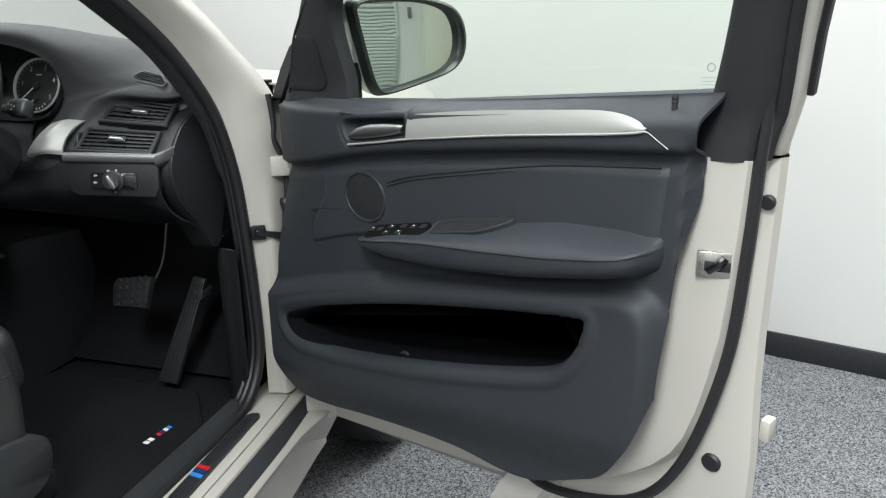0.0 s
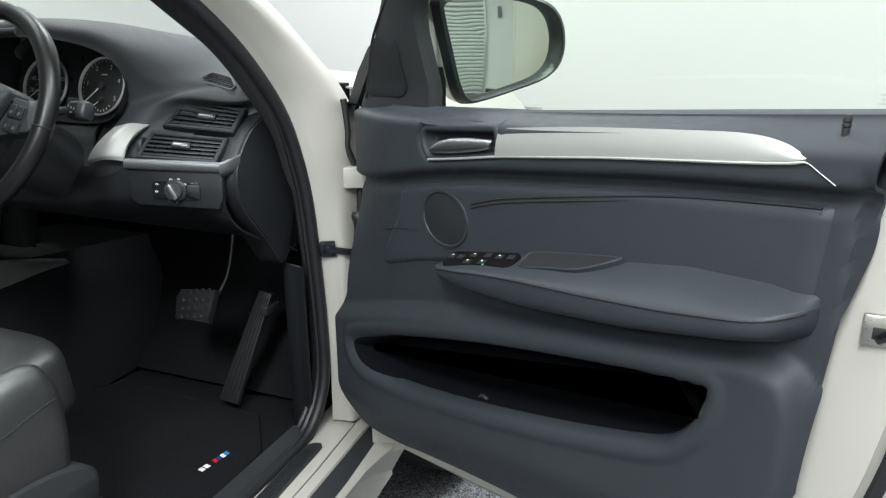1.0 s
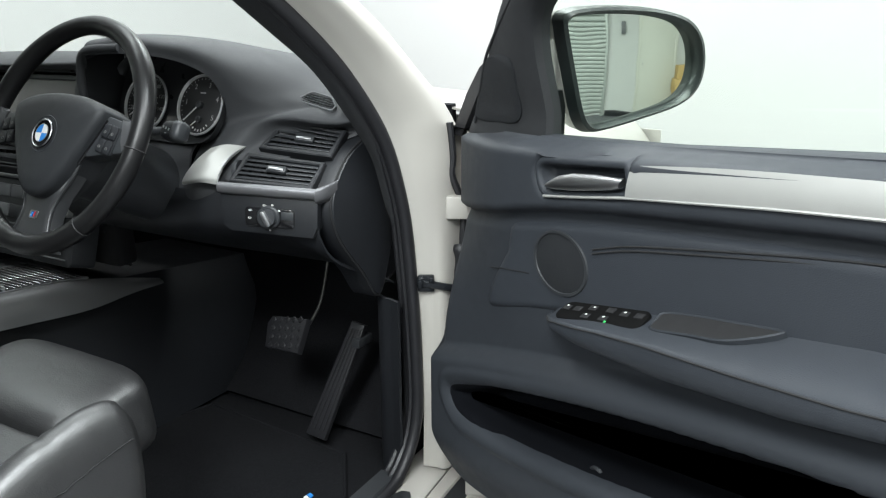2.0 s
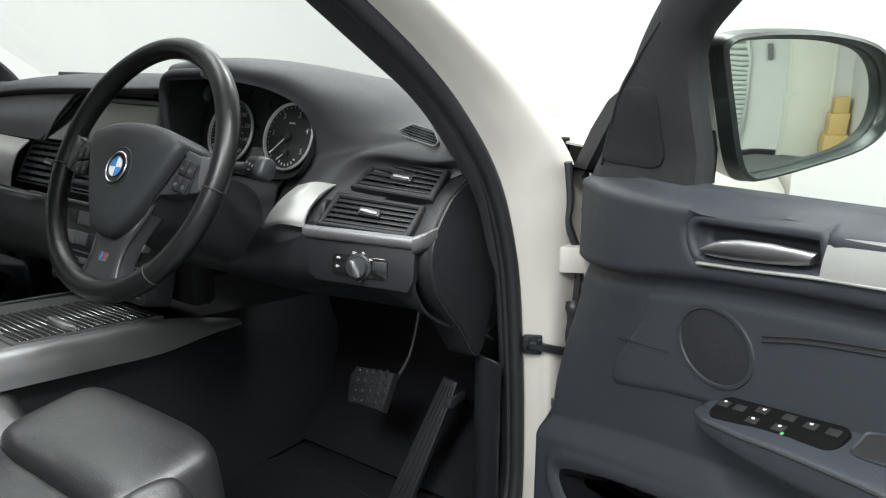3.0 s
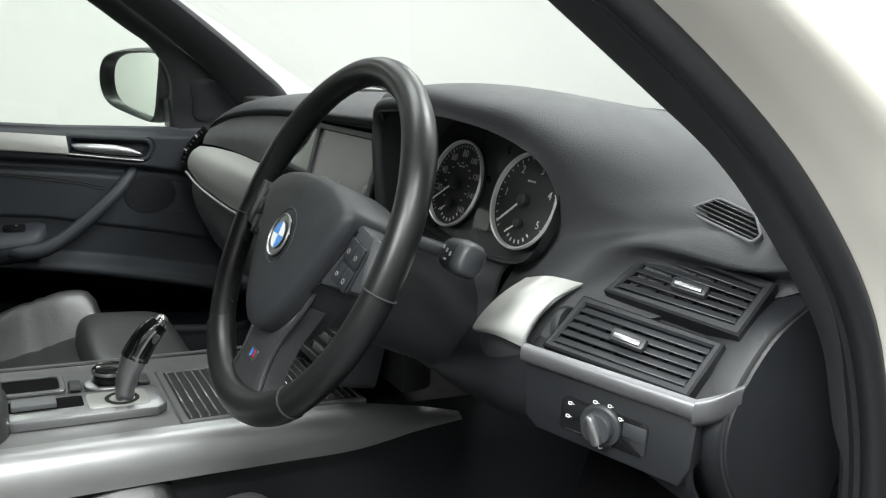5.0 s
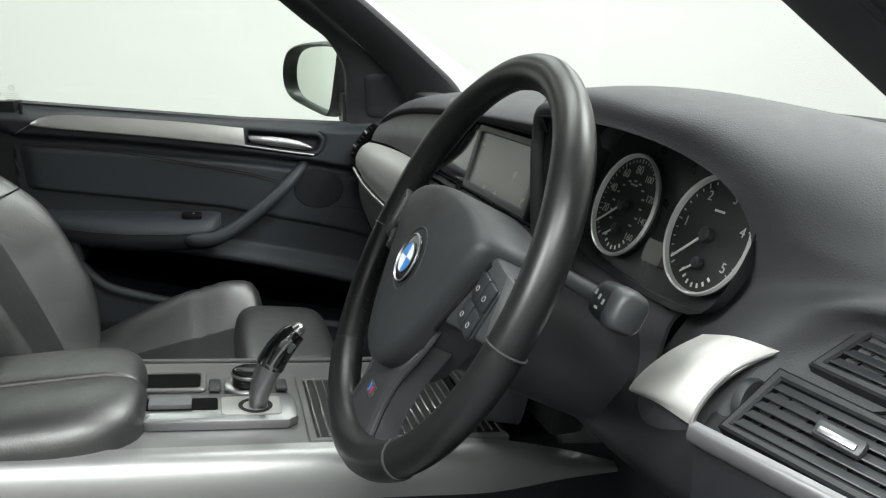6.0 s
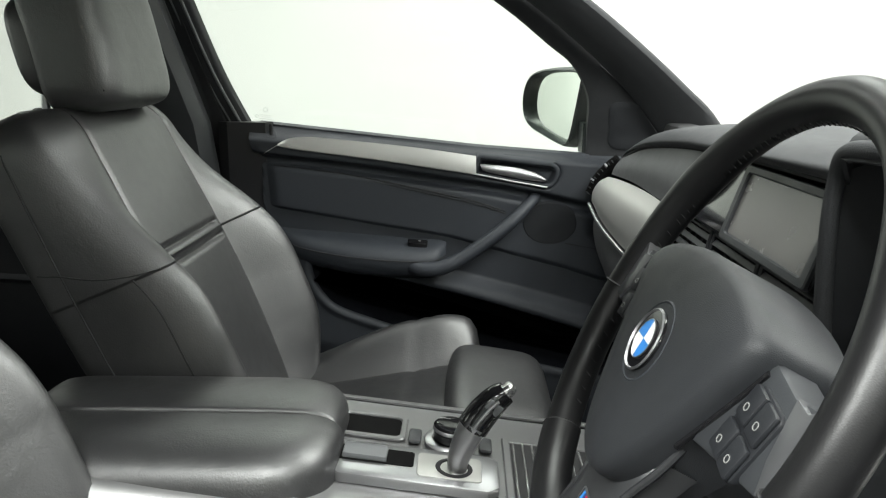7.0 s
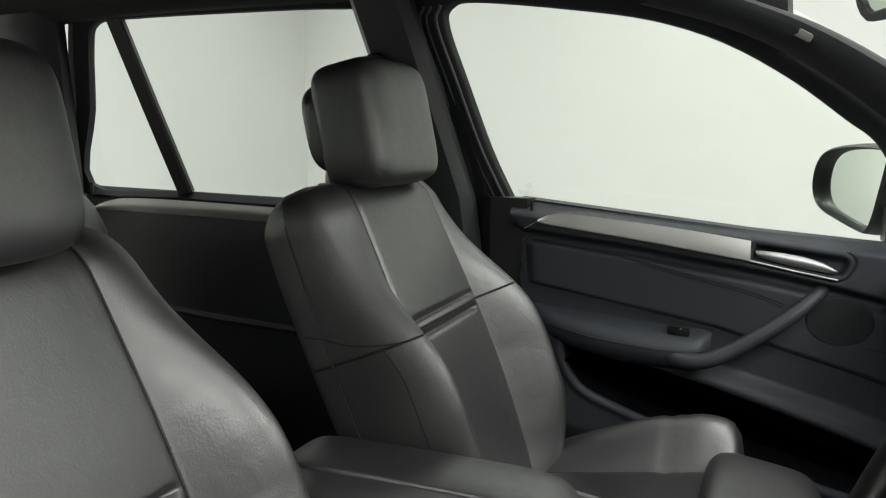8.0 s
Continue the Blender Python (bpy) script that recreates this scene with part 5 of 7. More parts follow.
# driver side: hood over the dials and the cheek that sweeps down beside them
HOOD = [
    [(0.25, 0.67, 1.175), (0.25, 0.42, 1.212), (0.25, 0.28, 1.232), (0.25, 0.19, 1.228), (0.25, 0.172, 1.205)],
    [(0.34, 0.66, 1.175), (0.34, 0.42, 1.214), (0.34, 0.29, 1.236), (0.34, 0.19, 1.235), (0.34, 0.175, 1.208)],
    [(0.42, 0.65, 1.175), (0.42, 0.42, 1.212), (0.42, 0.29, 1.232), (0.42, 0.20, 1.227), (0.415, 0.185, 1.204)],
    [(0.475, 0.63, 1.173), (0.475, 0.42, 1.207), (0.475, 0.30, 1.222), (0.475, 0.217, 1.216), (0.462, 0.203, 1.192)],
    [(0.54, 0.60, 1.170), (0.535, 0.43, 1.195), (0.525, 0.33, 1.196), (0.519, 0.242, 1.188), (0.496, 0.220, 1.172)],
    [(0.66, 0.56, 1.158), (0.625, 0.45, 1.160), (0.600, 0.365, 1.150), (0.545, 0.268, 1.142), (0.503, 0.238, 1.142)],
    [(0.715, 0.50, 1.138), (0.705, 0.42, 1.134), (0.665, 0.350, 1.128), (0.570, 0.283, 1.117), (0.494, 0.246, 1.112)],
    [(0.722, 0.360, 1.106), (0.690, 0.310, 1.099), (0.604, 0.274, 1.107), (0.530, 0.252, 1.090), (0.457, 0.242, 1.070)],
    [(0.702, 0.35, 1.074), (0.64, 0.318, 1.078), (0.58, 0.28, 1.076), (0.522, 0.222, 1.053), (0.440, 0.225, 1.030)],
    [(0.60, 0.25, 1.03), (0.57, 0.228, 1.02), (0.535, 0.200, 1.005), (0.48, 0.182, 0.995), (0.430, 0.20, 0.98)],
    [(0.56, 0.21, 0.97), (0.54, 0.205, 0.965), (0.51, 0.195, 0.96), (0.47, 0.185, 0.955), (0.430, 0.20, 0.95)],
]
part("instrument_hood", surf(HOOD, 7, 7, 0.004), M_DASH, dash, "black grained hood over the dials", sharp=70)

VM = fr((0.543, 0.179, 1.005), (0.935, 0.351, -0.048), (0.265, -0.605, 0.75))
LM2 = fr((0.543, 0.179, 1.005), (0.935, 0.351, -0.048), (0.35, -0.93, 0.05))


def vent(name, quad, frame_w, m, slats, tab, lift=0.0):
    """A vent in a skewed opening: bezel, slats and a thumb tab."""
    out = inset(quad, -frame_w)
    v = part(name, ringslab(out, quad, 0.0025 + lift, m, -0.03, 0.002), M_LOWER, dash, "black air vent with slats")
    part("vent_back", slab(inset(quad, -0.003), -0.0125 + lift, 0.0, m, -0.03), M_DARK, v)
    a, b, c, d2 = [V((p[0], p[1])) for p in quad]
    for i in range(slats):
        k = (i + 0.5) / slats
        p, q = a.lerp(d2, k), b.lerp(c, k)
        mid = (p + q) / 2
        ln = (q - p).length
        ang = math.atan2(q.y - p.y, q.x - p.x)
        part("slat", box(ln + 0.004, 0.0085, 0.0016, 0.0006, m @ Matrix.Translation((mid.x, mid.y, -0.001 + lift)) @ Matrix.Rotation(ang, 4, "Z") @ Matrix.Rotation(radians(-30), 4, "X"), 1), M_HARD, v)
    for i in range(6):
        k = (i + 0.5) / 6
        p, q = a.lerp(b, k), d2.lerp(c, k)
        part("vane", box(0.0012, (q - p).length, 0.006, 0.0, m @ Matrix.Translation(((p.x + q.x) / 2, (p.y + q.y) / 2, -0.009 + lift)) @ Matrix.Rotation(math.atan2(q.y - p.y, q.x - p.x) - math.pi / 2, 4, "Z")), M_DARK, v)
    tabp = part("thumb_tab", box(0.034, 0.013, 0.009, 0.003, m @ pose(tab[0], tab[1], 0.003 + lift, 0, 0, -4)), M_HARD, v)
    part("tab_insert", box(0.026, 0.005, 0.003, 0.0012, m @ pose(tab[0], tab[1] - 0.002, 0.0085 + lift, 0, 0, -4)), M_SATIN, tabp, "satin chrome tab")
    return v


# carrier behind the vents
carrier = [(-0.003, 0.0), (0.165, 0.0), (0.19, 0.016), (0.198, 0.125), (0.195, 0.138), (0.056, 0.146), (0.018, 0.10), (-0.003, 0.074)]
part("vent_carrier", slab(carrier, -0.014, 0.003, VM, -0.035), M_DARK, dash)
vent("air_vent", [(0.082, 0.132), (0.178, 0.118), (0.168, 0.076), (0.058, 0.082)], 0.0125, VM, 5, (0.122, 0.099), 0.004)
vent("air_vent", [(0.036, 0.058), (0.158, 0.051), (0.149, 0.009), (0.024, 0.012)], 0.011, VM, 5, (0.090, 0.034))
part("vent_dial", lathe([(0.018, -0.004), (0.019, 0.0), (0.018, 0.004)], 20, VM @ pose(0.020, 0.037, -0.012) @ Matrix.Rotation(radians(80), 4, "Y")), M_HARD, dash, "ribbed vent dial")
part("cove_line", tube(spline([VM @ V((x, y, 0.004)) for x, y in ((-0.004, 0.086), (0.025, 0.118), (0.05, 0.145), (0.064, 0.148))], 5), 0.003, 6), M_DASH, dash)
M_STRIP2 = mat("satin_grey_strip", (0.17, 0.17, 0.178), 0.42, metal=0.7, var=0.04)
# silver wing beside the vents and the strip below
WING_T = []
for lp, vp in (((0.500, 0.209, 1.056), (0.024, 0.078, 0.003)), ((0.490, 0.189, 1.041), (0.012, 0.055, 0.008)), ((0.481, 0.172, 1.022), (0.003, 0.030, 0.010)), ((0.473, 0.164, 1.003), (0.0, 0.006, 0.008)), ((0.470, 0.172, 0.996), (0.0, -0.004, 0.002))):
    lp, vp = V(lp), VM @ V(vp)
    WING_T.append([lp, (lp + vp) / 2 + V((0, -0.004, 0.005)), vp])
part("silver_wing", surf(WING_T, 5, 5, 0.003), M_SILVER, dash, "pale silver trim beside the vents")
part("chrome_line", tube(spline([VM @ V(p) for p in ((0.022, 0.074, 0.004), (0.008, 0.05, 0.010), (0.001, 0.022, 0.011), (0.0, -0.003, 0.006), (0.004, -0.012, -0.003))], 5), 0.0014, 8), M_SATIN, dash, "thin chrome line")
part("silver_strip", surf([[LM2 @ V((x, y0, z)) for y0, z in ((0.004, 0.004), (0.001, 0.009), (-0.007, 0.010), (-0.014, 0.006), (-0.017, -0.006))] for x in (0.0, 0.06, 0.12, 0.165)], 4, 4, 0.002), M_STRIP2, dash, "satin silver strip below the vents")
part("silver_strip", surf([[LM2 @ V((0.165, y0 - 0.0, z)) for y0, z in ((0.004, 0.004), (0.001, 0.009), (-0.009, 0.010), (-0.018, 0.006), (-0.024, -0.004))], [LM2 @ V((0.180, y0 + 0.006, z - 0.012)) for y0, z in ((0.004, 0.004), (0.001, 0.009), (-0.009, 0.010), (-0.018, 0.006), (-0.024, -0.004))], [LM2 @ V((0.192, y0 + 0.012, z - 0.035)) for y0, z in ((0.004, 0.004), (0.001, 0.009), (-0.009, 0.010), (-0.018, 0.006), (-0.026, -0.004))]], 4, 4, 0.002), M_STRIP2, dash, "satin silver strip below the vents")
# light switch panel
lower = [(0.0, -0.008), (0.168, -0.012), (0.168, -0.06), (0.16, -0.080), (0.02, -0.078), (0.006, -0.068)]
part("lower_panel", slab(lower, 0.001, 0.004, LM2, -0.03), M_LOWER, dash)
sw_o = rrect(0.084, 0.032, 0.006, 0.087, -0.050)
sp = part("light_switch", slab(sw_o, 0.003, 0.001, LM2, -0.01), M_GLOSS, dash, "gloss black light switch panel")
knob = part("knob_ring", lathe([(0.0195, 0), (0.0195, 0.004), (0.0175, 0.006), (0.0145, 0.006)], 28, LM2 @ pose(0.086, -0.049, 0.002), cap=False), M_HARD, sp)
part("knob", lathe([(0.0145, 0), (0.0145, 0.010), (0.0135, 0.012), (0.002, 0.0125)], 24, LM2 @ pose(0.086, -0.049, 0.004)), M_HARD, sp, "round black light knob")
part("knob_grip", slab(spline([(-0.004, -0.012, 0), (-0.0045, 0.0, 0), (-0.003, 0.013, 0), (0.003, 0.013, 0), (0.0045, 0.0, 0), (0.004, -0.012, 0)], 3, True), 0.009, 0.002, LM2 @ pose(0.0865, -0.049, 0.014, 0, 0, 28)), M_SATIN, sp, "silver knob grip")
for x, y, w in ((0.054, -0.039, 0.006), (0.053, -0.052, 0.006), (0.078, -0.0295, 0.006), (0.092, -0.0285, 0.005), (0.103, -0.037, 0.005), (0.117, -0.043, 0.007), (0.088, -0.070, 0.004)):
    part("symbol", merge(ringslab(rrect(w * 0.7, 0.003, 0.0008), rrect(w * 0.45, 0.0017, 0.0004), 0.0006, LM2 @ pose(x, y, 0.0032), 0, 0), box(w * 0.25, 0.0005, 0.0005, 0, LM2 @ pose(x + w * 0.55, y, 0.0035))), M_WHITE, sp)
part("fog_button", box(0.022, 0.014, 0.004, 0.0015, LM2 @ pose(0.117, -0.045, 0.002)), M_HARD, sp)
# knee panel under the wheel and the return below the switch panel
KNEE = [
    [(0.14, 0.20, 0.985), (0.14, 0.17, 0.94), (0.14, 0.19, 0.90), (0.14, 0.28, 0.86), (0.14, 0.44, 0.83)],
    [(0.30, 0.205, 0.985), (0.30, 0.18, 0.945), (0.30, 0.185, 0.905), (0.30, 0.26, 0.865), (0.30, 0.44, 0.82)],
    [(0.45, 0.190, 0.985), (0.45, 0.178, 0.955), (0.45, 0.185, 0.915), (0.45, 0.25, 0.870), (0.45, 0.44, 0.80)],
    [(0.548, 0.196, 0.990), (0.548, 0.188, 0.96), (0.55, 0.196, 0.925), (0.55, 0.25, 0.885), (0.55, 0.44, 0.80)],
    [(0.62, 0.225, 0.985), (0.62, 0.215, 0.96), (0.62, 0.220, 0.925), (0.625, 0.265, 0.890), (0.63, 0.44, 0.80)],
    [(0.69, 0.250, 0.985), (0.695, 0.242, 0.95), (0.695, 0.245, 0.91), (0.70, 0.285, 0.86), (0.705, 0.44, 0.78)],
]
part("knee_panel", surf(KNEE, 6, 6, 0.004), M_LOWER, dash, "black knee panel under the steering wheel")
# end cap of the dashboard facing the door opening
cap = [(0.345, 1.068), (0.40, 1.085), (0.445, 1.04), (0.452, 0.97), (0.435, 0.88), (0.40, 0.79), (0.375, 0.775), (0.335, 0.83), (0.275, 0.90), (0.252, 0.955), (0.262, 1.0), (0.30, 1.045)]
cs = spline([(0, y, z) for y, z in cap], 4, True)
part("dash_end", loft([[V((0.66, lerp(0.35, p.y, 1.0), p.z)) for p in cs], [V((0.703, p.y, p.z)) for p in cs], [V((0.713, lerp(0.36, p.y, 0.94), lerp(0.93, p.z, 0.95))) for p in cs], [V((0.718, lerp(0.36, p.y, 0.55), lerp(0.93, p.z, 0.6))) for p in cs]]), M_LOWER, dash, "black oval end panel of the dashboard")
part("cap_gap", tube([V((0.7095, lerp(0.36, p.y, 0.97), lerp(0.93, p.z, 0.975))) for p in cs], 0.0022, 6, closed=True), M_DARK, dash)
# small vent on top by the pillar
TVM = fr((0.641, 0.330, 1.1290), (1, 0, -0.19), (0.15, -0.6, 0.78))
tvo = [(-0.0445, -0.0126), (-0.042, -0.008), (-0.030, 0.011), (-0.025, 0.0142), (0.012, 0.0138), (0.018, 0.0115), (0.034, -0.002), (0.0355, -0.006), (0.034, -0.013), (0.030, -0.0155), (-0.040, -0.0152)]
tv = part("side_vent", ringslab(tvo, inset(tvo, 0.0028), 0.0026, TVM, -0.014, 0.0008), M_GREY, dash, "grey framed demister vent")
# shallow plate, the shade behind the slats put into its colour
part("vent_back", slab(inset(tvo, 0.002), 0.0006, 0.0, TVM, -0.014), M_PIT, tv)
for k in range(5):
    y = -0.0105 + 0.0048 * k
    x0, x1 = lerp(-0.040, -0.027, (y + 0.0126) / 0.026), lerp(0.033, 0.013, smooth(-0.008, 0.014, y))
    part("slat", box(x1 - x0, 0.0017, 0.003, 0.0006, TVM @ pose((x0 + x1) / 2, y, 0.0014, 25), 1), M_HARD, tv)
# skin between the dials and the knee panel, round the column
BELOW = [[(x, 0.226 + dy, 1.058), (x, 0.212 + dy, 1.045), (x, 0.204 + dy, 1.02), (x, 0.195 + dy, 0.982)] for x, dy in ((0.215, 0.008), (0.30, 0.0), (0.38, 0.0), (0.445, 0.004))]
part("column_surround", surf(BELOW, 5, 5, 0.004), M_DASH, dash, "black dashboard skin under the dials")
# instrument cluster
M_BINNACLE = mat("binnacle_black", (0.030, 0.031, 0.033), 0.30, var=0.1)
CM = fr((0.444, 0.248, 1.121), (1, 0, 0), (0, -0.94, 0.34))
cl_o = [(-0.215, 0.05), (-0.17, 0.085), (-0.08, 0.097), (0.0, 0.086), (0.042, 0.062), (0.058, 0.015), (0.052, -0.034), (0.025, -0.064), (-0.07, -0.068), (-0.17, -0.060), (-0.215, -0.03)]
co = spline([(x, y, 0) for x, y in cl_o], 4, True)
cluster = part("instrument_binnacle", loft([[CM @ V((lerp(-0.07, p.x, s), lerp(0.01, p.y, s), z)) for p in co] for s, z in ((1.04, 0.012), (1.01, 0.006), (0.99, -0.006), (0.5, -0.006), (0.05, -0.006))], cap="last"), M_BINNACLE, dash, "dark instrument binnacle with two dials")
# dark plastic here carries the shadow under the dial hood
part("hood_side", surf([[(0.214, 0.199, 1.200), (0.214, 0.187, 1.15), (0.216, 0.19, 1.06), (0.218, 0.20, 0.99)], [(0.226, 0.275, 1.217), (0.230, 0.27, 1.15), (0.232, 0.27, 1.06), (0.232, 0.27, 0.99)]], 3, 5, 0.006), M_LOWER, dash)
part("hood_lip", tube(spline([(0.34, 0.178, 1.217), (0.27, 0.177, 1.214), (0.238, 0.180, 1.205), (0.220, 0.186, 1.185), (0.215, 0.187, 1.15), (0.216, 0.190, 1.08), (0.218, 0.198, 1.0)], 6), 0.0075, 10), M_DASH, dash, "rounded edge of the dial hood")


def dial(x, y, r, nums, start, stop, needle, name, label):
    m = CM @ pose(x, y, 0.0)
    dl = part(name, lathe([(r, -0.004), (r, 0.002), (r * 0.9, 0.0), (0.002, 0.0)], 40, m), M_FACE, dash, label)
    part("dial_ring", lathe([(r * 1.0, 0.0), (r * 1.045, 0.004), (r * 1.02, 0.007), (r * 0.985, 0.006), (r * 0.965, 0.002)], 48, m, cap=False), M_RING, dl, "bright dial ring")
    n = len(nums)
    ticks = (n - 1) * 5
    for i in range(ticks + 1):
        a = radians(lerp(start, stop, i / ticks))
        big = i % 5 == 0
        part("tick", box(0.0045 if big else 0.0026, 0.0011, 0.0006, 0.0, m @ Matrix.Rotation(a, 4, "Z") @ pose(r * 0.90, 0, 0.0012)), M_NUM, dl)
    for i, s in enumerate(nums):
        a = radians(lerp(start, stop, i / (n - 1)))
        if s:
            text("numeral", s, r * (0.24 if len(s) < 3 else 0.19), m @ pose(r * 0.72 * math.cos(a), r * 0.72 * math.sin(a), 0.0010), M_NUM, dl)
    part("needle", ribbon([m @ (Matrix.Rotation(radians(needle), 4, "Z") @ V((k * r, 0, 0.006))) for k in (-0.1, 0.4, 0.83)], 0.0022, 0.0015, CM.to_3x3() @ V((0, 0, 1))), M_WHITE, dl, "white needle")
    part("needle_hub", lathe([(0.0065, 0.002), (0.0065, 0.008), (0.004, 0.009)], 16, m), M_HARD, dl)
    part("needle", ribbon([m @ (Matrix.Rotation(radians(needle - 4), 4, "Z") @ V((k * r, 0, 0.005)) + V((0.002, -0.48 * r, 0))) for k in (0.0, 0.2, 0.40)], 0.0017, 0.0012, CM.to_3x3() @ V((0, 0, 1))), M_WHITE, dl, "white needle")
    part("needle_hub", lathe([(0.005, 0.002), (0.005, 0.007), (0.003, 0.008)], 14, m @ pose(0.002, -0.48 * r, 0)), M_HARD, dl)
    for k in range(7):
        a = radians(-150 + 20 * k)
        part("tick", box(0.004, 0.002, 0.0006, 0.0, m @ pose(0.002 + 0.40 * r * math.cos(a), -0.48 * r + 0.38 * r * math.sin(a), 0.0012) @ Matrix.Rotation(a, 4, "Z")), M_WHITE, dl)
    part("legend_bar", box(0.013, 0.002, 0.0005, 0.0, m @ pose(0.0, 0.42 * r, 0.0010)), M_NUM, dl)


M_RING = mat("bright_ring", (0.82, 0.82, 0.82), 0.32, metal=0.5, var=0.02)
M_NUM = mat("dim_print", (0.45, 0.45, 0.44), 0.6, var=0.03)
dial(0.002, -0.001, 0.0515, ["", "1", "2", "3", "4", "5"], 225, -35, 222, "rev_counter", "round rev counter with white numerals")
dial(-0.135, -0.003, 0.052, ["", "20", "40", "60", "80", "100", "120", "140", "160"], 230, -50, 216, "speedometer", "round speedometer with white numerals")
for i in range(13):
    q = radians(lerp(222, -42, i / 12))
    part("inner_figure", box(0.0045, 0.0018, 0.0004, 0.0, CM @ pose(-0.135 + 0.026 * math.cos(q), -0.003 + 0.026 * math.sin(q), 0.0010)), M_NUM, dash)
part("display_strip", slab(rrect(0.03, 0.022, 0.003, -0.062, -0.034), 0.002, 0.0, CM, -0.005), M_DISPLAY, dash)

part("dash_core", box(0.86, 0.06, 0.30, 0.01, pose(-0.25, 0.305, 1.023)), M_DARK, dash)
part("dash_core", box(0.40, 0.05, 0.34, 0.01, pose(-0.02, 0.262, 0.955)), M_DARK, dash)
part("dash_core", box(0.20, 0.03, 0.10, 0.005, pose(0.318, 0.312, 1.152)), M_DARK, dash)
# passenger side: padded panel, silver trim, glovebox
UP = [
    [(-0.655, 0.192, 1.104), (-0.655, 0.180, 1.088), (-0.655, 0.174, 1.072)],
    [(-0.50, 0.203, 1.138), (-0.50, 0.186, 1.107), (-0.50, 0.183, 1.078)],
    [(-0.30, 0.210, 1.158), (-0.30, 0.192, 1.118), (-0.30, 0.192, 1.074)],
    [(-0.112, 0.216, 1.167), (-0.160, 0.199, 1.122), (-0.212, 0.196, 1.073)],
]
# panel's brightness comes from its lightened skin
part("airbag_panel", surf(UP, 6, 6, 0.003), M_PADDED, dash, "black padded dashboard panel")
part("panel_gap", tube(spline([(-0.67, 0.198, 1.100), (-0.6, 0.204, 1.122), (-0.5, 0.207, 1.140), (-0.3, 0.216, 1.16), (-0.05, 0.222, 1.17), (0.15, 0.217, 1.174)], 5), 0.004, 6), M_DARK, dash)
PT_ = [
    [(-0.648, 0.166, 1.068), (-0.656, 0.150, 1.056), (-0.662, 0.140, 1.036), (-0.658, 0.138, 1.018)],
    [(-0.56, 0.172, 1.074), (-0.56, 0.149, 1.056), (-0.56, 0.138, 1.022), (-0.558, 0.142, 0.996)],
    [(-0.42, 0.184, 1.076), (-0.42, 0.160, 1.054), (-0.42, 0.150, 1.012), (-0.42, 0.154, 0.978)],
    [(-0.272, 0.194, 1.070), (-0.284, 0.172, 1.046), (-0.308, 0.165, 1.005), (-0.332, 0.169, 0.970)],
]
part("silver_trim", surf(PT_, 6, 6, 0.003), M_SILVER, dash, "wide pale silver trim before the passenger")
part("chrome_line", ribbon(spline([(-0.660, 0.134, 1.011), (-0.558, 0.138, 0.990), (-0.42, 0.151, 0.972), (-0.31, 0.163, 0.964), (-0.2, 0.172, 0.962)], 5), 0.006, 0.007, (0, -0.9, 0.3)), M_SATIN, dash, "satin chrome line under the trim")
GB = [
    [(-0.70, 0.19, 1.02), (-0.69, 0.15, 0.97), (-0.68, 0.17, 0.88), (-0.68, 0.23, 0.80), (-0.68, 0.42, 0.74)],
    [(-0.50, 0.165, 0.985), (-0.50, 0.155, 0.955), (-0.50, 0.165, 0.88), (-0.50, 0.22, 0.79), (-0.50, 0.42, 0.74)],
    [(-0.30, 0.18, 0.965), (-0.30, 0.172, 0.94), (-0.30, 0.185, 0.87), (-0.30, 0.24, 0.79), (-0.30, 0.42, 0.74)],
    [(-0.16, 0.19, 0.962), (-0.16, 0.185, 0.94), (-0.16, 0.20, 0.87), (-0.16, 0.25, 0.79), (-0.16, 0.42, 0.74)],
]
# same lightened skin in place of light on the glovebox
part("glovebox", surf(GB, 6, 6, 0.004), M_PADDED, dash, "black glovebox panel")
part("kick_panel", box(0.02, 0.34, 0.62, 0.006, pose(-0.738, 0.50, 0.62)), M_DARK, dash, "dark footwell side panel")
# end vent before the passenger door: a curved dark slot with a comb of fins
slot = spline([(-0.678, 0.192, 1.098), (-0.686, 0.174, 1.080), (-0.692, 0.156, 1.056), (-0.692, 0.142, 1.026)], 6)
ev = part("end_vent", tube(slot, 0.013, 10), M_PIT, dash, "dark slatted end vent")
for p, q in zip(slot[1::2], slot[2::2]):
    part("slat", box(0.030, 0.005, 0.0022, 0.0008, fr((p + q) / 2 + V((0.004, -0.008, 0)), (0.88, -0.30, 0.25), q - p), 1), M_HARD, ev)
for k in (4, 12):
    part("tab_insert", box(0.010, 0.008, 0.004, 0.001, fr(slot[k] + V((0.004, -0.013, 0)), (0.88, -0.30, 0.25), slot[k + 1] - slot[k])), M_SATIN, ev, "satin chrome tab")
# centre: display, vents, radio and climate panels
DM = fr((0.05, 0.212, 1.118), (1, 0, 0), (0, -0.95, 0.30))
bez = [(-0.27, -0.045), (-0.15, 0.046), (0.125, 0.05), (0.125, -0.045)]
bz = part("display_bezel", slab(bez, 0.002, 0.003, DM, -0.03), M_GLOSS, dash, "gloss black display surround")
part("display_frame", ringslab(rrect(0.235, 0.094, 0.006, 0.003, 0.0), rrect(0.208, 0.074, 0.004, 0.003, 0.0), 0.007, DM, 0.0), M_HARD, bz, "black display frame")
part("display", slab(rrect(0.208, 0.074, 0.003, 0.003, 0.0), 0.003, 0.0, DM, 0.0), M_DISPLAY, bz, "unlit grey navigation display")
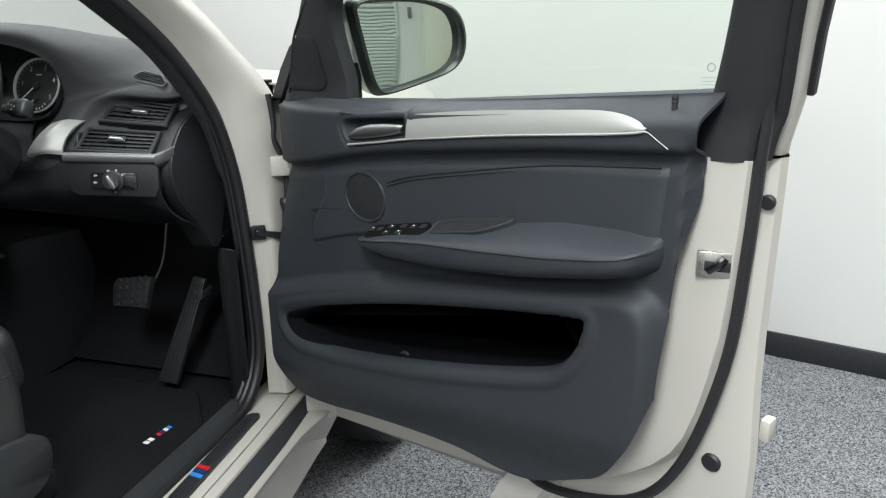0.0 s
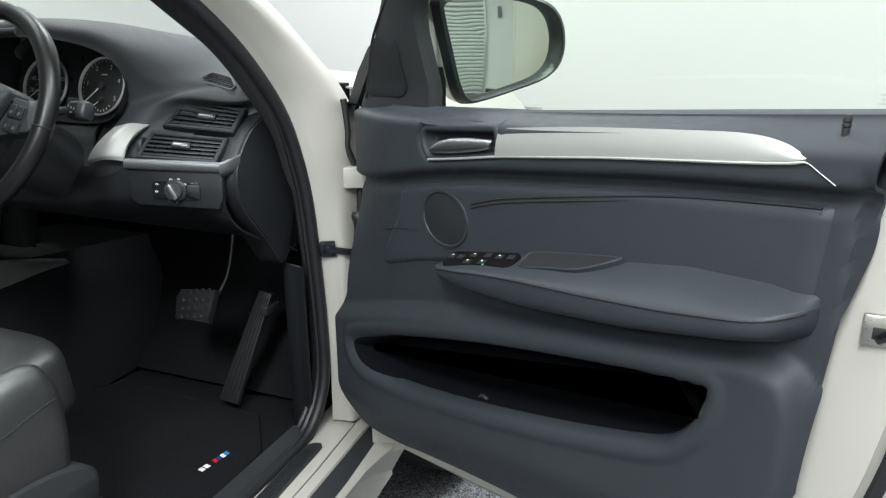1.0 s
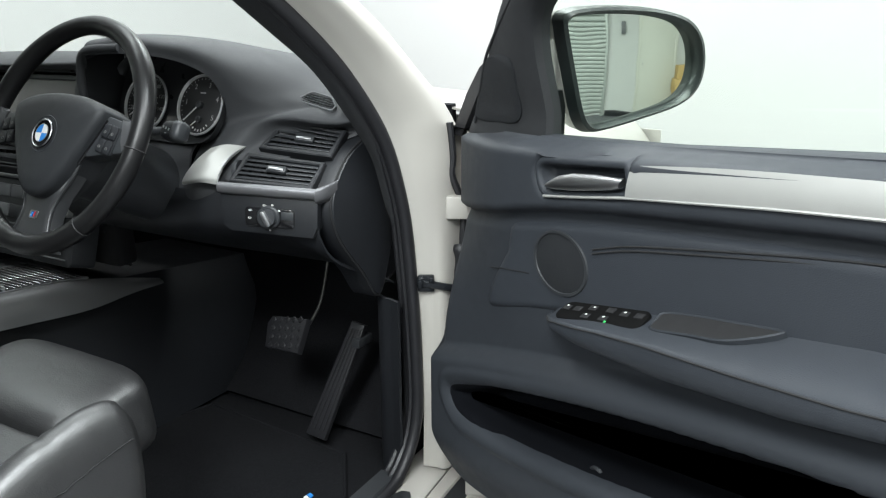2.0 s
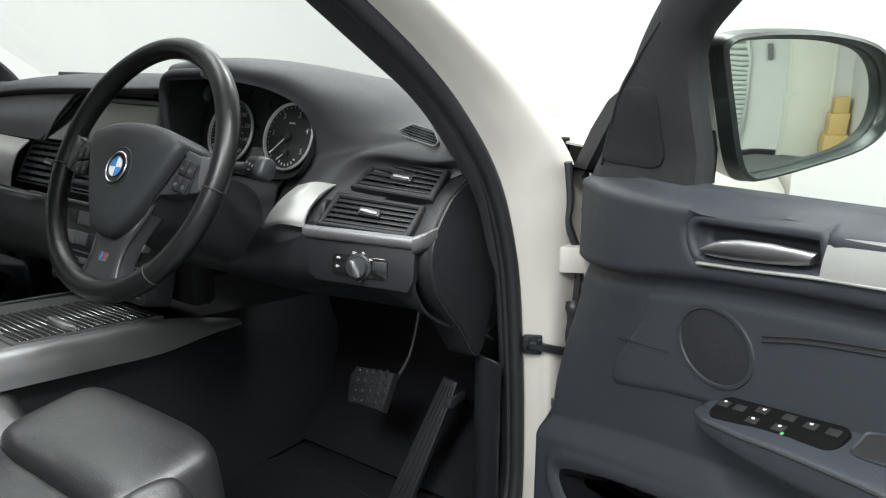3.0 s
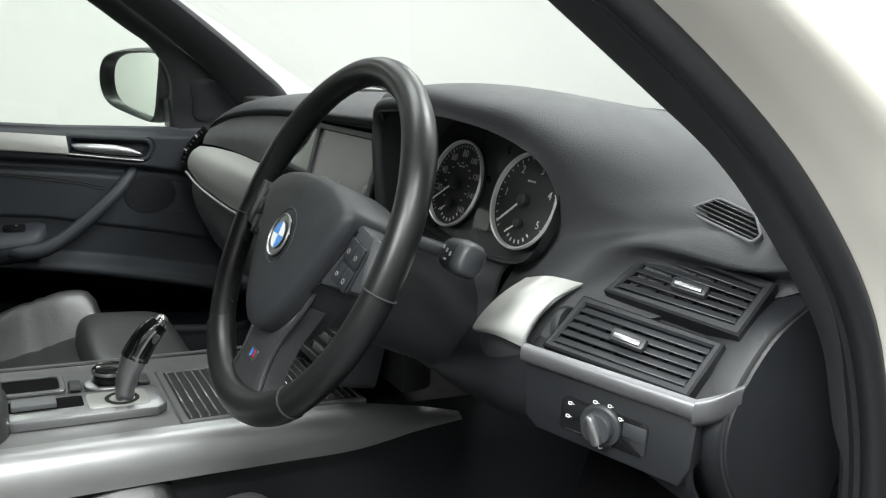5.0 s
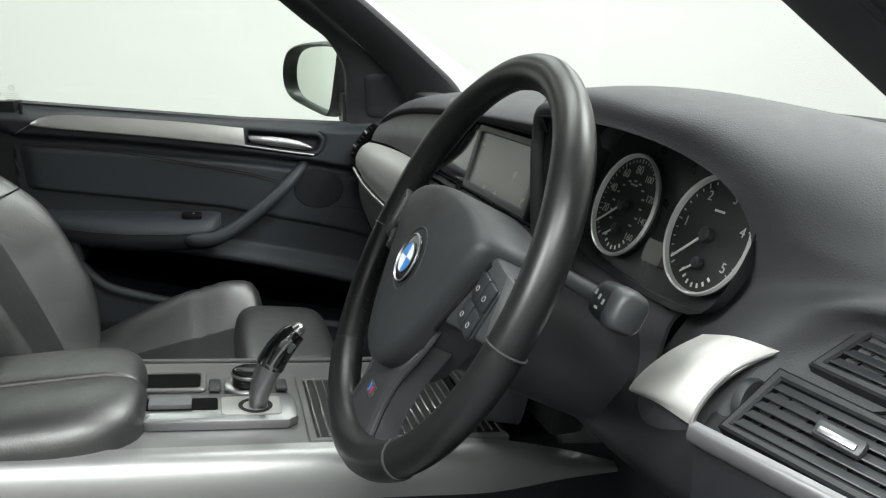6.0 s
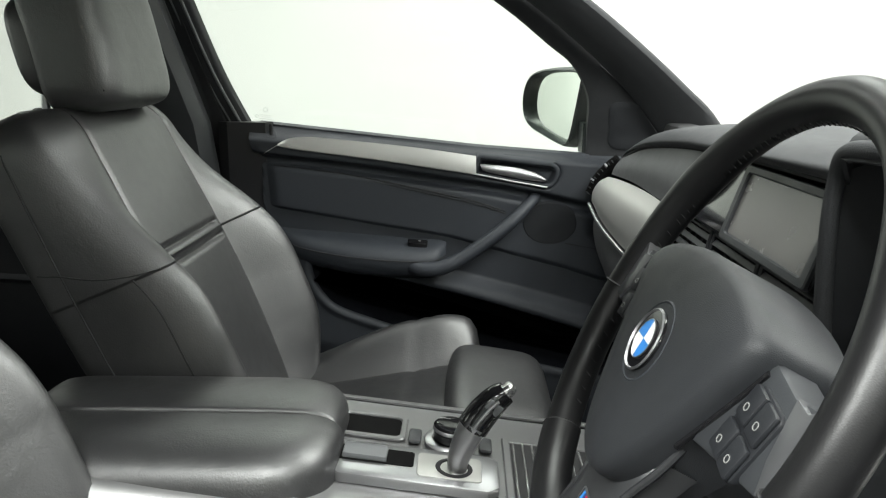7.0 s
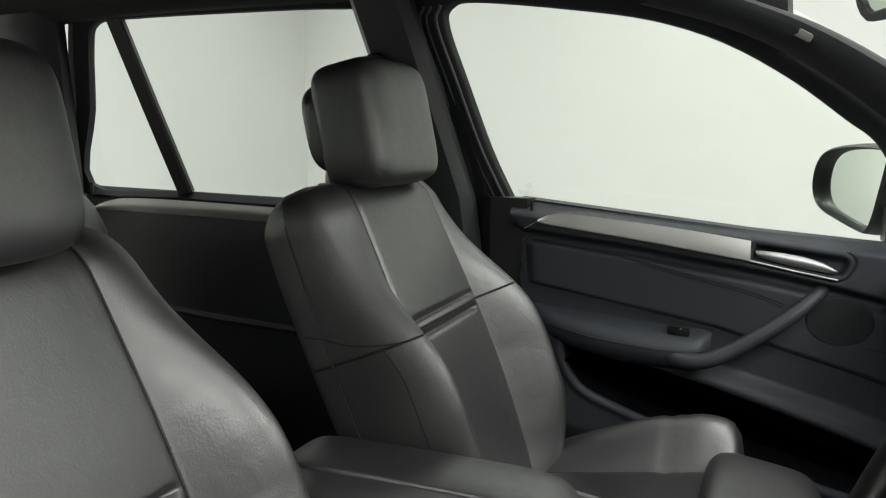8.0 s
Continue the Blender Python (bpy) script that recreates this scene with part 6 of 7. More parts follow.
part("bezel_edge", tube(spline([DM @ V((x, y, 0.004)) for x, y in ((-0.275, -0.048), (-0.20, 0.012), (-0.15, 0.049), (-0.10, 0.053), (0.125, 0.055))], 4), 0.003, 6), M_HARD, dash)
vent("air_vent", [(-0.333, 0.048), (-0.19, 0.048), (-0.19, -0.036), (-0.392, -0.036)], 0.007, fr((0.06, 0.195, 1.018), (1, 0, 0), (0, -0.97, 0.22)), 6, (-0.26, 0.012))
vent("air_vent", [(-0.172, 0.048), (-0.03, 0.048), (-0.03, -0.036), (-0.172, -0.036)], 0.007, fr((0.06, 0.195, 1.018), (1, 0, 0), (0, -0.97, 0.22)), 6, (-0.10, 0.012))
vent("air_vent", [(-0.012, 0.048), (0.115, 0.048), (0.115, -0.036), (-0.012, -0.036)], 0.007, fr((0.06, 0.195, 1.018), (1, 0, 0), (0, -0.97, 0.22)), 6, (0.05, 0.012))
part("chrome_line", box(0.40, 0.006, 0.007, 0.002, pose(-0.06, 0.176, 0.966)), M_SATIN, dash, "satin chrome line under the vents")
SM2 = fr((-0.02, 0.182, 0.878), (1, 0, 0), (0, -0.96, 0.28))
stack = part("centre_panel", slab(rrect(0.33, 0.16, 0.012), 0.004, 0.004, SM2, -0.05), M_HARD, dash, "black centre stack with rows of buttons")
for j, (yy, hh, nn) in enumerate(((0.052, 0.026, 6), (0.012, 0.026, 6), (-0.03, 0.012, 8), (-0.052, 0.012, 6))):
    for i in range(nn):
        part("button", box(0.27 / nn - 0.004, hh, 0.006, 0.002, SM2 @ pose(-0.135 + 0.27 / nn * (i + 0.5), yy, 0.006)), M_GREY if (i + j) % 3 else M_HARD, stack)
for x in (-0.145, 0.145):
    part("knob", lathe([(0.013, 0), (0.013, 0.012), (0.011, 0.014), (0.002, 0.0145)], 20, SM2 @ pose(x, 0.03, 0.004)), M_SILVER, stack, "round silver-rimmed knob")
part("chrome_line", box(0.30, 0.003, 0.003, 0.001, SM2 @ pose(0, -0.014, 0.006)), M_SATIN, stack)
part("chrome_line", box(0.30, 0.003, 0.003, 0.001, SM2 @ pose(0, -0.066, 0.006)), M_SATIN, stack)
part("stack_side", surf([[(s * 0.17, 0.19, 1.0), (s * 0.165, 0.21, 0.93), (s * 0.15, 0.25, 0.84), (s * 0.14, 0.30, 0.77)] for s in (-1, -0.5, 0.5, 1)], 4, 4, 0.004), M_LOWER, dash)

M_HUB = mat("airbag_skin", (0.019, 0.0205, 0.023), 0.52, spec=0.4, grain=0.25, gs=800, leather=True, var=0.12)
M_SPOKE = mat("satin_spoke", (0.032, 0.033, 0.035), 0.38, metal=0.2, var=0.08)
# ---- steering wheel ----
TILT_W = radians(28.0)
WM = fr((0.3637, 0.0338, 1.0945), (1, 0, 0), (0, -math.cos(TILT_W), math.sin(TILT_W)))
WR = 0.1797
HW = WM @ pose(0.002, -0.010, -0.008)
sw = thing("steering_wheel", (0.364, 0.05, 1.05), "black leather three-spoke steering wheel with silver lower bezel", "steering wheel")


def rim_arc(a0, a1, r, squash=0.98, n=40, bump=None):
    rings = []
    for i in range(n + 1):
        a = radians(lerp(a0, a1, i / n))
        k = 1 + (bump(math.degrees(a)) if bump else 0)
        rad = V((math.cos(a), math.sin(a), 0))
        c = rad * WR
        rings.append([WM @ (c + rad * math.cos(q) * r * k + V((0, 0, 1)) * math.sin(q) * r * k * squash) for q in (2 * math.pi * j / 16 for j in range(16))])
    return loft(rings)


def grip(a):
    return 0.10 * math.exp(-((a - 35) / 16) ** 2) + 0.10 * math.exp(-((a - 145) / 16) ** 2)


part("rim", rim_arc(-50, 230, 0.0150, bump=grip, n=80), M_WHEEL, sw, "black leather rim")
part("rim", rim_arc(230, 310, 0.0164, n=24), M_WHEEL, sw, "smooth black leather lower rim")
for a in (-50, 230, -5, 185):
    part("rim_seam", tube([WM @ (V((math.cos(radians(a)), math.sin(radians(a)), 0)) * (WR + 0.0156 * math.cos(q)) + V((0, 0, 0.0153 * math.sin(q)))) for q in (2 * math.pi * j / 16 for j in range(16))], 0.0011, 6, closed=True), M_SEAM, sw)
st_pts = []
for i in range(240):
    a = radians(lerp(-46, 226, i / 239))
    st_pts.append(a)
for i in range(0, 240, 2):
    a = st_pts[i]
    rad = V((math.cos(a), math.sin(a), 0))
    tan = V((-math.sin(a), math.cos(a), 0))
    if 20 < math.degrees(a) < 160 or i % 4 == 0:
        c = rad * (WR - 0.0157) + V((0, 0, -0.002))
        part("stitch", tube([WM @ (c - tan * 0.0010 + V((0, 0, 0.0024))), WM @ (c + tan * 0.0010 - V((0, 0, 0.0024)))], 0.0006, 4), M_SEAM, sw)
# airbag cover
hub = [(-0.104, 0.036), (-0.100, 0.052), (-0.060, 0.066), (0.0, 0.071), (0.060, 0.066), (0.100, 0.052), (0.104, 0.036), (0.090, 0.006), (0.068, -0.034), (0.044, -0.070), (0.022, -0.090), (0.0, -0.095), (-0.022, -0.090), (-0.044, -0.070), (-0.068, -0.034), (-0.090, 0.006)]
hs = spline([(x, y, 0) for x, y in hub], 4, True)
part("airbag_cover", loft([[HW @ V((p.x * s, p.y * s - 0.002, z)) for p in hs] for s, z in ((1.0, -0.03), (1.0, 0.018), (0.975, 0.025), (0.90, 0.0295), (0.7, 0.0325), (0.4, 0.0335), (0.12, 0.034))]), M_HUB, sw, "black grained airbag cover", sharp=60)
part("cover_dish", lathe([(0.031, 0.0325), (0.029, 0.0342), (0.0255, 0.0325)], 36, HW @ pose(0.0, -0.002, 0), cap=False), M_SOFT, sw)
# round emblem in plain coloured quarters
EMB = HW @ pose(0.0, -0.002, 0.033, 0, 0, 0)
em = part("emblem", lathe([(0.022, -0.004), (0.022, 0.002), (0.021, 0.0032), (0.0145, 0.0032), (0.002, 0.0032)], 36, EMB), M_GLOSS, sw, "round black emblem with blue and white quarters")
part("emblem_ring", lathe([(0.0215, 0.002), (0.0228, 0.0035), (0.0215, 0.0045), (0.0205, 0.003)], 36, EMB, cap=False), M_SATIN, em)
part("emblem_ring", lathe([(0.0138, 0.0030), (0.0145, 0.0042), (0.0138, 0.0046), (0.0132, 0.0036)], 30, EMB, cap=False), M_SATIN, em)
for k in range(4):
    pts = [(0, 0)] + [(0.0136 * math.cos(radians(90 * k + 90 * j / 8)), 0.0136 * math.sin(radians(90 * k + 90 * j / 8))) for j in range(9)]
    part("quarter", slab(pts, 0.0042, 0.0, EMB, 0.0025), M_WHITE if k % 2 == 0 else M_BLUE, em)
# spokes
for sx in (-1, 1):
    spk = [(0.055, 0.045), (0.10, 0.042), (0.135, 0.035), (0.166, 0.040), (0.168, -0.012), (0.14, -0.016), (0.10, -0.022), (0.050, -0.030)]
    oo = [(sx * x, y) for x, y in spk]
    if sx < 0:
        oo.reverse()
    sp = part("spoke", slab(oo, 0.012, 0.004, HW, -0.012), M_HARD, sw, "black spoke with buttons")
    wing = [(0.140, 0.036), (0.154, 0.034), (0.167, 0.045), (0.170, -0.008), (0.156, -0.012), (0.148, 0.004)]
    ww = [(sx * x, y) for x, y in wing]
    if sx < 0:
        ww.reverse()
    part("spoke_insert", slab(ww, 0.0145, 0.002, HW, 0.0), M_CONS, sp, "dark grey satin insert")
    BM = HW @ pose(sx * 0.121, 0.004, 0.010, 0, 0, sx * -10)
    pad = part("button_pad", slab(rrect(0.036, 0.046, 0.006), 0.004, 0.0015, BM), M_LOWER, sp)
    for bx, by in ((-0.0085, 0.0115), (0.0085, 0.0115), (-0.0085, -0.0115), (0.0085, -0.0115)):
        part("button", box(0.0155, 0.0205, 0.004, 0.0018, BM @ pose(bx, by, 0.005)), M_LOWER, pad)
        part("symbol", ringslab(rrect(0.0046, 0.0046, 0.002), rrect(0.0036, 0.0036, 0.0014), 0.0004, BM @ pose(bx, by - 0.002, 0.0071), 0, 0), M_TAG, pad)
    part("spoke_edge", tube(spline([HW @ V((sx * x, y, 0.012)) for x, y in ((0.106, 0.034), (0.091, 0.004), (0.069, -0.036))], 4), 0.0022, 6), M_GLOSS, sp)
low = [(-0.060, -0.052), (-0.041, -0.092), (-0.036, -0.122), (-0.042, -0.150), (-0.054, -0.170), (0.054, -0.170), (0.042, -0.150), (0.036, -0.122), (0.041, -0.092), (0.060, -0.052)]
lsp = part("lower_spoke", loft([[HW @ V((p[0] * k, lerp(-0.115, p[1], k2), z)) for p in low] for k, k2, z in ((1.0, 1.0, -0.016), (1.0, 1.0, 0.002), (0.93, 0.985, 0.0075), (0.6, 0.95, 0.009), (0.05, 0.9, 0.009))]), M_SPOKE, sw, "dark grey satin lower spoke", sharp=60)
for sx in (-1, 1):
    part("spoke_edge", tube(spline([HW @ V((sx * x, y, 0.006)) for x, y in ((0.066, -0.035), (0.057, -0.060), (0.040, -0.093), (0.035, -0.122), (0.041, -0.150))], 5), 0.0028, 8), M_SPOKE, lsp)
for k, mm in enumerate((M_BLUE, M_NAVY, M_RED, M_SATIN)):
    part("badge_stripe", slab([(-0.0065 + 0.0033 * k, -0.004), (-0.0036 + 0.0033 * k, -0.004), (-0.0022 + 0.0033 * k, 0.004), (-0.0051 + 0.0033 * k, 0.004)], 0.0012, 0.0, HW @ pose(0.0, -0.123, 0.0090)), mm, lsp)
part("badge_frame", ringslab(rrect(0.018, 0.0115, 0.002), rrect(0.0162, 0.0098, 0.0015), 0.0013, HW @ pose(0.0, -0.123, 0.0090)), M_SATIN, lsp)
# column shroud and stalks
col = thing("steering_column", (0.364, 0.14, 1.04), "black steering column shroud with stalks", "steering column")
part("shroud", loft([[WM @ V((0.062 * math.cos(q), (0.052 if math.sin(q) > 0 else 0.075) * math.sin(q) - 0.012, z)) for q in (2 * math.pi * j / 24 for j in range(24))] for z in (-0.035, -0.06, -0.11, -0.20)]), M_HARD, col, "black column shroud")
stk = part("stalk", tube([WM @ V(p) for p in ((0.05, 0.036, -0.075), (0.10, 0.038, -0.075), (0.150, 0.040, -0.074))], 0.007, 10), M_HARD, col, "black wiper stalk")
SHM = WM @ pose(0.0, 0.040, -0.074)
part("stalk_head", loft([[SHM @ V((xx, yy * k * ky, zz * k)) for yy, zz in rrect(0.030, 0.026, 0.009)] for xx, k, ky in ((0.134, 0.35, 1.0), (0.139, 0.72, 1.0), (0.145, 0.95, 1.0), (0.151, 1.0, 1.02), (0.164, 1.0, 1.05))]), M_LOWER, stk, sharp=50)
part("stalk_tip", loft([[SHM @ V((xx, yy * k * ky, zz * k)) for yy, zz in rrect(0.031, 0.0265, 0.009)] for xx, k, ky in ((0.1645, 0.98, 1.05), (0.165, 1.02, 1.05), (0.174, 1.02, 1.0), (0.178, 0.92, 0.97), (0.180, 0.75, 0.95))]), M_HARD, stk, "black turning end", sharp=50)
for k in range(3):
    part("symbol", box(0.0026, 0.0040, 0.0005, 0.0, SHM @ pose(0.147 + 0.0065 * k, 0.003 - 0.002 * k, 0.0131)), M_STAMP, stk)
part("symbol", box(0.0040, 0.0018, 0.0005, 0.0, SHM @ pose(0.155, -0.007, 0.0131)), M_STAMP, stk)
part("stalk", tube([WM @ V(p) for p in ((-0.05, 0.012, -0.070), (-0.10, 0.016, -0.068), (-0.16, 0.018, -0.066))], 0.010, 10), M_HARD, col, "black indicator stalk")

# ---- pedals ----
pb = thing("brake_pedal", (0.48, 0.42, 0.60), "worn black rubber brake pedal on a steel arm", "pedal")
BPM = fr((0.470, 0.405, 0.640), (1, 0, 0.18), (0, -0.85, 0.5))
part("pad", slab([(-0.052, -0.030), (0.040, -0.042), (0.052, 0.030), (-0.045, 0.036), (-0.056, 0.02)], 0.016, 0.005, BPM), M_RUBBER, pb, "worn rubber pad")
for i in range(5):
    for j in range(4):
        part("tread", box(0.011, 0.011, 0.004, 0.0015, BPM @ pose(-0.036 + 0.018 * i, -0.026 + 0.018 * j, 0.016, 0, 0, 45), 1), M_RUBBER, pb)
part("arm", tube(spline([(0.51, 0.42, 0.665), (0.525, 0.44, 0.71), (0.53, 0.46, 0.78), (0.53, 0.48, 0.86)], 4), 0.0032, 8), M_STEEL, pb, "bare steel arm")
pa = thing("accelerator_pedal", (0.55, 0.40, 0.43), "black ribbed accelerator pedal hinged on the floor", "pedal")
APM = fr((0.562, 0.452, 0.538), (1, 0.05, 0.0), (0.05, -0.93, 0.36))
part("pad", slab([(-0.062, -0.125), (-0.012, -0.130), (0.040, 0.122), (0.006, 0.126)], 0.012, 0.004, APM), M_RUBBER, pa)
for k in range(4):
    part("rib", ribbon([APM @ V((-0.050 + 0.011 * k, -0.11, 0.013)), APM @ V((0.012 + 0.007 * k, 0.11, 0.013))], 0.003, 0.003, (0, -1, 0.3)), M_RUBBER, pa)
part("arm", box(0.02, 0.05, 0.02, 0.004, pose(0.59, 0.49, 0.62)), M_HARD, pa)

M_RIB = mat("polished_rib", (0.55, 0.55, 0.55), 0.22, metal=0.9, var=0.04, rvar=0.04)
# ---- centre console ----
con = thing("centre_console", (0, -0.2, 0.4), "grey lacquered centre console with ribbed tray lid", "console")


def cz(y):
    return 0.795 - 0.11 * (y + 0.04)


body = []
for y in (0.62, 0.34, 0.25, 0.1, -0.05, -0.2, -0.35, -0.5, -0.65):
    z = cz(y)
    hw = table(-y, [(-0.62, 0.15), (-0.34, 0.148), (-0.1, 0.135), (0.1, 0.128), (0.65, 0.122)])
    body.append([V((-hw - 0.03, y, 0.40)), V((-hw - 0.02, y, z - 0.09)), V((-hw, y, z - 0.045)), V((-hw + 0.01, y, z - 0.012)), V((hw - 0.01, y, z - 0.012)), V((hw, y, z - 0.045)), V((hw + 0.02, y, z - 0.09)), V((hw + 0.03, y, 0.40))])
part("body", loft(body), M_LOWER, con, "black console body")
dk = []
for y in (0.20, 0.1, 0.0, -0.1, -0.2, -0.3):
    z = cz(y)
    dk.append([V((-0.122, y, z - 0.014)), V((-0.126, y, z - 0.001)), V((0.0, y, z + 0.001)), V((0.130, y, z - 0.001)), V((0.133, y, z - 0.014))])
part("deck", loft(dk), M_DECK, con, "silver grey lacquered console deck")
for s in (1, -1):
    st = []
    for y in (0.335, 0.26, 0.16, 0.05, -0.1, -0.3, -0.5, -0.62):
        z = cz(y)
        w = table(-y, [(-0.335, 0.010), (-0.2, 0.042), (0.0, 0.038), (0.6, 0.034)])
        xo = table(-y, [(-0.335, 0.186), (-0.2, 0.180), (0.0, 0.168), (0.6, 0.162)])
        tp = table(-y, [(-0.335, 0.15), (-0.15, 1.0), (0.6, 1.0)])
        drop = table(-y, [(-0.335, 0.02), (-0.2, 0.0), (0.6, 0.0)])
        st.append([V((s * (xo - w), y, z + 0.002 - drop)), V((s * (xo - w * 0.6), y, z - 0.001 - drop)), V((s * (xo - w * 0.25), y, z - 0.012 * tp - drop)), V((s * xo, y, z - 0.030 * tp - drop)), V((s * (xo + 0.006 * tp), y, z - 0.052 * tp - drop))])
    part("side_strip", surf(st, 4, 4, 0.003), M_STRIP, con, "dark silver strip along the console")
# ribbed lid of the tray
TRM = Matrix.Translation((0, 0, cz(0))) @ Matrix.Rotation(math.atan(-0.11), 4, "X")
tray = part("tray_surround", ringslab([(-0.062, -0.064), (0.130, -0.064), (0.134, 0.20), (-0.064, 0.20)], [(-0.052, -0.054), (0.121, -0.054), (0.124, 0.192), (-0.054, 0.192)], 0.004, TRM, -0.01), M_DECK, con)
lid = part("tray_lid", slab([(-0.054, -0.056), (0.123, -0.056), (0.126, 0.194), (-0.056, 0.194)], 0.0022, 0.0, TRM, -0.012), M_DARK, con, "ribbed roller lid with bright ribs")
for k in range(20):
    y = -0.050 + 0.0122 * k
    part("rib", box(0.170, 0.0036, 0.0036, 0.0012, TRM @ pose(0.034, y, 0.0034), 1), M_RIB, lid)
part("lid_grip", slab(spline([(-0.046, 0, 0), (-0.03, 0.007, 0), (0, 0.010, 0), (0.03, 0.007, 0), (0.046, 0, 0), (0.03, -0.007, 0), (0, -0.010, 0), (-0.03, -0.007, 0)], 3, True), 0.009, 0.003, TRM @ pose(0.074, 0.040, 0.002)), M_SATIN, lid, "chrome lid grip")
# selector plate, lever, parking brake switch, controller, small tray
PLM = Matrix.Translation((0, -0.17, cz(-0.17) + 0.001)) @ Matrix.Rotation(math.atan(-0.11), 4, "X")
sel = part("selector_plate", slab([(0.012, -0.100), (0.074, -0.100), (0.086, -0.085), (0.088, 0.085), (0.076, 0.098), (0.016, 0.098), (0.008, 0.088), (0.008, -0.09)], 0.012, 0.004, PLM), M_SATIN, con, "satin silver selector plate")
part("plate_inset", slab(rrect(0.052, 0.075, 0.006, 0.048, 0.040), 0.0135, 0.001, PLM, 0.010), M_SILVER, sel)
# flat plate whose near-black replaces a sunken, shaded well
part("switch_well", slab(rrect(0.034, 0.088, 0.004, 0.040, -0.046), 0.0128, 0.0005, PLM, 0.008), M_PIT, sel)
part("parking_switch", box(0.028, 0.052, 0.010, 0.002, PLM @ pose(0.040, -0.060, 0.014)), M_GREY, sel, "grey parking brake switch")
part("boot_slot", lathe([(0.020, 0.012), (0.022, 0.014), (0.017, 0.015), (0.014, 0.010)], 24, PLM @ pose(0.050, 0.045, 0), cap=False), M_DARK, sel)
sp_l = spline([(0.050, -0.121, cz(-0.12) + 0.008), (0.050, -0.118, 0.835), (0.050, -0.108, 0.862), (0.049, -0.094, 0.886), (0.048, -0.078, 0.905), (0.047, -0.066, 0.914)], 5)
lever = part("gear_lever", tube(sp_l[:14], 0.0175, 14, squash=0.85, taper=lambda k: 0.72 + 0.42 * k), M_SATIN, con, "curved gear lever with silver sides and black face")
part("lever_head", tube(sp_l[12:], 0.0195, 14, squash=0.95, taper=lambda k: 1.0 - 0.28 * k ** 2), M_GLOSS, lever, "gloss black lever head")
part("lever_edge", tube([p + V((0.0195, -0.002, 0.002)) for p in sp_l[13:-3]], 0.0022, 8), M_SATIN, lever, "thin silver edge")
part("lever_cap", blob(0.022, 0.026, 0.016, 3, pose(0.047, -0.067, 0.9145, 40)), M_RIB, lever, "silver lever cap")
part("lever_button", box(0.004, 0.014, 0.018, 0.002, pose(0.064, -0.080, 0.902, 50)), M_GREY, lever)
for k in range(4):
    part("symbol", box(0.004, 0.0035, 0.0006, 0.0, fr((0.052 - 0.003 * (k % 2), -0.102 + 0.006 * k, 0.897 + 0.005 * k), (1, 0, 0), (0.3, -0.75, 0.6))), M_WHITE, lever)
IDM = Matrix.Translation((-0.030, -0.130, cz(-0.13) + 0.003)) @ Matrix.Rotation(math.atan(-0.11), 4, "X")
idr = part("controller", lathe([(0.033, 0), (0.034, 0.004), (0.031, 0.006), (0.024, 0.007)], 36, IDM, cap=False), M_SATIN, con, "round silver-rimmed controller knob")
part("controller_knob", lathe([(0.0215, 0.006), (0.0225, 0.010), (0.0225, 0.018), (0.0235, 0.020), (0.0235, 0.025), (0.021, 0.027), (0.018, 0.026), (0.002, 0.026)], 36, IDM), M_GLOSS, idr, "black knob")
part("knob_rim", lathe([(0.0236, 0.0195), (0.0244, 0.0215), (0.0236, 0.0245), (0.0225, 0.0255)], 36, IDM, cap=False), M_SATIN, idr, "silver rim")
for x, y, r in ((-0.002, -0.045, 0), (0.0, 0.045, 0)):
    part("button", box(0.034, 0.016, 0.006, 0.003, IDM @ pose(x, y, 0.003, 0, 0, r)), M_HARD, idr)
trm = Matrix.Translation((-0.052, -0.232, cz(-0.232) + 0.002)) @ Matrix.Rotation(math.atan(-0.11), 4, "X")
tr2 = part("small_tray", ringslab(rrect(0.066, 0.092, 0.01), rrect(0.050, 0.076, 0.008), 0.004, trm), M_DECK, con, "small open console tray")
# lies flush on the deck; the tray's shade is in its colour
part("tray_shade", slab(rrect(0.052, 0.078, 0.008), 0.0012, 0.0, trm), M_PIT, tr2)
# armrest lid


def front_round(y, y0, y1, n=0.055):
    e, g = min(1.0, abs(y - y0) / n), min(1.0, abs(y1 - y) / 0.06)
    return (1 - (1 - e) ** 2.6) ** (1 / 2.6), (1 - (1 - g) ** 2.2) ** (1 / 2.2)


def lid_half(xi, xo, z0, z1, y0, y1):
    """Half of the padded lid: flat against its twin, rounded on its outer side and front."""
    st = []
    sg = math.copysign(1.0, xo - xi)
    for i in range(41):
        y = lerp(y0, y1, (i / 40) ** 1.7)
        r, g = front_round(y, y0, y1)
        top = z0 + (z1 - z0) * (0.42 + 0.58 * r) * (0.72 + 0.28 * g) - 0.006 * ((y - y0) / (y1 - y0)) ** 2
        out = xo - sg * 0.075 * (1 - front_round(y, y0, y1, 0.12)[0])
        xm = lerp(xi, out, 0.30)
        sec = [(xi, z0), (xi, top - 0.005), (xi + sg * 0.0015, top - 0.0015), (xi + sg * 0.005, top)]
        for j in range(15):
            q = math.pi / 2 * (1 - j / 14)
            sec.append((xm + (out - xm) * math.cos(q) ** 0.72, z0 + (top - z0) * math.sin(q) ** 0.62))
        st.append([V((px_, y, pz_)) for px_, pz_ in sec])
    return loft(st)


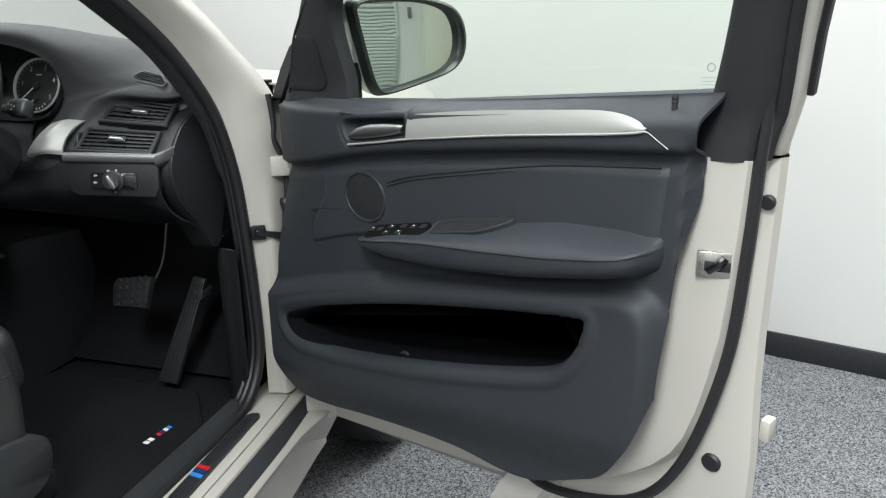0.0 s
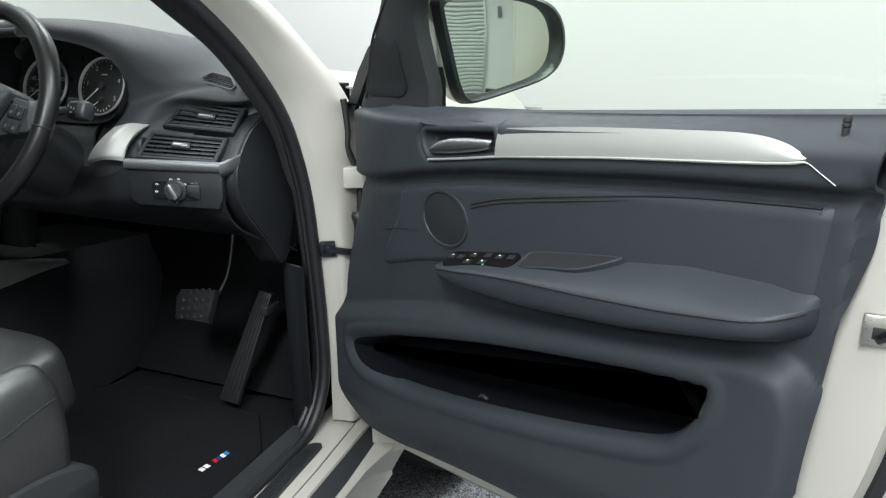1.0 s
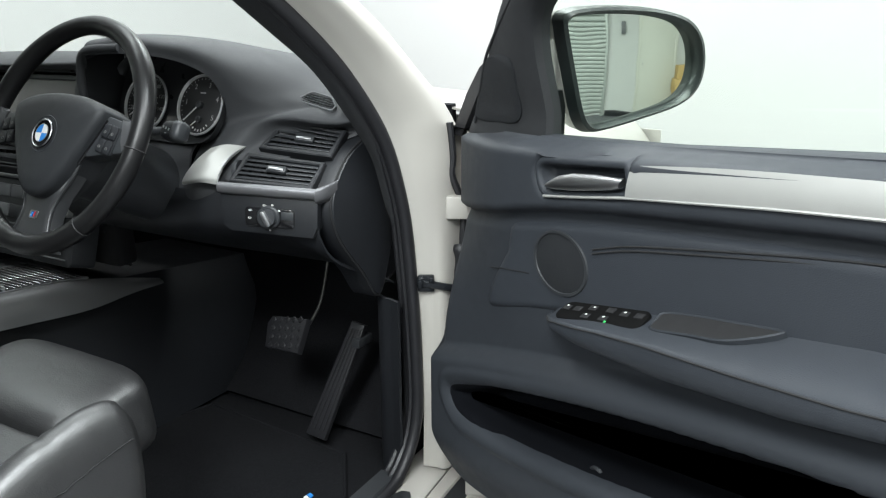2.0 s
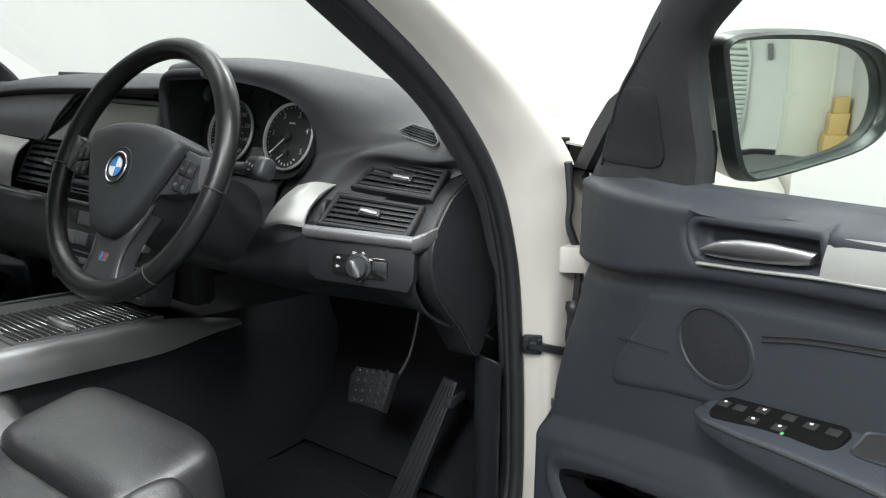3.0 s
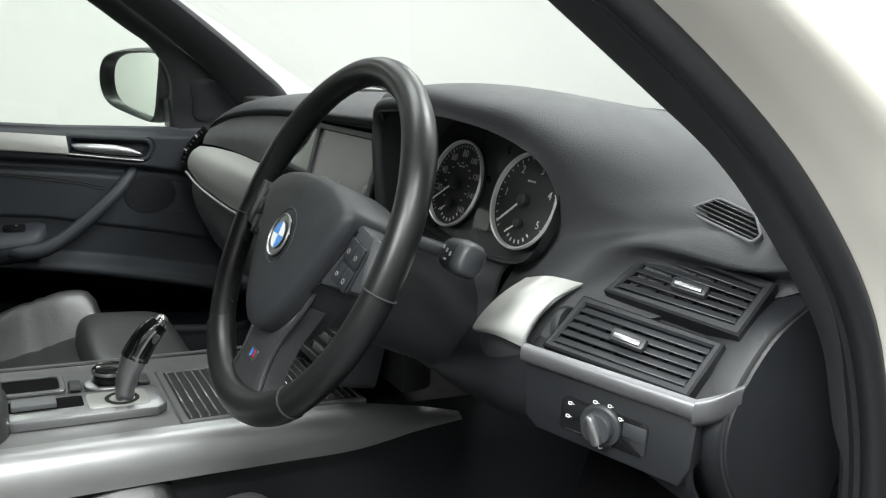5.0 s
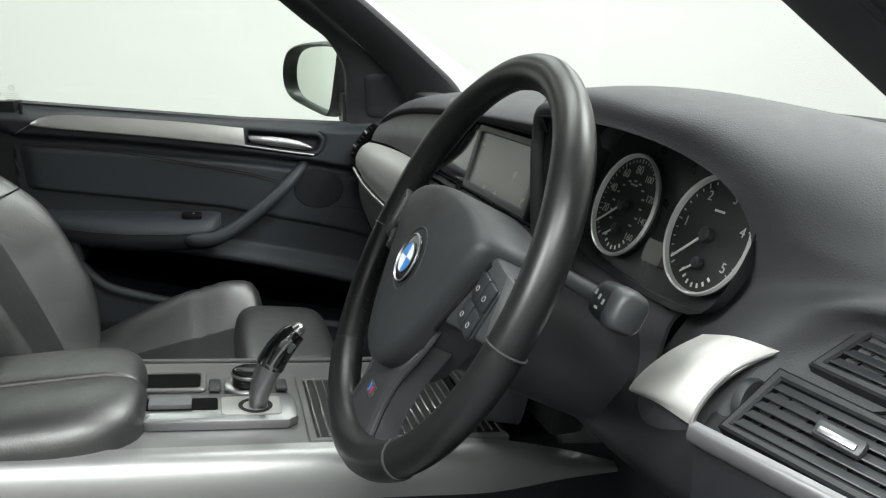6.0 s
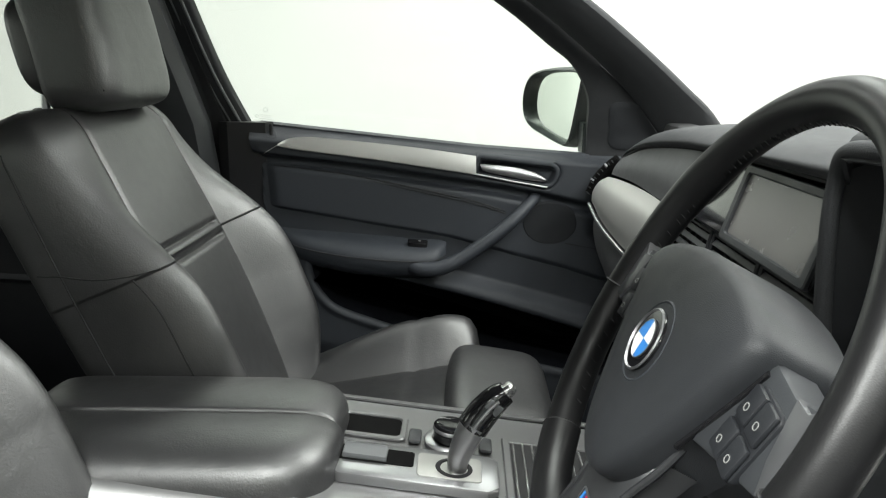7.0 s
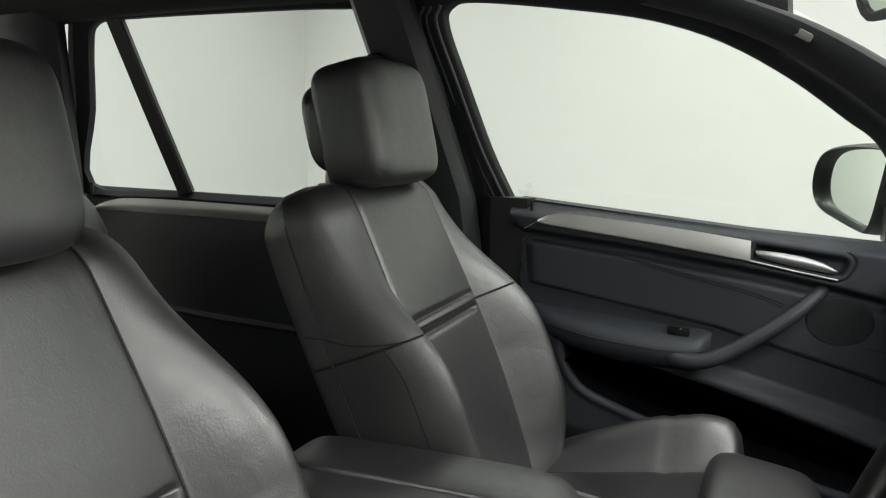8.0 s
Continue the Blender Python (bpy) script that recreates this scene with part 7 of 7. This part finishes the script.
def lid_base(x0, x1, z0, z1, y0, y1):
    st = []
    for i in range(25):
        y = lerp(y0, y1, (i / 24) ** 1.7)
        r, g = front_round(y, y0, y1, 0.12)
        a, b = x0 + 0.075 * (1 - r), x1 - 0.075 * (1 - r)
        st.append([V((a, y, z0)), V((a - 0.002, y, lerp(z0, z1, 0.5))), V((a, y, z1)), V((b, y, z1)), V((b + 0.002, y, lerp(z0, z1, 0.5))), V((b, y, z0))])
    return loft(st)


arm = part("armrest", lid_base(-0.117, 0.137, 0.745, 0.822, -0.268, -0.67), M_LEATHER, con, "black leather centre armrest in two halves", sharp=60)
part("lid_half", lid_half(0.0215, -0.121, 0.816, 0.874, -0.262, -0.66), M_LEATHER, arm, "black leather lid", sharp=75)
part("lid_half", lid_half(0.0235, 0.142, 0.816, 0.872, -0.256, -0.66), M_LEATHER, arm, "black leather lid", sharp=75)
part("lid_seam", tube(spline([(0.128, -0.272, 0.812), (0.1385, -0.30, 0.812), (0.1395, -0.45, 0.812), (0.1395, -0.63, 0.812)], 4), 0.0015, 6), M_SEAM, arm)


# ---- seats ----
def both(half):
    """A closed ring from its right half, given from the middle front to the middle back."""
    return [(x, f) for x, f in half] + [(-x, f) for x, f in reversed(half[1:-1])]


def build_seat(x, label, dy=0.0, dz=0.0, wide=1.0, pleat=0.375, hy=0.0, hz=0.0, tall=0.622):
    s = thing("front_seat", (x, -0.25, 0.40), label, "car seat", "front seats")
    up, fw, foot = V((0, -0.388, 0.921)), V((0, 0.921, 0.388)), V((x, -0.425 + dy, 0.655))
    HGT = tall

    def back_half(h):
        hw = table(h, [(0.0, 0.220), (0.06, 0.240), (0.14, 0.252), (0.25, 0.259), (0.37, 0.254), (0.46, 0.246), (0.53, 0.240), (0.63, 0.236)])
        hw *= wide
        bol = 0.074 * smooth(-0.10, 0.16, h) * smooth(0.60, 0.26, h) + 0.004
        dep = table(h, [(0.0, 0.095), (0.27, 0.13), (0.5, 0.145), (0.62, 0.145)])
        f0 = 0.010 * math.sin(math.pi * min(1, h / 0.55))
        gr = sum(0.010 * math.exp(-((h - c) / 0.0055) ** 2) for c in (pleat, pleat - 0.026))
        k = max(0.0, (h - HGT + 0.065) / 0.065)
        e = math.sqrt(max(0.0, 1 - k * k))
        hw *= 0.80 + 0.20 * e
        f1 = f0 - 0.055 * (1 - e)
        d1 = dep * (0.62 + 0.38 * e)
        g = 0.007 * e
        sw_ = 0.042 * smooth(0.30, 0.50, h) * e
        half = [(0, f1 + 0.006 * e - gr), (0.32 * hw, f1 + 0.004 * e - gr), (0.50 * hw, f1 - gr), (0.575 * hw, f1 - 0.3 * g), (0.60 * hw, f1 - g), (0.625 * hw, f1 - 0.3 * g), (0.70 * hw, f1 + 0.35 * bol - 0.12 * sw_), (0.80 * hw, f1 + 0.82 * bol - 0.35 * sw_), (0.89 * hw, f1 + bol - 0.62 * sw_), (0.955 * hw, f1 + 0.80 * bol - 0.85 * sw_), (0.99 * hw, f1 + 0.4 * bol - 0.012 - sw_), (hw, f1 - 0.035 - sw_), (0.995 * hw, -0.55 * d1), (0.965 * hw, -0.80 * d1), (0.89 * hw, -0.96 * d1), (0.70 * hw, -d1), (0.35 * hw, -1.02 * d1), (0, -1.02 * d1)]
        return half

    def place(h, q):
        return foot + up * h + V((q[0], 0, 0)) + fw * q[1]

    hs = [0.012 * i for i in range(27)] + [0.324 + 0.0125 * i for i in range(19)] + [0.56 + (HGT - 0.56) * math.sin(math.pi / 2 * i / 12) for i in range(13)]
    hs = sorted(hs + [pleat - 0.05 + 0.0028 * i + 0.0001 for i in range(27)])
    rings = [[V(p) for p in spline([place(h, q) for q in both(back_half(h))], 2, True)] for h in hs]
    back = part("backrest", loft(rings), M_LEATHER, s, "black leather backrest with raised bolsters", sharp=75)
    for sg in (-1, 1):
        for i, lift, h0, h1 in ((4, 0.0022, 0.03, 0.60), (12, 0.0004, 0.02, 0.575)):
            pts = [place(h, (sg * (back_half(h)[i][0] + (0.0006 if i > 8 else 0)), back_half(h)[i][1] + lift)) for h in (lerp(h0, h1, j / 40) for j in range(41))]
            part("piping", tube(pts, 0.0013, 6), M_SEAM, back)
        cross = [place(pleat - 0.013 + dh, (sg * back_half(pleat - 0.013)[i][0], back_half(pleat - 0.013)[i][1] + 0.0005)) for i, dh in ((9, 0.0), (10, 0.006), (11, 0.020), (12, 0.040), (13, 0.052))]
        part("piping", tube(spline(cross, 4), 0.0010, 6), M_SEAM, back)
        ridge = [place(h, (sg * back_half(h)[10][0], back_half(h)[10][1] + 0.0008)) for h in (lerp(0.03, pleat - 0.013, j / 30) for j in range(31))]
        part("piping", tube(ridge, 0.0012, 6), M_SEAM, back)
    # headrest, front pad and rear shell
    HM = Matrix.Translation((x, -0.705 + dy + hy, 1.302 + hz)) @ Matrix.Rotation(radians(12), 4, "X")
    hr = part("headrest", blob(0.245, 0.118, 0.206, 5.4, HM, 56, 40), M_LEATHER, s, "black leather headrest")
    part("headrest_shell", blob(0.235, 0.075, 0.150, 3.8, HM @ pose(0, -0.048, 0.006), 36, 24), M_LEATHER, hr)
    for sgn in (-1, 1):
        part("headrest_seam", tube(spline([HM @ V((sgn * xx, yy, zz)) for xx, yy, zz in ((0.113, 0.040, -0.078), (0.1185, 0.034, -0.03), (0.1195, 0.03, 0.02), (0.114, 0.028, 0.072))], 5), 0.0012, 6), M_SEAM, hr)
    for dx in (-0.07, 0.07):
        part("headrest_post", tube(spline([(x + dx, -0.738 + dy, 1.185 + hz), (x + dx, -0.740 + dy, 1.215 + hz), (x + dx, -0.735 + dy, 1.24 + hz), (x + dx, -0.72 + dy + 0.5 * hy, 1.265 + hz)], 4), 0.006, 12), M_SATIN, hr, "chrome headrest post")
        part("post_collar", lathe([(0.022, -0.006), (0.022, 0.004), (0.019, 0.006), (0.012, 0.006)], 22, pose(x + dx, -0.737 + dy, 1.199 + 0.75 * hz, -8)), M_HARD, s)
    # cushion: base with side bolsters and a sliding thigh support
    rings, crease = [], []
    for i in range(31):
        k = i / 30
        y = lerp(-0.075, -0.47, k)
        e = math.sqrt(1 - (1 - min(1.0, k / 0.09)) ** 2)
        z0 = 0.742 - 0.075 * k + dz
        bh = 0.072 * smooth(-0.30, 0.22, k) * smooth(1.25, 0.30, k) * (0.3 + 0.7 * e)
        hw = 0.262 * (0.90 + 0.10 * e)
        top = z0 - 0.05 * (1 - e)
        for kc in (0.28, 0.325):
            top -= 0.005 * math.exp(-((k - kc) / 0.012) ** 2)
        half = [(0, top), (0.3 * hw, top), (0.50 * hw, top), (0.545 * hw, top - 0.002), (0.57 * hw, top - 0.007), (0.595 * hw, top - 0.001), (0.68 * hw, top + 0.40 * bh), (0.79 * hw, top + 0.86 * bh), (0.885 * hw, top + bh), (0.955 * hw, top + 0.74 * bh), (0.993 * hw, top + 0.10 * bh), (hw, top - 0.045), (0.985 * hw, 0.64 + dz), (0.95 * hw, 0.60 + dz), (0.80 * hw, 0.585 + dz), (0.4 * hw, 0.58 + dz), (0, 0.58 + dz)]
        rings.append(spline([V((x + q, y, z)) for q, z in both(half)], 2, True))
        crease.append((half[4], half[10], y))
    cu = part("cushion", loft(rings), M_LEATHER, s, "black leather seat cushion", sharp=75)
    for sg in (-1, 1):
        part("piping", tube([V((x + sg * c[0][0], c[2], c[0][1] + 0.002)) for c in crease[2:-3]], 0.0013, 6), M_SEAM, cu)
        part("piping", tube([V((x + sg * (c[1][0] + 0.0005), c[2], c[1][1])) for c in crease[2:-3]], 0.0013, 6), M_SEAM, cu)
    th = blob(0.345, 0.178, 0.148, 5.0, pose(x, -0.060, 0.698 + dz, 7 if x > 0 else -8), 40, 24)
    thp = part("thigh_support", th, M_LEATHER, s, "black leather thigh support")
    part("piping", tube(spline([(x + sx, -0.0495 + yy, 0.77 + dz + zz) for sx, yy, zz in ((-0.150, 0.060, -0.030), (-0.09, 0.066, -0.024), (0.09, 0.066, -0.024), (0.150, 0.060, -0.030))], 5), 0.0012, 6), M_SEAM, thp)
    # plastic side valances and rails
    for sg in (-1, 1):
        val = [(-0.52, 0.50), (-0.52, 0.60), (-0.32, 0.605), (-0.16, 0.60), (-0.07, 0.575), (-0.05, 0.53), (-0.09, 0.48), (-0.27, 0.47)]
        vs_ = spline([(0, y, z) for y, z in val], 4, True)
        part("valance", loft([[V((x + sg * xx, lerp(-0.25, p.y, sc), lerp(0.56, p.z, sc))) for p in vs_] for xx, sc in ((0.235, 1.0), (0.258, 1.0), (0.266, 0.95), (0.268, 0.5))]), M_HARD, s, "black plastic seat valance")
        part("rail", box(0.03, 0.50, 0.05, 0.004, pose(x + sg * 0.19, -0.25, 0.43)), M_DARK, s)
        part("riser", box(0.04, 0.40, 0.10, 0.006, pose(x + sg * 0.20, -0.25, 0.50)), M_DARK, s)
    part("seat_pan", box(0.42, 0.40, 0.06, 0.01, pose(x, -0.27, 0.555)), M_DARK, s)
    return s


build_seat(-0.343, "black leather front passenger seat with headrest", wide=0.955, hy=0.02)
build_seat(0.37, "black leather driver seat with raised bolsters", -0.09, -0.035, pleat=0.29, hy=0.045, hz=-0.04, tall=0.592)
# rear bench
rb = thing("rear_bench", (0, -1.35, 0.40), "black leather rear bench seat", "car seat")
part("cushion", blob(1.26, 0.52, 0.20, 4, pose(0, -1.28, 0.62, 3), 32, 14), M_LEATHER, rb)
part("backrest", blob(1.26, 0.16, 0.66, 4, pose(0, -1.60, 0.90, 14), 32, 16), M_LEATHER, rb)
for x in (-0.36, 0.36):
    part("headrest", blob(0.24, 0.09, 0.13, 3.5, pose(x, -1.68, 1.24, 8), 20, 12), M_LEATHER, rb)
part("base", box(1.2, 0.5, 0.13, 0.01, pose(0, -1.3, 0.455)), M_HARD, rb)

# ---- floor mats and mirror ----
fm = thing("floor_mat", (0.40, 0.15, 0.392), "black carpet floor mat with a small woven badge", "floor mat")
part("carpet_pad", slab([(0.16, -0.12), (0.665, -0.12), (0.70, 0.05), (0.69, 0.28), (0.60, 0.40), (0.2, 0.42), (0.16, 0.30)], 0.402, 0.004, None, 0.391), M_MAT, fm)
MM = fr((0.628, 0.215, 0.4035), (-0.14, -1, 0), (0, 0, 1))
for k, (mm, x0) in enumerate(((M_BLUE, -0.040), (M_WHITE, -0.030), (M_NAVY, -0.020), (M_RED, -0.010))):
    part("badge_stripe", slab([(x0, -0.006), (x0 + 0.008, -0.006), (x0 + 0.010, 0.006), (x0 + 0.002, 0.006)], 0.0012, 0.0, MM), mm, fm)
for bx in (0.0175, 0.0300):
    part("badge_bar", box(0.0095, 0.013, 0.0008, 0.0002, MM @ pose(bx, 0, 0.0010)), M_WHITE, fm, "white woven bar")
part("heel_patch", slab(rrect(0.22, 0.12, 0.02, 0.30, -0.03), 0.4045, 0.001, None, 0.400), M_MAT2, fm, "worn grey heel patch")
part("pile_edge", tube([V((x, y, 0.401)) for x, y in ((0.16, -0.12), (0.665, -0.12), (0.70, 0.05), (0.69, 0.28), (0.60, 0.40), (0.2, 0.42), (0.16, 0.30))], 0.004, 6, closed=True), M_MAT, fm)
rm = thing("rear_view_mirror", (0.0, 0.06, 1.46), "black rear-view mirror on the windscreen", "mirror")
RVM = fr((-0.012, 0.031, 1.444), (0.95, 0.3, 0), (0.3, -0.93, -0.15))
part("housing", slab(rrect(0.25, 0.075, 0.03), 0.0, 0.0, RVM, -0.03), M_HARD, rm)
part("rim", ringslab(rrect(0.256, 0.081, 0.033), rrect(0.236, 0.062, 0.026), 0.006, RVM, -0.006), M_HARD, rm)
part("mirror_glass", slab(rrect(0.24, 0.066, 0.027), 0.002, 0.0, RVM, 0.0), M_MIRROR, rm, "mirror glass")
part("stem", tube(spline([RVM @ V((0, 0, -0.03)), V((0.0, 0.10, 1.49)), V((0.0, 0.17, 1.495))], 4), 0.012, 10), M_HARD, rm)
